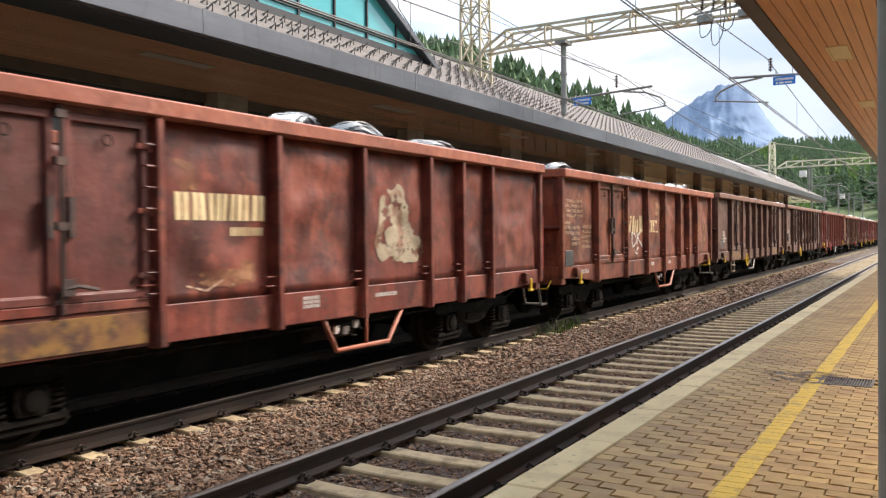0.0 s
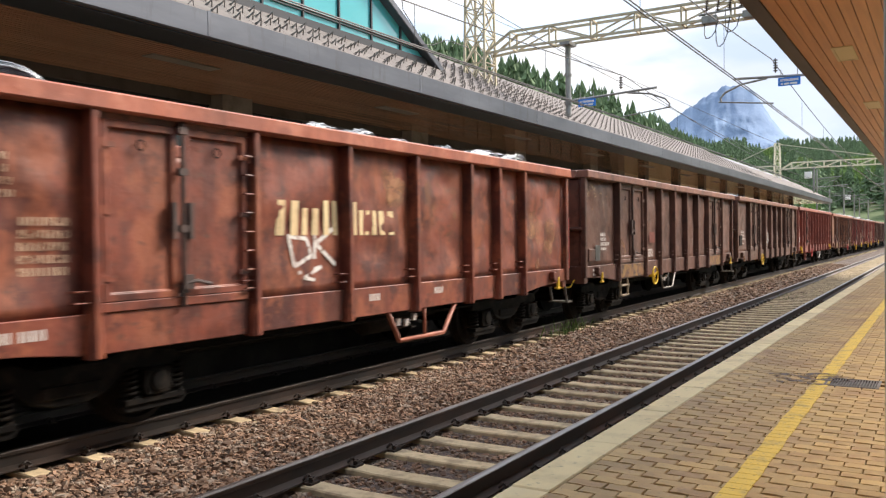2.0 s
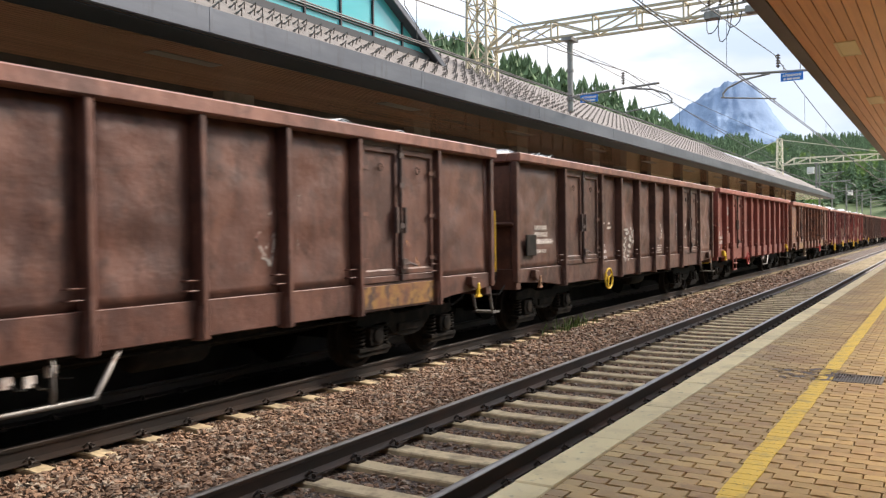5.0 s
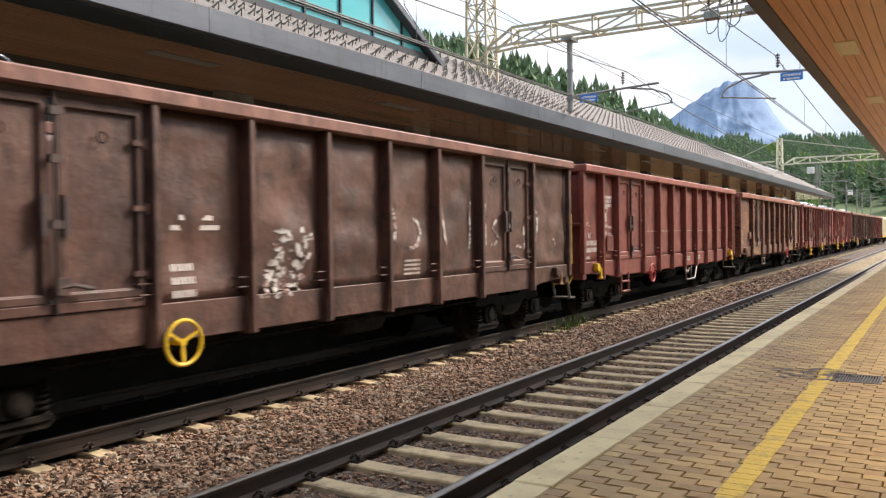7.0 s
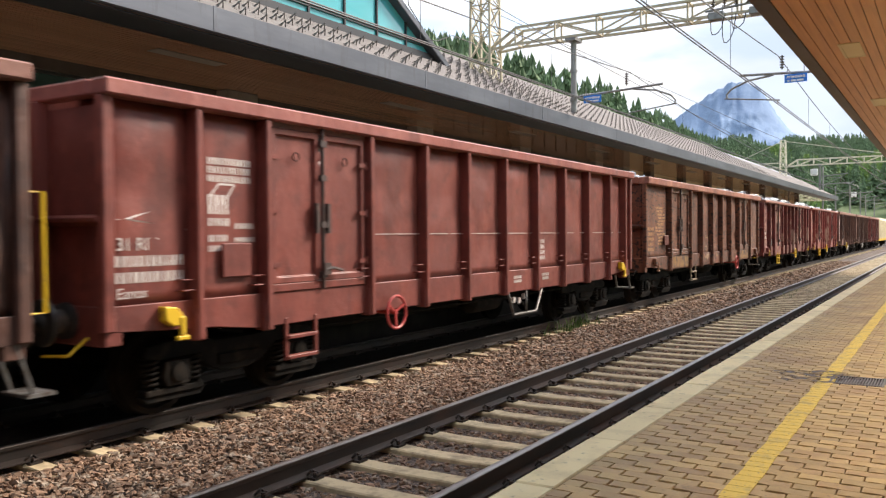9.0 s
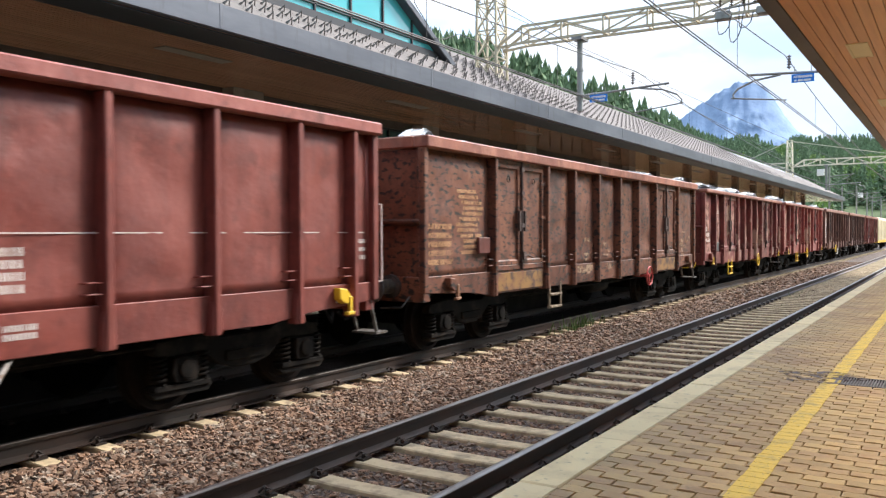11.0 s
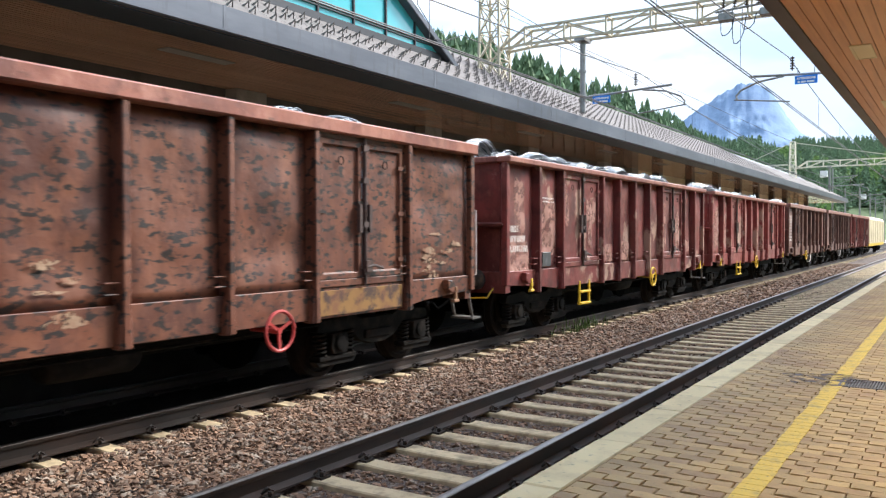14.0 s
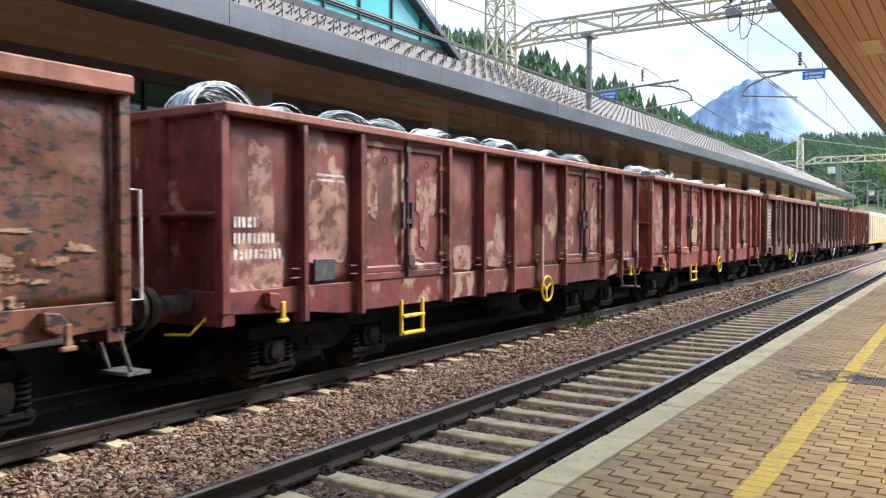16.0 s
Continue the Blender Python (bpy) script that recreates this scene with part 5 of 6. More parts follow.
    coils(w6, 73.63, [(1.0, 0.03), (2.6, 0.05), (3.9, 0.0), (4.9, 0.03), (10.7, 0.02), (12.0, 0.04)], 6)

    # crimson wagons with pale repaint patches
    pe = [1.19, 2.22, 4.25, 5.25, 6.25, 7.3, 8.3, 10.25, 11.25]
    de = [(2.27, 4.2, ""), (8.35, 10.2, "")]
    w7 = wagon(88.82, 12.35, "faded crimson open wagon patched with pale pink repaint", (CRIMSON, RIM_C), pe, de, hook="yellow", wheel=(7.4, M_LEVER, 0.8), ladder=(3.15, M_LEVER), grab="white", seed=7, dent=1.5, rim=(3.015, 3.12))
    g = Mesh()
    for a, b, c, d in ((0.62, 2.1, 0.34, 1.3), (0.5, 1.45, 0.9, 0.55), (1.7, 1.95, 0.72, 1.0), (4.75, 1.42, 0.5, 0.35), (5.8, 1.45, 0.6, 0.4), (10.75, 1.5, 0.5, 0.35)):
        blot(g, FACE, a, b, c, d, r, wob=0.07, power=9)
    for a, b, c, d in ((2.5, 2.4, 0.25, 0.8), (3.75, 2.3, 0.5, 0.5), (3.7, 2.0, 0.22, 0.8), (8.65, 2.3, 0.25, 0.6), (8.6, 1.7, 0.4, 0.5), (9.8, 1.9, 0.3, 1.0)):
        blot(g, SHEET + 0.016, a, b, c, d, r, wob=0.1, power=6)
    patches(g, M_PALE, w7, "pale pink rectangular repaint patches")
    lt = Mesh()
    bars(lt, FACE + 0.003, 0.22, 1.5, [(0.35, 0.11, 0.36), (0.6, 0.11, 0.19), (0.7, 0.11, 0.02)], r)
    bars(lt, FACE + 0.003, 1.5, 2.4, [(0.5, 0.03, 0.06), (0.5, 0.03, 0)], r)
    tagged(part("stencilled_markings", settle(lt, w7).data("stencilled_markings", M_MARK), w7, "white stencilled markings as plain bars"), kind="stuff")
    part("card_holder", Mesh().box(FACE, FACE + 0.035, 1.4, 1.76, 1.24, 1.5).data("card_holder", M_PLATE, bevel=0.008), w7, "grey framed card holder")
    coils(w7, 88.82, [(0.9, 0.1), (2.0, 0.0), (2.9, 0.1), (4.0, 0.1), (5.2, 0.06), (6.3, 0.02), (7.3, 0.06), (8.5, 0.0), (9.2, 0.06), (11.0, 0.05)], 7)
    w8 = wagon(102.17, 12.1, "bright red open wagon with streaked pale repaint", (CRIMSON_B, RIM_C), pe, de, hook="yellow", wheel=(6.0, M_LEVER, 0.8), ladder=(3.4, M_LEVER), grab="white", seed=8, rim=(3.015, 3.12))
    g = Mesh()
    for a, b, c, d in ((0.8, 2.0, 0.8, 1.3), (1.75, 1.9, 0.5, 1.1), (4.75, 2.0, 0.3, 1.3), (5.8, 1.9, 0.35, 1.3), (6.8, 1.9, 0.35, 1.3), (7.8, 2.1, 0.25, 1.2)):
        blot(g, FACE, a, b, c, d, r, wob=0.2, power=4)
    patches(g, M_PALE, w8, "streaky pale pink repaint")
    coils(w8, 102.17, [(1.0, 0.0), (2.8, 0.06), (4.2, 0.04), (5.6, 0.0), (7.0, 0.06), (8.8, 0.02), (10.5, 0.05)], 8)
    pf = [1.5, 3.4, 4.7, 6.0, 7.3, 8.6, 9.9]
    w9 = wagon(115.37, 11.4, "dark brown open freight wagon with pale stencils", (BROWN, RIM_B), pf, [(1.55, 3.35, "")], hook="rust", wheel=(4.3, M_LEVER, 0.8), frame_at=(5.5, M_DRAIN), seed=9)
    lt = Mesh()
    for k in range(9):
        bars(lt, FACE, 0.5, 1.5 + 0.13 * k, [(0.7, 0.08, 0)], r)
    tagged(part("stencilled_markings", settle(lt, w9).data("stencilled_markings", M_MARK), w9), kind="stuff")
    coils(w9, 115.37, [(2.0, 0.0), (4.0, 0.03), (7.0, 0.0)], 9)
    w10 = wagon(127.77, 11.4, "brown open freight wagon with a red end panel", (BROWN_B, RIM_B), pf, [(1.55, 3.35, "")], hook="rust", frame_at=(5.5, M_DRAIN), seed=10)
    w11 = wagon(140.17, 12.9, "plain red open freight wagon", (CRIMSON, RIM_C), pe, de, hook="rust", seed=11)
    cream_wagon(154.2)


M_TAN = Mat("tan_paint", (0.36, 0.17, 0.08), 0.75).stain((0.28, 0.1, 0.055), 4, 0.46, 0.66).flaky(2.2, 0.44, 0.66).m
M_CREAMBODY = Mat("cream_yellow_body", (0.62, 0.53, 0.34), 0.6).stain((0.46, 0.38, 0.23), 1.2, 0.45, 0.7).stain((0.25, 0.15, 0.08), 4, 0.58, 0.7, (1, 1, 0.3)).m


def cream_wagon(y0):
    """The pale yellow covered wagon at the far end of the train."""
    w = thing("covered_wagon", "pale yellow covered wagon at the far end of the train", "freight wagon", "freight train", at=(TRACK_2, y0, 0))
    TRAIN.append((w, y0))
    L = 16.0
    b = Mesh().prism([(-1.42, 0.95), (1.42, 0.95), (1.42, 3.0), (1.25, 3.25), (-1.25, 3.25), (-1.42, 3.0)], "y", 0, L)
    part("body", b.data("body", M_CREAMBODY, bevel=0.03), w)
    for k in range(9):
        part("side_rib", Mesh().box(1.42, 1.46, 0.3 + k * 1.9, 0.42 + k * 1.9, 1.0, 2.98).data("side_rib", M_CREAMBODY, bevel=0.006), w)
    part("sole_bar", Mesh().box(-1.4, 1.4, 0.05, L - 0.05, 0.72, 0.95).data("sole_bar", M_LEVER, bevel=0.01), w)
    bogie(w, 2.2)
    bogie(w, L - 2.2)


# ---- the station building behind the train ----
M_SOFFIT = Mat("soffit_wood_dark", (0.44, 0.245, 0.155), 0.13, island=True, per_object=0.12).stain((0.37, 0.22, 0.14), 2.0, 0.4, 0.75, (4, 0.3, 1)).relief(30, 0.2, 0.002, (4, 0.3, 1)).m
M_SOFFIT_2 = Mat("soffit_wood_orange", (0.58, 0.27, 0.1), 0.4, island=True, per_object=0.07).stain((0.48, 0.21, 0.075), 2.0, 0.42, 0.7, (6, 0.25, 1)).relief(30, 0.2, 0.002, (6, 0.3, 1)).m
M_FASCIA = Mat("fascia_zinc", (0.072, 0.08, 0.098), 0.45, 0.35).stain((0.11, 0.12, 0.14), 0.7, 0.45, 0.65, (1, 0.4, 2)).stain((0.06, 0.062, 0.07), 5, 0.55, 0.75, (1, 1, 0.2)).m
M_EAVE = Mat("eave_metal", (0.022, 0.024, 0.032), 0.5, 0.2).stain((0.035, 0.036, 0.045), 1.5, 0.45, 0.7, (1, 0.3, 1)).m
M_TILE = Mat("roof_shingle", (0.155, 0.136, 0.126), 0.9, island=True, per_object=0.14).stain((0.12, 0.105, 0.098), 3, 0.45, 0.7).m
M_TILE1 = Mat("roof_shingle_single", (0.155, 0.136, 0.126), 0.9, per_object=0.14).stain((0.12, 0.105, 0.098), 3, 0.45, 0.7).m
M_GUARD = Mat("snow_guard_metal", (0.13, 0.115, 0.11), 0.5, 0.4).m
M_PIER = Mat("pier_stone", (0.3, 0.265, 0.235), 0.8).stain((0.2, 0.175, 0.155), 3, 0.45, 0.7).relief(60, 0.3, 0.003).m
M_PLASTER = Mat("dark_wall", (0.1, 0.085, 0.075), 0.8).stain((0.06, 0.05, 0.045), 1.5, 0.45, 0.7).m
M_GLASS = Mat("teal_glass", (0.07, 0.4, 0.43), 0.06).m
M_GLASS.node_tree.nodes["Principled BSDF"].inputs["Specular IOR Level"].default_value = 0.9
# teal in the base colour stands for sky reflected in the panes
M_WINDOW = Mat("window_glass", (0.025, 0.075, 0.075), 0.05).m
M_FRAME = Mat("window_frame_dark", (0.03, 0.032, 0.036), 0.45, 0.4).m
M_LAMP = Mat("lamp_diffuser", (0.62, 0.52, 0.32), 0.5).m
M_GALV = Mat("painted_lattice", (0.5, 0.45, 0.33), 0.6, 0.1).stain((0.4, 0.33, 0.22), 3, 0.5, 0.7).m
# far gantry's cream lightened to offset the shade on its near side
M_LATTICE_LIGHTENED = Mat("lattice_lightened", (0.78, 0.74, 0.6), 0.6).stain((0.6, 0.55, 0.42), 3, 0.5, 0.7).m
M_POLE = Mat("galvanised_post", (0.3, 0.3, 0.29), 0.5, 0.5).stain((0.2, 0.19, 0.18), 4, 0.5, 0.7).m
M_CABLE = Mat("cable_dark", (0.05, 0.05, 0.052), 0.5, 0.5).m
M_INSUL = Mat("insulator_brown", (0.07, 0.045, 0.035), 0.3).m
M_SIGN = Mat("sign_blue", (0.015, 0.2, 0.72), 0.4).m
M_SIGN_W = Mat("sign_white", (0.8, 0.8, 0.8), 0.5).m
M_COLUMN = Mat("column_grey", (0.4, 0.41, 0.4), 0.5, 0.1).stain((0.3, 0.3, 0.3), 3, 0.5, 0.7).m

GUT_X, GUT_Z, WALL_X, RIDGE_X = -9.72, 4.95, -13.4, -14.4
B0, B1, CLOSED = -30.0, 93.0, 38.0
SLOPE = (7.85 - 5.33) / (GUT_X - 0.02 - RIDGE_X)


def roof_z(x):
    return 5.33 + SLOPE * (GUT_X - 0.02 - x)


def station():
    st = thing("station_building", "long station building with brown wooden soffit, zinc fascia and grey shingle roof", "station building", kind="structure")
    # roof deck and its end
    d = Mesh()
    d.prism([(GUT_X, 5.2), (GUT_X, 5.3), (RIDGE_X, roof_z(RIDGE_X) - 0.03), (-19.2, 5.3), (-19.2, 5.2), (RIDGE_X, roof_z(RIDGE_X) - 0.2)], "y", B0, B1)
    roof = part("roof", d.data("roof", M_FASCIA), st, "grey shingled pitched roof")
    fa = Mesh().prism([(GUT_X + 0.02, GUT_Z + 0.005), (GUT_X + 0.1, GUT_Z + 0.02), (GUT_X + 0.1, GUT_Z + 0.4), (GUT_X - 0.06, GUT_Z + 0.43), (GUT_X - 0.06, GUT_Z + 0.3), (GUT_X - 0.06, GUT_Z + 0.04)], "y", B0, B1 + 0.1)
    part("gutter", fa.data("gutter", M_FASCIA), roof, "long dark zinc gutter")
    lo = Mesh().box(GUT_X - 0.72, GUT_X + 0.015, B0, B1 + 0.1, GUT_Z - 0.02, GUT_Z - 0.004)
    part("eave_strip", lo.data("eave_strip", M_EAVE, bevel=0.004), roof, "dark metal strip under the eaves")
    for k in range(16):
        y = -3.0 + k * 6.0
        j = Mesh().box(GUT_X + 0.095, GUT_X + 0.105, y - 0.03, y + 0.03, GUT_Z + 0.03, GUT_Z + 0.41)
        part("gutter_joint", j.data("gutter_joint", M_FASCIA), roof)
    # soffit boards, in one mesh
    so = Mesh()
    n = 34
    for k in range(n):
        x0 = GUT_X - 0.06 - k * (GUT_X - 0.06 - WALL_X) / n
        x1 = x0 - (GUT_X - 0.06 - WALL_X) / n + 0.026
        so.box(x1, x0, B0, B1, GUT_Z - 0.0, GUT_Z + 0.03)
    tagged(part("canopy_ceiling", so.data("canopy_ceiling", M_SOFFIT)), "brown narrow-board wooden soffit under the station roof", "ceiling", kind="structure")
    part("soffit_backing", Mesh().box(WALL_X, GUT_X - 0.07, B0, B1, GUT_Z + 0.04, GUT_Z + 0.08).data("soffit_backing", M_FRAME), st)
    for k in range(14):
        y = 9.2 + (k - 1) * 6.6
        lp = Mesh()
        lp.box(-11.45, -11.15, y, y + 1.5, GUT_Z - 0.02, GUT_Z - 0.004)
        l = part("soffit_light", lp.data("soffit_light", M_LAMP_OFF, bevel=0.006), st, "flat unlit soffit light panel")
    # wall, windows and stone piers
    edges = [B0, 13.0, 20.3, 27.0, 34.4, CLOSED]
    wl_ = Mesh()
    wl_.box(WALL_X - 0.3, WALL_X, B0, CLOSED, -0.5, 1.5)
    wl_.box(WALL_X - 0.3, WALL_X, B0, CLOSED, 4.75, 5.25)
    part("wall", wl_.data("wall", M_PLASTER), st)
    part("rear_plaster_wall", Mesh().box(WALL_X - 0.3, WALL_X, CLOSED, B1, -0.5, GUT_Z).data("rear_plaster_wall", M_CREAMWALL), st, "cream plastered wall under the far roof")
    part("end_wall", Mesh().box(-19, WALL_X - 0.3, CLOSED - 0.3, CLOSED, -0.5, 5.2).data("end_wall", M_PLASTER), st)
    part("rear_wall", Mesh().box(-19, -18.7, B0, CLOSED - 0.3, -0.5, 5.2).data("rear_wall", M_PLASTER), st)
    part("near_wall", Mesh().box(-19, WALL_X - 0.3, B0, B0 + 0.3, -0.5, 5.2).data("near_wall", M_PLASTER), st)
    for a, b in zip(edges, edges[1:]):
        pr = Mesh().box(WALL_X - 0.35, WALL_X + 0.35, b - 0.45, b + 0.45, -0.5, GUT_Z)
        part("pier", pr.data("pier", M_PIER, bevel=0.02), st, "grey stone pier")
        w = part("window", Mesh().box(WALL_X - 0.16, WALL_X - 0.12, a + 0.45, b - 0.45, 1.5, 4.75).data("window", M_WINDOW), st, "dark glazed window band")
        fr = Mesh()
        nb = max(2, int((b - a) / 1.1))
        for q in range(nb + 1):
            yy = a + 0.45 + (b - a - 0.9) * q / nb
            fr.box(WALL_X - 0.2, WALL_X - 0.06, yy - 0.03, yy + 0.03, 1.5, 4.75)
        for z in (1.52, 3.3, 4.35, 4.72):
            fr.box(WALL_X - 0.18, WALL_X - 0.08, a + 0.45, b - 0.45, z - 0.025, z + 0.025)
        part("window_frame", fr.data("window_frame", M_FRAME), w)
    # far canopy posts seen between roof and train
    for k in range(9):
        y = 41.5 + k * 6.1
        part("canopy_post", Mesh().box(-13.38, -13.0, y, y + 0.6, -0.2, GUT_Z).data("canopy_post", M_POST, bevel=0.01), st)
    # shingles: courses that overlap up the slope
    one = None
    ang = math.atan(SLOPE)
    courses, depth = 15, 0.362
    tm, cnt = Mesh(), 0
    for c in range(courses):
        xb = GUT_X - 0.04 - c * depth * math.cos(ang)
        for q in range(int((B1 - B0) / 0.42)):
            y = B0 + q * 0.42 + (c % 2) * 0.21
            if y > 60 and c > 9:
                continue
            if xb < -11.7 and 8.0 < y < 19.4 and roof_z(xb) < gable_z(y) + 0.2:
                continue
            m = Matrix.Translation((xb, y, roof_z(xb) + 0.012)) @ Matrix.Rotation(ang + 0.03, 4, "Y")
            if 10 < y < 22 and c < 10 and cnt < 280:
                one = one or Mesh().box(-0.40, 0, 0, 0.41, 0, 0.012).data("shingle", M_TILE1)
                part("shingle", one, roof, at=m)
                cnt += 1
            else:
                tm.box(-0.40, 0, 0, 0.41, 0, 0.012, m)
    tagged(part("shingle_field", tm.raw("shingle_field", M_TILE), roof), kind="stuff")
    # snow guards: small bent A-shaped brackets in staggered rows
    gm = Mesh()
    gm.tube([(0.0, -0.065, 0.01), (0.012, 0.0, 0.14), (0.0, 0.065, 0.01)], 0.014, 4)
    gm.tube([(0.01, 0.0, 0.11), (-0.1, 0.0, 0.01)], 0.01, 4)
    gd = gm.data("snow_guard", M_GUARD)
    far, cnt = Mesh(), 0
    for c in range(0, 10):
        xb = GUT_X - 0.28 - c * 0.47 * math.cos(ang)
        for q in range(int((B1 - B0) / 0.47)):
            y = B0 + q * 0.47 + (c % 2) * 0.235 + 0.04 * math.sin(q * 7.1 + c)
            if xb < -11.6 and 8.0 < y < 19.6 and roof_z(xb) < gable_z(y) + 0.4:
                continue
            m = Matrix.Translation((xb, y, roof_z(xb) + 0.02)) @ Matrix.Rotation(ang, 4, "Y")
            if 9 < y < 26 and cnt < 295 and c < 9:
                part("snow_guard", gd, roof, at=m)
                cnt += 1
            elif y > 3 and y < 60:
                far.beam(m @ Vector((0, -0.06, 0.01)), m @ Vector((0.01, 0, 0.11)), 0.013)
                far.beam(m @ Vector((0, 0.06, 0.01)), m @ Vector((0.01, 0, 0.11)), 0.013)
    tagged(part("snow_guards_far", far.raw("snow_guards_far", M_GUARD), roof), kind="stuff")
    # the glazed gable in the roof
    GX = -11.85
    gl = Mesh()
    gl.prism([(1.0, roof_z(GX) - 0.1), (18.95, roof_z(GX) - 0.1), (18.95, gable_z(18.95) - 0.15), (6.0, gable_z(6.0) - 0.15), (1.0, gable_z(6.0) - 0.15)], "x", GX - 0.06, GX - 0.02)
    gb = part("gable_window", gl.data("gable_window", M_GLASS), st, "large teal glazed gable")
    fr = Mesh()
    for k in range(-9, 4):
        y = 13.76 + k * 1.255
        fr.box(GX - 0.05, GX + 0.03, y - 0.025, y + 0.025, roof_z(GX), gable_z(y) - 0.2)
    fr.box(GX - 0.05, GX + 0.05, 1.0, 18.9, roof_z(GX) - 0.05, roof_z(GX) + 0.17)
    for z in (6.79, 6.85):
        fr.box(GX - 0.05, GX + 0.03, 1.0, 18.35, z, z + 0.025)
    part("mullions", fr.data("mullions", M_FRAME), gb)
    rk = Mesh()
    rk.prism([(6.0, gable_z(6.0) - 0.22), (6.0, gable_z(6.0)), (19.75, gable_z(19.75)), (19.55, gable_z(19.55) - 0.2)], "x", -15.0, GX + 0.22)
    part("gable_roof", rk.data("gable_roof", M_FASCIA, bevel=0.02), gb, "raking zinc gable edge")
    # platform beneath
    part("platform", Mesh().box(-19.5, -9.62, Y_NEAR, 200, -0.66, 0.4).data("platform", M_APRON), st)
    part("platform_face", Mesh().box(-9.62, -9.6, Y_NEAR, 200, -0.66, 0.39).data("platform_face", M_FACE), st)
    # looping cable on the gable
    cb = Mesh().tube([(GX + 0.3, 17.1, 8.2), (GX + 0.25, 17.3, 7.6), (GX + 0.2, 18.0, 7.2), (GX + 0.2, 18.1, 6.9), (GX + 0.3, 18.6, 6.95), (GX + 0.4, 19.2, 7.2), (GX + 0.4, 20.5, 7.2)], 0.012, 5)
    tagged(part("roof_cable", cb.data("roof_cable", M_CABLE)), "loose black cable looping over the glass gable", "cable")


def unseen_walls():
    """Plain unseen walls added beside and behind the camera's platform end to block light."""
    tagged(part("wall_east", Mesh().box(2.25, 2.5, Y_NEAR, 8.6, -0.6, 4.8).data("wall_east", M_PIER)), "unseen added wall that shades the platform's near corner", "wall", kind="structure")
    tagged(part("wall_south", Mesh().box(-1.9, 2.25, Y_NEAR - 0.3, Y_NEAR, -0.6, 4.8).data("wall_south", M_PIER)), "unseen added wall that blocks light from behind the platform", "wall", kind="structure")


def gable_z(y):
    """Height of the raking edge above the glazed gable."""
    return 6.16 + (19.9 - y) * 0.545


M_CREAMWALL = Mat("cream_plaster", (0.82, 0.64, 0.43), 0.6).stain((0.66, 0.49, 0.31), 0.7, 0.45, 0.65, (1, 1, 0.3)).m
M_APRON = Mat("apron_concrete", (0.5, 0.43, 0.33), 0.8).stain((0.3, 0.26, 0.21), 0.8, 0.45, 0.7).m
# concrete face darkened, the shadow behind the wagons is in its colour
M_FACE = Mat("platform_face_shaded", (0.035, 0.03, 0.026), 0.9).stain((0.07, 0.06, 0.05), 1.5, 0.45, 0.7).m
M_POST = Mat("post_brown", (0.06, 0.045, 0.035), 0.6).stain((0.1, 0.075, 0.06), 2, 0.45, 0.7).m
M_LAMP_OFF = Mat("soffit_panel", (0.2, 0.17, 0.14), 0.5).m


# ---- the canopy over the camera's platform ----
def near_canopy():
    z = 4.82
    c = Mesh()
    n = 24
    wd = (1.98 + 1.98) / n
    for k in range(n):
        x0 = -1.98 + k * wd
        c.box(x0, x0 + wd - 0.012, -34, 47, z, z + 0.03)
    tagged(part("canopy_boards", c.data("canopy_boards", M_SOFFIT_2)), "orange-brown varnished board ceiling of the platform canopy", "ceiling", kind="structure")
    cv = thing("platform_canopy", "long platform canopy with dark metal edge and wooden soffit", "canopy", kind="structure")
    part("deck", Mesh().box(-1.98, 1.98, -34, 47, z + 0.035, z + 0.3).data("deck", M_FRAME), cv)
    e = Mesh().prism([(-2.2, z - 0.02), (-1.99, z - 0.02), (-1.99, z + 0.3), (-2.24, z + 0.34), (-2.24, z + 0.1)], "y", -34, 47)
    part("edge_fascia", e.data("edge_fascia", M_EDGEFAS), cv, "dark brown metal canopy edge")
    e2 = Mesh().prism([(2.2, z - 0.02), (1.99, z - 0.02), (1.99, z + 0.3), (2.24, z + 0.34), (2.24, z + 0.1)], "y", -34, 47)
    part("edge_fascia", e2.data("edge_fascia", M_EDGEFAS), cv)
    for k in range(-1, 6):
        y = 14.6 + 6.45 * k
        if y < -10:
            continue
        lt = thing("recessed_downlight", "square unlit downlight recessed in the wooden soffit", "ceiling light", "canopy downlights", at=(-1.37, y + 0.6, z))
        f = Mesh()
        for a, b, c2, d in ((-0.16, 0.16, -0.6, -0.56), (-0.16, 0.16, 0.56, 0.6), (-0.16, -0.12, -0.56, 0.56), (0.12, 0.16, -0.56, 0.56)):
            f.box(a, b, c2, d, -0.012, 0.004)
        part("frame", f.data("downlight_frame", M_LAMP), lt)
        part("diffuser", Mesh().box(-0.12, 0.12, -0.56, 0.56, -0.006, 0.003).data("diffuser", M_LAMP), lt)
    # round steel column
    col = thing("canopy_column", "round light-grey painted steel column on the platform", "column", "canopy columns", at=(-0.085, 3.55, PLAT_Z))
    s = Mesh().lathe([(0, 0.105), (z - PLAT_Z, 0.105)], 28, "z")
    part("shaft", s.data("shaft", M_COLUMN, smooth=False), col)
    part("base_plate", Mesh().box(-0.2, 0.2, -0.2, 0.2, 0, 0.02).data("base_plate", M_POLE, bevel=0.004), col)


M_EDGEFAS = Mat("canopy_edge_metal", (0.07, 0.05, 0.042), 0.5, 0.2).stain((0.11, 0.085, 0.07), 1.5, 0.45, 0.7, (1, 0.3, 1)).m


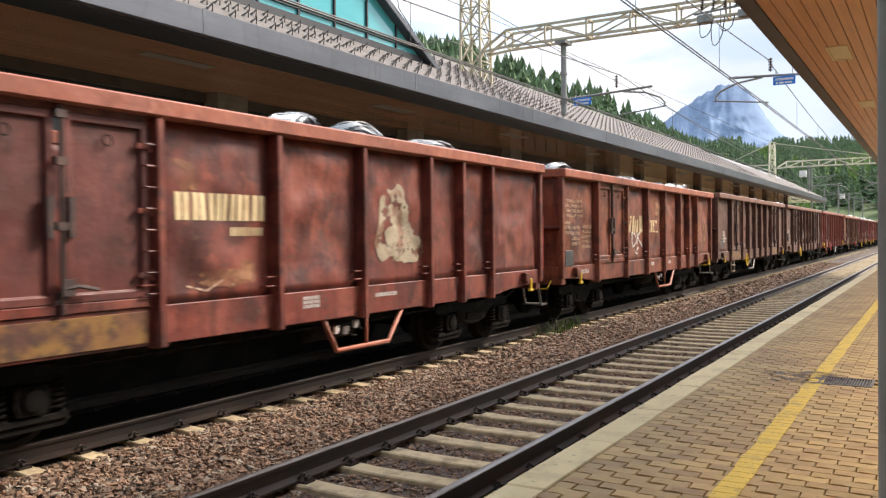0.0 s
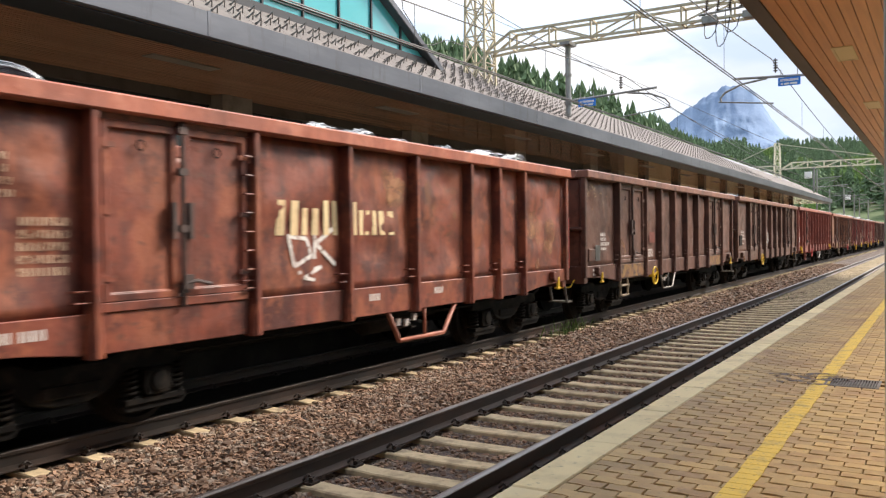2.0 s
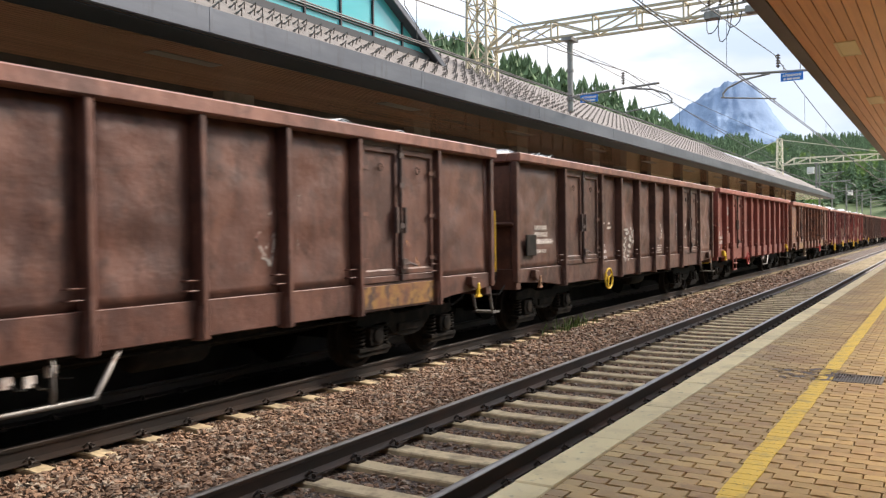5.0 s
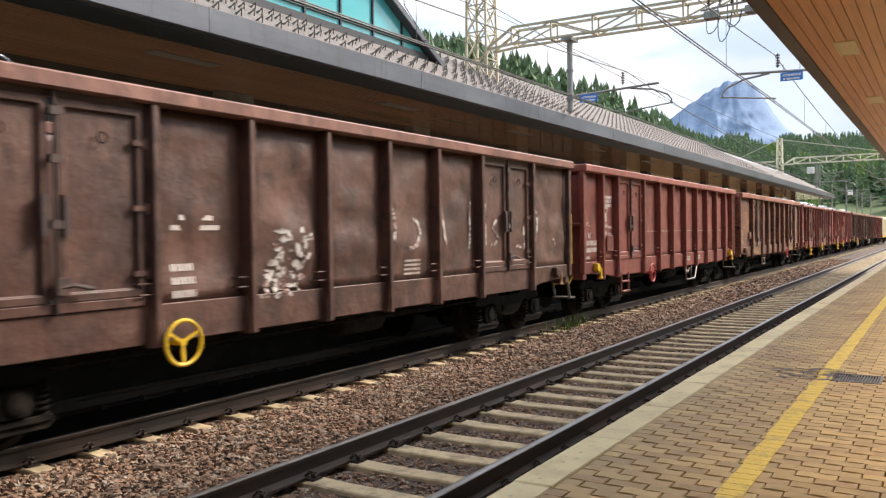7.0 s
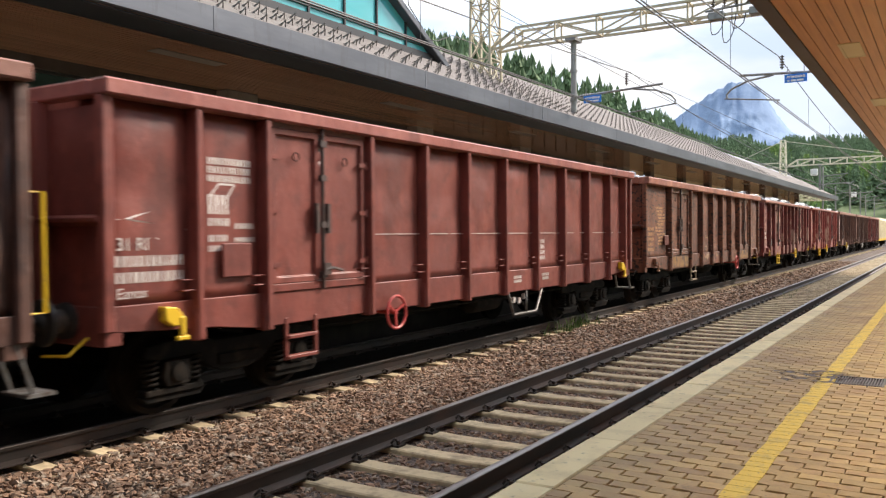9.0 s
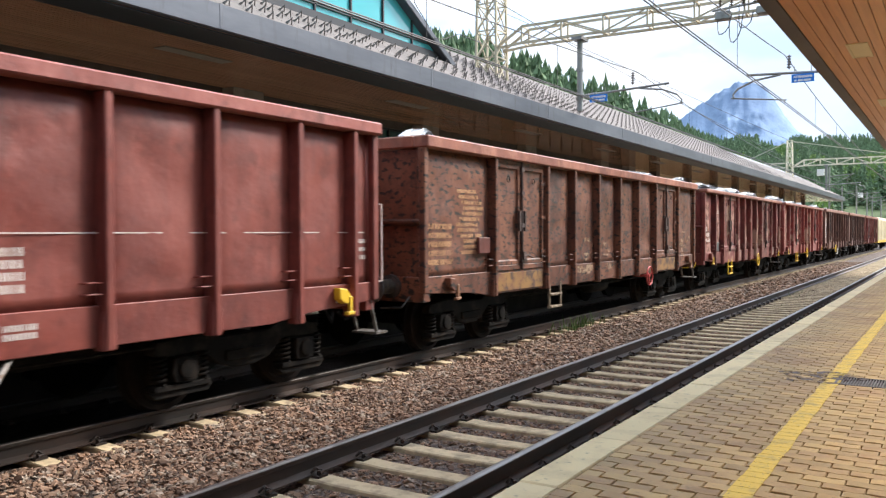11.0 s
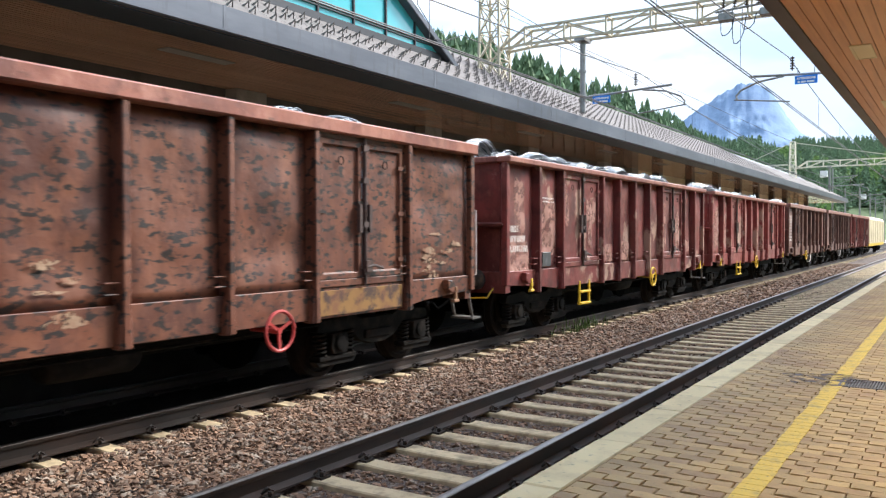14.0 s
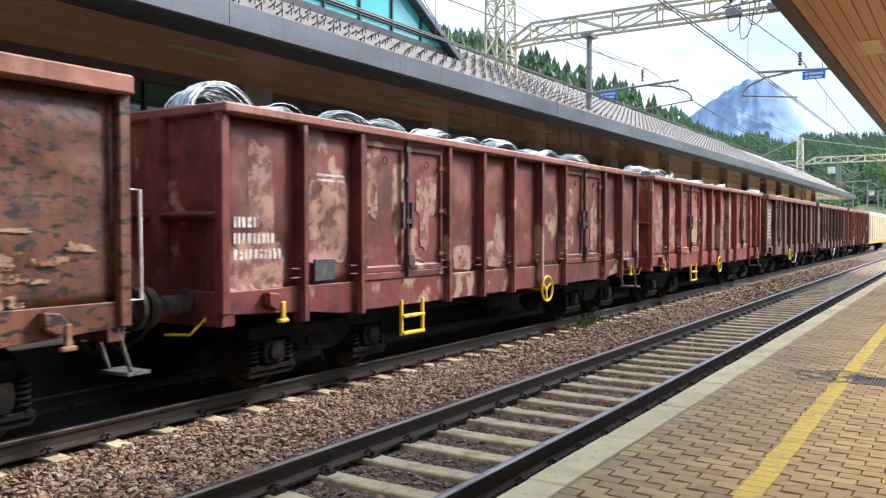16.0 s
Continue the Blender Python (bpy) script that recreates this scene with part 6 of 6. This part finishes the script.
# ---- overhead line ----
def lattice(m, x0, x1, y, z, w, h, bay, bar=0.07):
    """A square lattice beam along x."""
    n = max(1, round((x1 - x0) / bay))
    for dy in (-w / 2, w / 2):
        m.beam((x0, y + dy, z), (x1, y + dy, z), bar)
        m.beam((x0, y + dy, z + h), (x1, y + dy, z + h), bar)
        for k in range(n):
            a, b = x0 + (x1 - x0) * k / n, x0 + (x1 - x0) * (k + 1) / n
            m.beam((a, y + dy, z), (a, y + dy, z + h), bar * 0.7)
            p, q = (z, z + h) if k % 2 == 0 else (z + h, z)
            m.beam((a, y + dy, p), (b, y + dy, q), bar * 0.6)
    for k in range(n + 1):
        a = x0 + (x1 - x0) * k / n
        for zz in (z, z + h):
            m.beam((a, y - w / 2, zz), (a, y + w / 2, zz), bar * 0.6)


def tower(m, x, y, z0, z1, w0, w1, bay=0.9, bar=0.08):
    n = max(1, round((z1 - z0) / bay))
    c = lambda t, sx, sy: (x + sx * (w0 + (w1 - w0) * t) / 2, y + sy * (w0 + (w1 - w0) * t) / 2, z0 + (z1 - z0) * t)
    for sx in (-1, 1):
        for sy in (-1, 1):
            m.beam(c(0, sx, sy), c(1, sx, sy), bar)
    for k in range(n):
        a, b = k / n, (k + 1) / n
        for s in (-1, 1):
            m.beam(c(a, -s, s), c(b, s, s), bar * 0.55)
            m.beam(c(a, s, s), c(b, -s, s), bar * 0.55)
            m.beam(c(a, s, -s), c(b, s, s), bar * 0.55)
            m.beam(c(a, s, s), c(b, s, -s), bar * 0.55)
        for s in (-1, 1):
            m.beam(c(b, -1, s), c(b, 1, s), bar * 0.6)
            m.beam(c(b, s, -1), c(b, s, 1), bar * 0.6)


def insulator(m, a, b, r=0.05, n=5):
    a, b = Vector(a), Vector(b)
    m.tube([a, b], 0.018, 6)
    for k in range(n):
        p = a.lerp(b, (k + 0.6) / (n + 0.4))
        q = p + (b - a).normalized() * 0.025
        m.tube([p, q], r, 10)


def gantry(y, near=True):
    g = thing("overhead_line_gantry", "cream lattice steel gantry spanning the tracks" if near else "distant cream lattice gantry over the tracks", "gantry", "gantries", at=(0, 0, 0))
    steel = M_GALV if near else M_LATTICE_LIGHTENED
    t = Mesh()
    tower(t, -12.48, y, 5.6 if near else -0.5, 9.9 if not near else 11.5, 0.76 if near else 0.85, 0.6 if near else 0.4, bar=0.065)
    part("tower", t.data("tower", steel), g, "cream riveted lattice tower")
    t2 = Mesh()
    tower(t2, 8.6, y, -0.5, 9.9, 0.95, 0.62)
    part("tower", t2.data("tower", steel), g)
    b = Mesh()
    lattice(b, -11.3, 8.3, y, 7.62, 0.5, 0.5, 1.35)
    b.beam((-12.2, y - 0.25, 7.55), (-11.3, y - 0.25, 8.1), 0.07)
    b.beam((-12.2, y + 0.25, 7.55), (-11.3, y + 0.25, 8.1), 0.07)
    b.beam((-12.2, y - 0.25, 7.55), (-11.3, y - 0.25, 7.62), 0.07)
    b.beam((-12.2, y + 0.25, 7.55), (-11.3, y + 0.25, 7.62), 0.07)
    part("lattice_beam", b.data("lattice_beam", steel), g, "cream lattice cross beam")
    if not near:
        s = Mesh()
        s.beam((-12.3, y, 9.8), (-3.5, y, 8.1), 0.05)
        s.beam((-12.6, y, 9.8), (-17.0, y, 7.9), 0.05)
        lattice(s, -17.5, -12.9, y, 7.5, 0.5, 0.4, 1.3)
        part("stay", s.data("stay", steel), g)
    for px, cx, sgn in ((-9.5, TRACK_2, 1), (-1.75, TRACK_1, -1)):
        p = Mesh()
        p.tube([(px, y, 7.62), (px, y, 5.42)], 0.085, 12)
        p.box(px - 0.16, px + 0.16, y - 0.28, y + 0.28, 7.5, 7.6)
        for z in (6.6, 5.9, 5.75):
            p.tube([(px, y, z), (px, y, z + 0.07)], 0.11, 12)
        post = part("drop_post", p.data("drop_post", M_POLE), g, "grey tubular drop post")
        br = Mesh()
        tip = cx + sgn * 1.3
        br.tube([(px, y, 5.86), (cx + sgn * 0.95, y, 6.0)], 0.035, 8)
        insulator(br, (px + sgn * 0.15, y, 5.87), (px + sgn * 0.55, y, 5.9), 0.05)
        br.tube([(cx + sgn * 0.1, y, 5.93), (cx + sgn * 0.75, y, 5.84), (tip - sgn * 0.12, y, 5.66), (tip, y, 5.52), (tip - sgn * 0.02, y, 5.42)], 0.028, 8)
        br.tube([(tip + sgn * 0.05, y, 5.42), (cx - sgn * 0.05, y, 5.26)], 0.02, 6)
        br.tube([(cx, y, 5.27), (cx, y, 5.15)], 0.012, 5)
        part("cantilever", br.data("cantilever", M_POLE), post)
        ins = Mesh()
        insulator(ins, (cx - sgn * 0.1, y, 6.05), (cx - sgn * 0.1, y, 6.42), 0.055, 5)
        part("insulator", ins.data("insulator", M_INSUL), post, "brown ribbed insulator")
    return g


def sign(x, y, z):
    s = thing("warning_sign", "small blue rectangular sign with white lettering hung from a bracket", "sign", "blue line signs", at=(x, y, z))
    part("plate", Mesh().box(-0.27, 0.27, -0.006, 0.006, -0.1, 0.115).data("plate", M_SIGN, bevel=0.002), s)
    cu = bpy.data.curves.new("sign_text", "FONT")
    cu.body, cu.size, cu.align_x, cu.extrude = "ATTENZIONE", 0.072, "CENTER", 0.002
    cu.offset = 0.005
    cu.materials.append(M_SIGN_W)
    part("sign_text", cu, s, at=pose(0, -0.009, 0.02, 90, 0, 0))
    b = Mesh()
    for a, w in ((-0.2, 0.05), (-0.12, 0.12), (0.02, 0.17)):
        b.box(a, a + w, -0.009, -0.007, -0.072, -0.025)
    part("sign_bars", b.data("sign_bars", M_SIGN_W), s)
    for dx in (-0.2, 0.2):
        part("hanger", Mesh().tube([(dx, 0, 0.13), (dx, 0, 0.32)], 0.01, 5).data("hanger", M_POLE), s)


def wires():
    spans = (-32.0, 22.95, 78.0, 133.0)

    def span(name, label, x, z, sag, r, dx=0.0):
        m = Mesh()
        for a, b in zip(spans, spans[1:]):
            pts = [(x + dx * (1 if k % 2 else -1) * 0, a + (b - a) * k / 20, z - 4 * sag * (k / 20) * (1 - k / 20)) for k in range(21)]
            m.tube(pts, r, 5)
        return tagged(part(name, m.data(name, M_CABLE)), label, "cable", "overhead wires")

    for cx, name in ((TRACK_1, "a"), (TRACK_2, "b")):
        span("contact_wire", "dark copper contact wire strung above the track", cx, 5.16, 0.03, 0.013)
        span("contact_wire", "dark copper contact wire strung above the track", cx + 0.05, 5.17, 0.03, 0.013)
        span("messenger_wire", "sagging messenger wire above the contact wire", cx, 6.42, 0.85, 0.013)
        d = Mesh()
        for a, b in zip(spans, spans[1:]):
            for k in range(2, 20, 2):
                t = k / 20
                d.tube([(cx, a + (b - a) * t, 6.42 - 4 * 0.85 * t * (1 - t)), (cx, a + (b - a) * t, 5.16 - 0.12 * t * (1 - t))], 0.006, 4)
        tagged(part("dropper_wires", d.data("dropper_wires", M_CABLE)), "thin vertical dropper wires", "cable", "overhead wires", kind="stuff")
    # tensioning lines and jumper loops high over the near track
    m = Mesh()
    m.tube([(-4.6, -4, 9.2), (-4.25, 10, 8.25), (-4.0, 22.95, 7.75)], 0.02, 5)
    m.tube([(-4.75, -4, 9.6), (-4.3, 10, 8.5), (-4.1, 22.95, 8.0)], 0.014, 5)
    tagged(part("feeder_cable", m.data("feeder_cable", M_CABLE)), "dark feeder cables running up to the gantry", "cable", "overhead wires")
    for dx, drop in ((-5.5, 0.55), (-5.2, 0.8), (-4.95, 0.45)):
        m = Mesh().tube([(dx, 22.9, 7.9), (dx + 0.02, 22.8, 7.6 - drop * 0.3), (dx + 0.06, 22.65, 7.6 - drop * 0.7), (dx + 0.13, 22.5, 7.6 - drop * 0.95), (dx + 0.22, 22.4, 7.6 - drop), (dx + 0.32, 22.35, 7.55 - drop * 0.85), (dx + 0.4, 22.4, 7.5 - drop * 0.5), (dx + 0.44, 22.5, 7.55)], 0.014, 6)
        tagged(part("jumper_cable", m.data("jumper_cable", M_CABLE)), "looping black jumper cable under the gantry beam", "cable", "overhead wires")
    sw = thing("line_switch", "grey line switch hung on the gantry with brown insulators", "switchgear", at=(-5.0, 22.95, 7.5))
    q = Mesh()
    q.box(-0.5, -0.1, -0.4, -0.15, -0.02, 0.2)
    q.box(0.55, 1.05, -0.4, -0.15, 0.0, 0.2)
    q.beam((-0.6, -0.3, 0.25), (1.1, -0.3, 0.35), 0.06)
    part("switch_box", q.data("switch_box", M_POLE, bevel=0.02), sw)
    for k in range(4):
        q = Mesh()
        insulator(q, (-0.4 + k * 0.3, -0.3, 0.3), (-0.35 + k * 0.3, -0.35, 0.62), 0.05, 5)
        part("insulator", q.data("insulator", M_INSUL), sw)
    m = Mesh()
    for pts in ([(-16, -8, 11.5), (-12.6, 22.95, 9.4)], [(-18, 2, 11.0), (-12.6, 22.95, 9.0), (-9.0, 50, 7.5), (-8.2, 78, 7.8)], [(-11.4, 5, 9.2), (-9.6, 22.9, 7.3), (-8.6, 50, 6.2)]):
        tagged(part("anchor_wire", Mesh().tube(pts, 0.011, 5).data("anchor_wire", M_CABLE)), "thin anchor wire strung above the roof", "cable", "overhead wires")


def far_yard():
    """Posts and signals beyond the platform end."""
    for k, (x, y, h) in enumerate(((-11.4, 96, 9.0), (-9.9, 108, 7.5), (-12.5, 118, 8.0), (-11.0, 135, 8.0), (-5.7, 120, 7.0), (-10.2, 150, 7.5), (-5.2, 160, 7.0), (-12.6, 165, 8.5), (-5.4, 190, 7.5))):
        p = thing("line_post", "slim grey overhead line post with a cross arm", "post", "line posts", at=(x, y, -0.3))
        part("mast", Mesh().tube([(0, 0, -0.4), (0, 0, h)], 0.12, 8, r2=0.08).data("mast", M_POLE), p)
        a = Mesh().beam((0, 0, h - 1.0), (2.4, 0, h - 0.8), 0.08)
        a.beam((0, 0, h - 2.0), (2.2, 0, h - 0.9), 0.05)
        part("cross_arm", a.data("cross_arm", M_POLE), p)
        if k in (0, 3):
            part("floodlight", Mesh().box(-1.2, -0.5, -0.2, 0.2, h - 0.9, h - 0.2).data("floodlight", M_SIGN_W, bevel=0.03), p, "white box floodlight")
            part("lamp_arm", Mesh().beam((-0.5, 0, h - 0.55), (0, 0, h - 0.55), 0.06).data("lamp_arm", M_POLE), p)


# ---- hills, woods and the far mountain ----
M_HILL = Mat("hill_grass", (0.05, 0.085, 0.022), 0.95).stain((0.1, 0.15, 0.04), 0.02, 0.45, 0.6).m
M_SPRUCE = Mat("spruce_needles", (0.13, 0.2, 0.105), 0.9, island=True, per_object=0.4).stain((0.1, 0.155, 0.075), 0.02, 0.5, 0.65).m
M_LEAF = Mat("broadleaf_green", (0.18, 0.28, 0.09), 0.85, island=True, per_object=0.35).stain((0.19, 0.27, 0.08), 0.03, 0.5, 0.65).m
# blue haze of the distance is put into the rock colour
M_ROCK_HAZE = Mat("mountain_rock_hazed", (0.185, 0.275, 0.41), 1.0).stain((0.14, 0.215, 0.34), 0.0035, 0.42, 0.62, detail=8).stain((0.34, 0.45, 0.61), 0.006, 0.58, 0.72, detail=9).relief(0.01, 0.3, 30, detail=8).m


def ridge(a):
    """Distance, ground height of the wooded ridge at an angle (degrees) left of the tracks."""
    # the stretch behind the camera is unseen, added to block low sky light
    pts = ((-180, 190, 34), (-90, 240, 40), (-40, 480, 56), (-12, 520, 56), (-3, 520, 46), (4, 500, 42), (9, 450, 38), (12, 380, 32), (14.5, 300, 21.5), (16.5, 240, 13), (19, 215, 13), (22, 200, 15), (25, 190, 18), (28, 185, 22), (33, 180, 24), (45, 180, 28), (80, 180, 40), (130, 180, 38), (180, 190, 34))
    for (a0, r0, h0), (a1, r1, h1) in zip(pts, pts[1:]):
        if a <= a1:
            k = max(0, (a - a0) / (a1 - a0))
            return r0 + (r1 - r0) * k, h0 + (h1 - h0) * k
    return 190, 34


def hill_z(a, s):
    r, h = ridge(a)
    e = max(0.0, min(1.0, (s - 0.42) / 0.58))
    return -0.7 + h * e ** 0.9 + 0.6 * noise.noise((a * 0.3, s * 6, 0))


def hills():
    def f(u, v):
        a = -180 + 360 * u
        r, h = ridge(a)
        s = 0.38 + 0.9 * v
        z = hill_z(a, min(s, 1.0)) - max(0, s - 1.0) * 40
        d = r * s
        return (-d * math.sin(radians(a)), d * math.cos(radians(a)), z)
    tagged(part("hill", Mesh().grid(f, 240, 24).data("hill", M_HILL, smooth=True)), "green wooded hillside rising beyond the station", "hill", kind="structure")

    def conifer(seed, tiers=13, many=9):
        r = random.Random(seed)
        v, t = [], []
        for k in range(tiers):
            z0 = 0.1 + 0.9 * k / tiers
            rad = 0.185 * (1 - k / tiers) ** 0.85 + 0.012
            n = many if k < tiers * 0.65 else many - 2
            o = r.uniform(0, 6.28)
            for q in range(n):
                a = o + 6.283 * q / n + r.uniform(-0.2, 0.2)
                w = 3.6 / n
                rr = 0.9 * rad * r.uniform(0.45, 1.3)
                i = len(v)
                dz = r.uniform(-0.02, 0.03)
                w = min(0.5, 0.3 + 0.015 / rr)
                v += [(0, 0, z0 + 0.045 + dz), (0.66 * rr * math.cos(a - w), 0.66 * rr * math.sin(a - w), z0 - 0.03 + dz), (rr * 1.2 * math.cos(a), rr * 1.2 * math.sin(a), z0 - 0.02 + dz + r.uniform(-0.02, 0.01)), (0.66 * rr * math.cos(a + w), 0.66 * rr * math.sin(a + w), z0 - 0.035 + dz)]
                t += [(i, i + 1, i + 2), (i, i + 2, i + 3)]
        i = len(v)
        v += [(0.014, 0, 0), (-0.007, 0.012, 0), (-0.007, -0.012, 0), (0, 0, 1.02)]
        t += [(i, i + 1, i + 3), (i + 1, i + 2, i + 3), (i + 2, i, i + 3)]
        return np.array(v), np.array(t)

    def broad(seed):
        r = random.Random(seed)
        v, t = [], []
        for k in range(90):
            a, z = r.uniform(0, 6.28), r.uniform(0.2, 1.0)
            rad = 0.3 * math.sin(math.pi * min(0.97, max(0.12, (z - 0.12) / 0.92))) ** 0.6 * r.uniform(0.6, 1.1)
            c = np.array((rad * math.cos(a), rad * math.sin(a), z))
            s = r.uniform(0.05, 0.1)
            i = len(v)
            for q in range(4):
                b = q * 1.571 + r.uniform(-0.4, 0.4)
                d = np.array((math.cos(b) * math.sin(a), math.cos(b) * math.cos(a), math.sin(b))) * s
                d += np.array([r.uniform(-1, 1) for _ in range(3)]) * s * 0.5
                v.append(tuple(c + d))
            t += [(i, i + 1, i + 2), (i, i + 2, i + 3)]
        i = len(v)
        v += [(0.02, 0, 0), (-0.01, 0.018, 0), (-0.01, -0.018, 0), (0, 0, 0.7)]
        t += [(i, i + 1, i + 3), (i + 1, i + 2, i + 3), (i + 2, i, i + 3)]
        return np.array(v), np.array(t)

    def wood(name, label, shapes, mat, places):
        V, T, o = [], [], 0
        for x, y, z, h, wd, s in places:
            v, t = shapes[s % len(shapes)]
            a = s * 1.3
            R = np.array([[math.cos(a) * h * wd, -math.sin(a) * h * wd, 0], [math.sin(a) * h * wd, math.cos(a) * h * wd, 0], [0, 0, h]])
            V.append(v @ R.T + (x, y, z - 0.3))
            T.append(t + o)
            o += len(v)
        V, T = np.concatenate(V), np.concatenate(T)
        me = bpy.data.meshes.new(name)
        me.from_pydata(V.tolist(), [], T.tolist())
        me.materials.append(mat)
        tagged(part(name, me), label, "trees", kind="stuff")

    r = random.Random(21)
    con, bro, fine_con = [], [], []
    for k in range(9600):
        a = r.uniform(-14, 36) if k % 6 else r.uniform(34, 60)
        s = 0.46 + 0.56 * math.sqrt(r.random())
        small = 0.66 if a < 13 else 0.66 + 0.34 * min(1, (a - 13) / 5)
        R_, h_ = ridge(a)
        d = R_ * s
        z = hill_z(a, min(s, 1.0))
        x, y = -d * math.sin(radians(a)), d * math.cos(radians(a))
        if x > -26 and y < 240 and a > 4:
            continue
        leafy = noise.noise((a * 0.35, s * 3.0, 2.0)) > (0.24 if s > 0.75 else 0.0)
        if leafy:
            bro.append((x, y, z, small * r.uniform(8, 14), r.uniform(0.8, 1.2), r.randrange(1000)))
        else:
            (fine_con if a > 14.5 and s > 0.7 else con).append((x, y, z, small * r.uniform(11, 22), r.uniform(0.8, 1.15), r.randrange(1000)))
    wood("spruce_forest", "dense dark green spruce forest on the hillside", [conifer(s) for s in range(6)], M_SPRUCE, con)
    wood("spruce_stand", "tall ragged spruces along the near ridge", [conifer(s + 40, 26, 13) for s in range(7)], M_SPRUCE, fine_con)
    wood("broadleaf_trees", "lighter green broadleaf trees among the spruces", [broad(s) for s in range(5)], M_LEAF, bro)


def mountain():
    """A steep peak far down the valley, its distance haze in the rock's blue."""
    a0 = 12.1
    D = 3200.0
    prof = ((-9, 0.05), (-6.5, 0.078), (-3.9, 0.1057), (-3.3, 0.117), (-2.7, 0.131), (-2.15, 0.148), (-1.6, 0.1626), (-1.1, 0.1677), (-0.3, 0.1719), (0.3, 0.17), (1, 0.1644), (1.95, 0.1537), (2.85, 0.144), (3.7, 0.1323), (5.5, 0.112), (8, 0.07))

    def top(a):
        for (p, e0), (q, e1) in zip(prof, prof[1:]):
            if a <= q:
                k = max(0, (a - p) / (q - p))
                return e0 + (e1 - e0) * k
        return 0.02

    def soft_top(a):
        return sum(top(a + 0.25 * k) for k in range(-5, 6)) / 11

    def rough(p, q):
        k, w, out = 1.0, 1.0, 0.0
        for o in range(5):
            out += w * (0.5 - abs(noise.noise((p * k, q * k, 3.7 * o))))
            k, w = k * 2.1, w * 0.52
        return out

    def f(u, v):
        a = -9 + 19 * u
        lo = 0.6 * soft_top(a) * D + 0.4 * 0.15 * D
        hi = top(a) * D + 9 * noise.noise((a * 2.2, 0, 0)) + 6 * noise.noise((a * 7, 1, 0))
        z = -30 + (lo + (hi - lo) * v ** 5 + 30) * v
        d = D - 900 * (1 - v) - 75 * (rough(a * 0.6 + v * 2.5, v * 3.2) - 0.4) * min(1, 5 * (1 - v))
        ang = radians(a0 + a)
        return (-d * math.sin(ang), d * math.cos(ang), z * d / D)
    tagged(part("mountain", Mesh().grid(f, 190, 70).data("mountain", M_ROCK_HAZE, smooth=True)), "steep rocky mountain closing the valley, coloured blue for distance haze", "mountain", kind="structure")


# ---- build ----
ground()
tracks()
stones()
platform()
station()
near_canopy()
unseen_walls()
gantry(22.95)
gantry(78.0, False)
sign(-8.86, 22.8, 5.73)
sign(-3.35, 22.8, 5.76)
wires()
far_yard()
hills()
mountain()
train()


def motions():
    steps = [k * 0.5 for k in range(33)]
    for w, y0 in TRAIN:
        walk(w, [(t, pose(TRACK_2, y0 + gone(t), 0)) for t in steps])
    for c, m in COILS:
        walk(c, [(t, Matrix.Translation((0, gone(t), 0)) @ m) for t in steps])
    fine = [k * 0.1 for k in range(161)]
    for w, dy in WHEELSETS[:28]:
        walk(w, [(t, pose(0, dy, 0.46, math.degrees(-gone(t) / 0.46), 0, 0)) for t in fine])


motions()
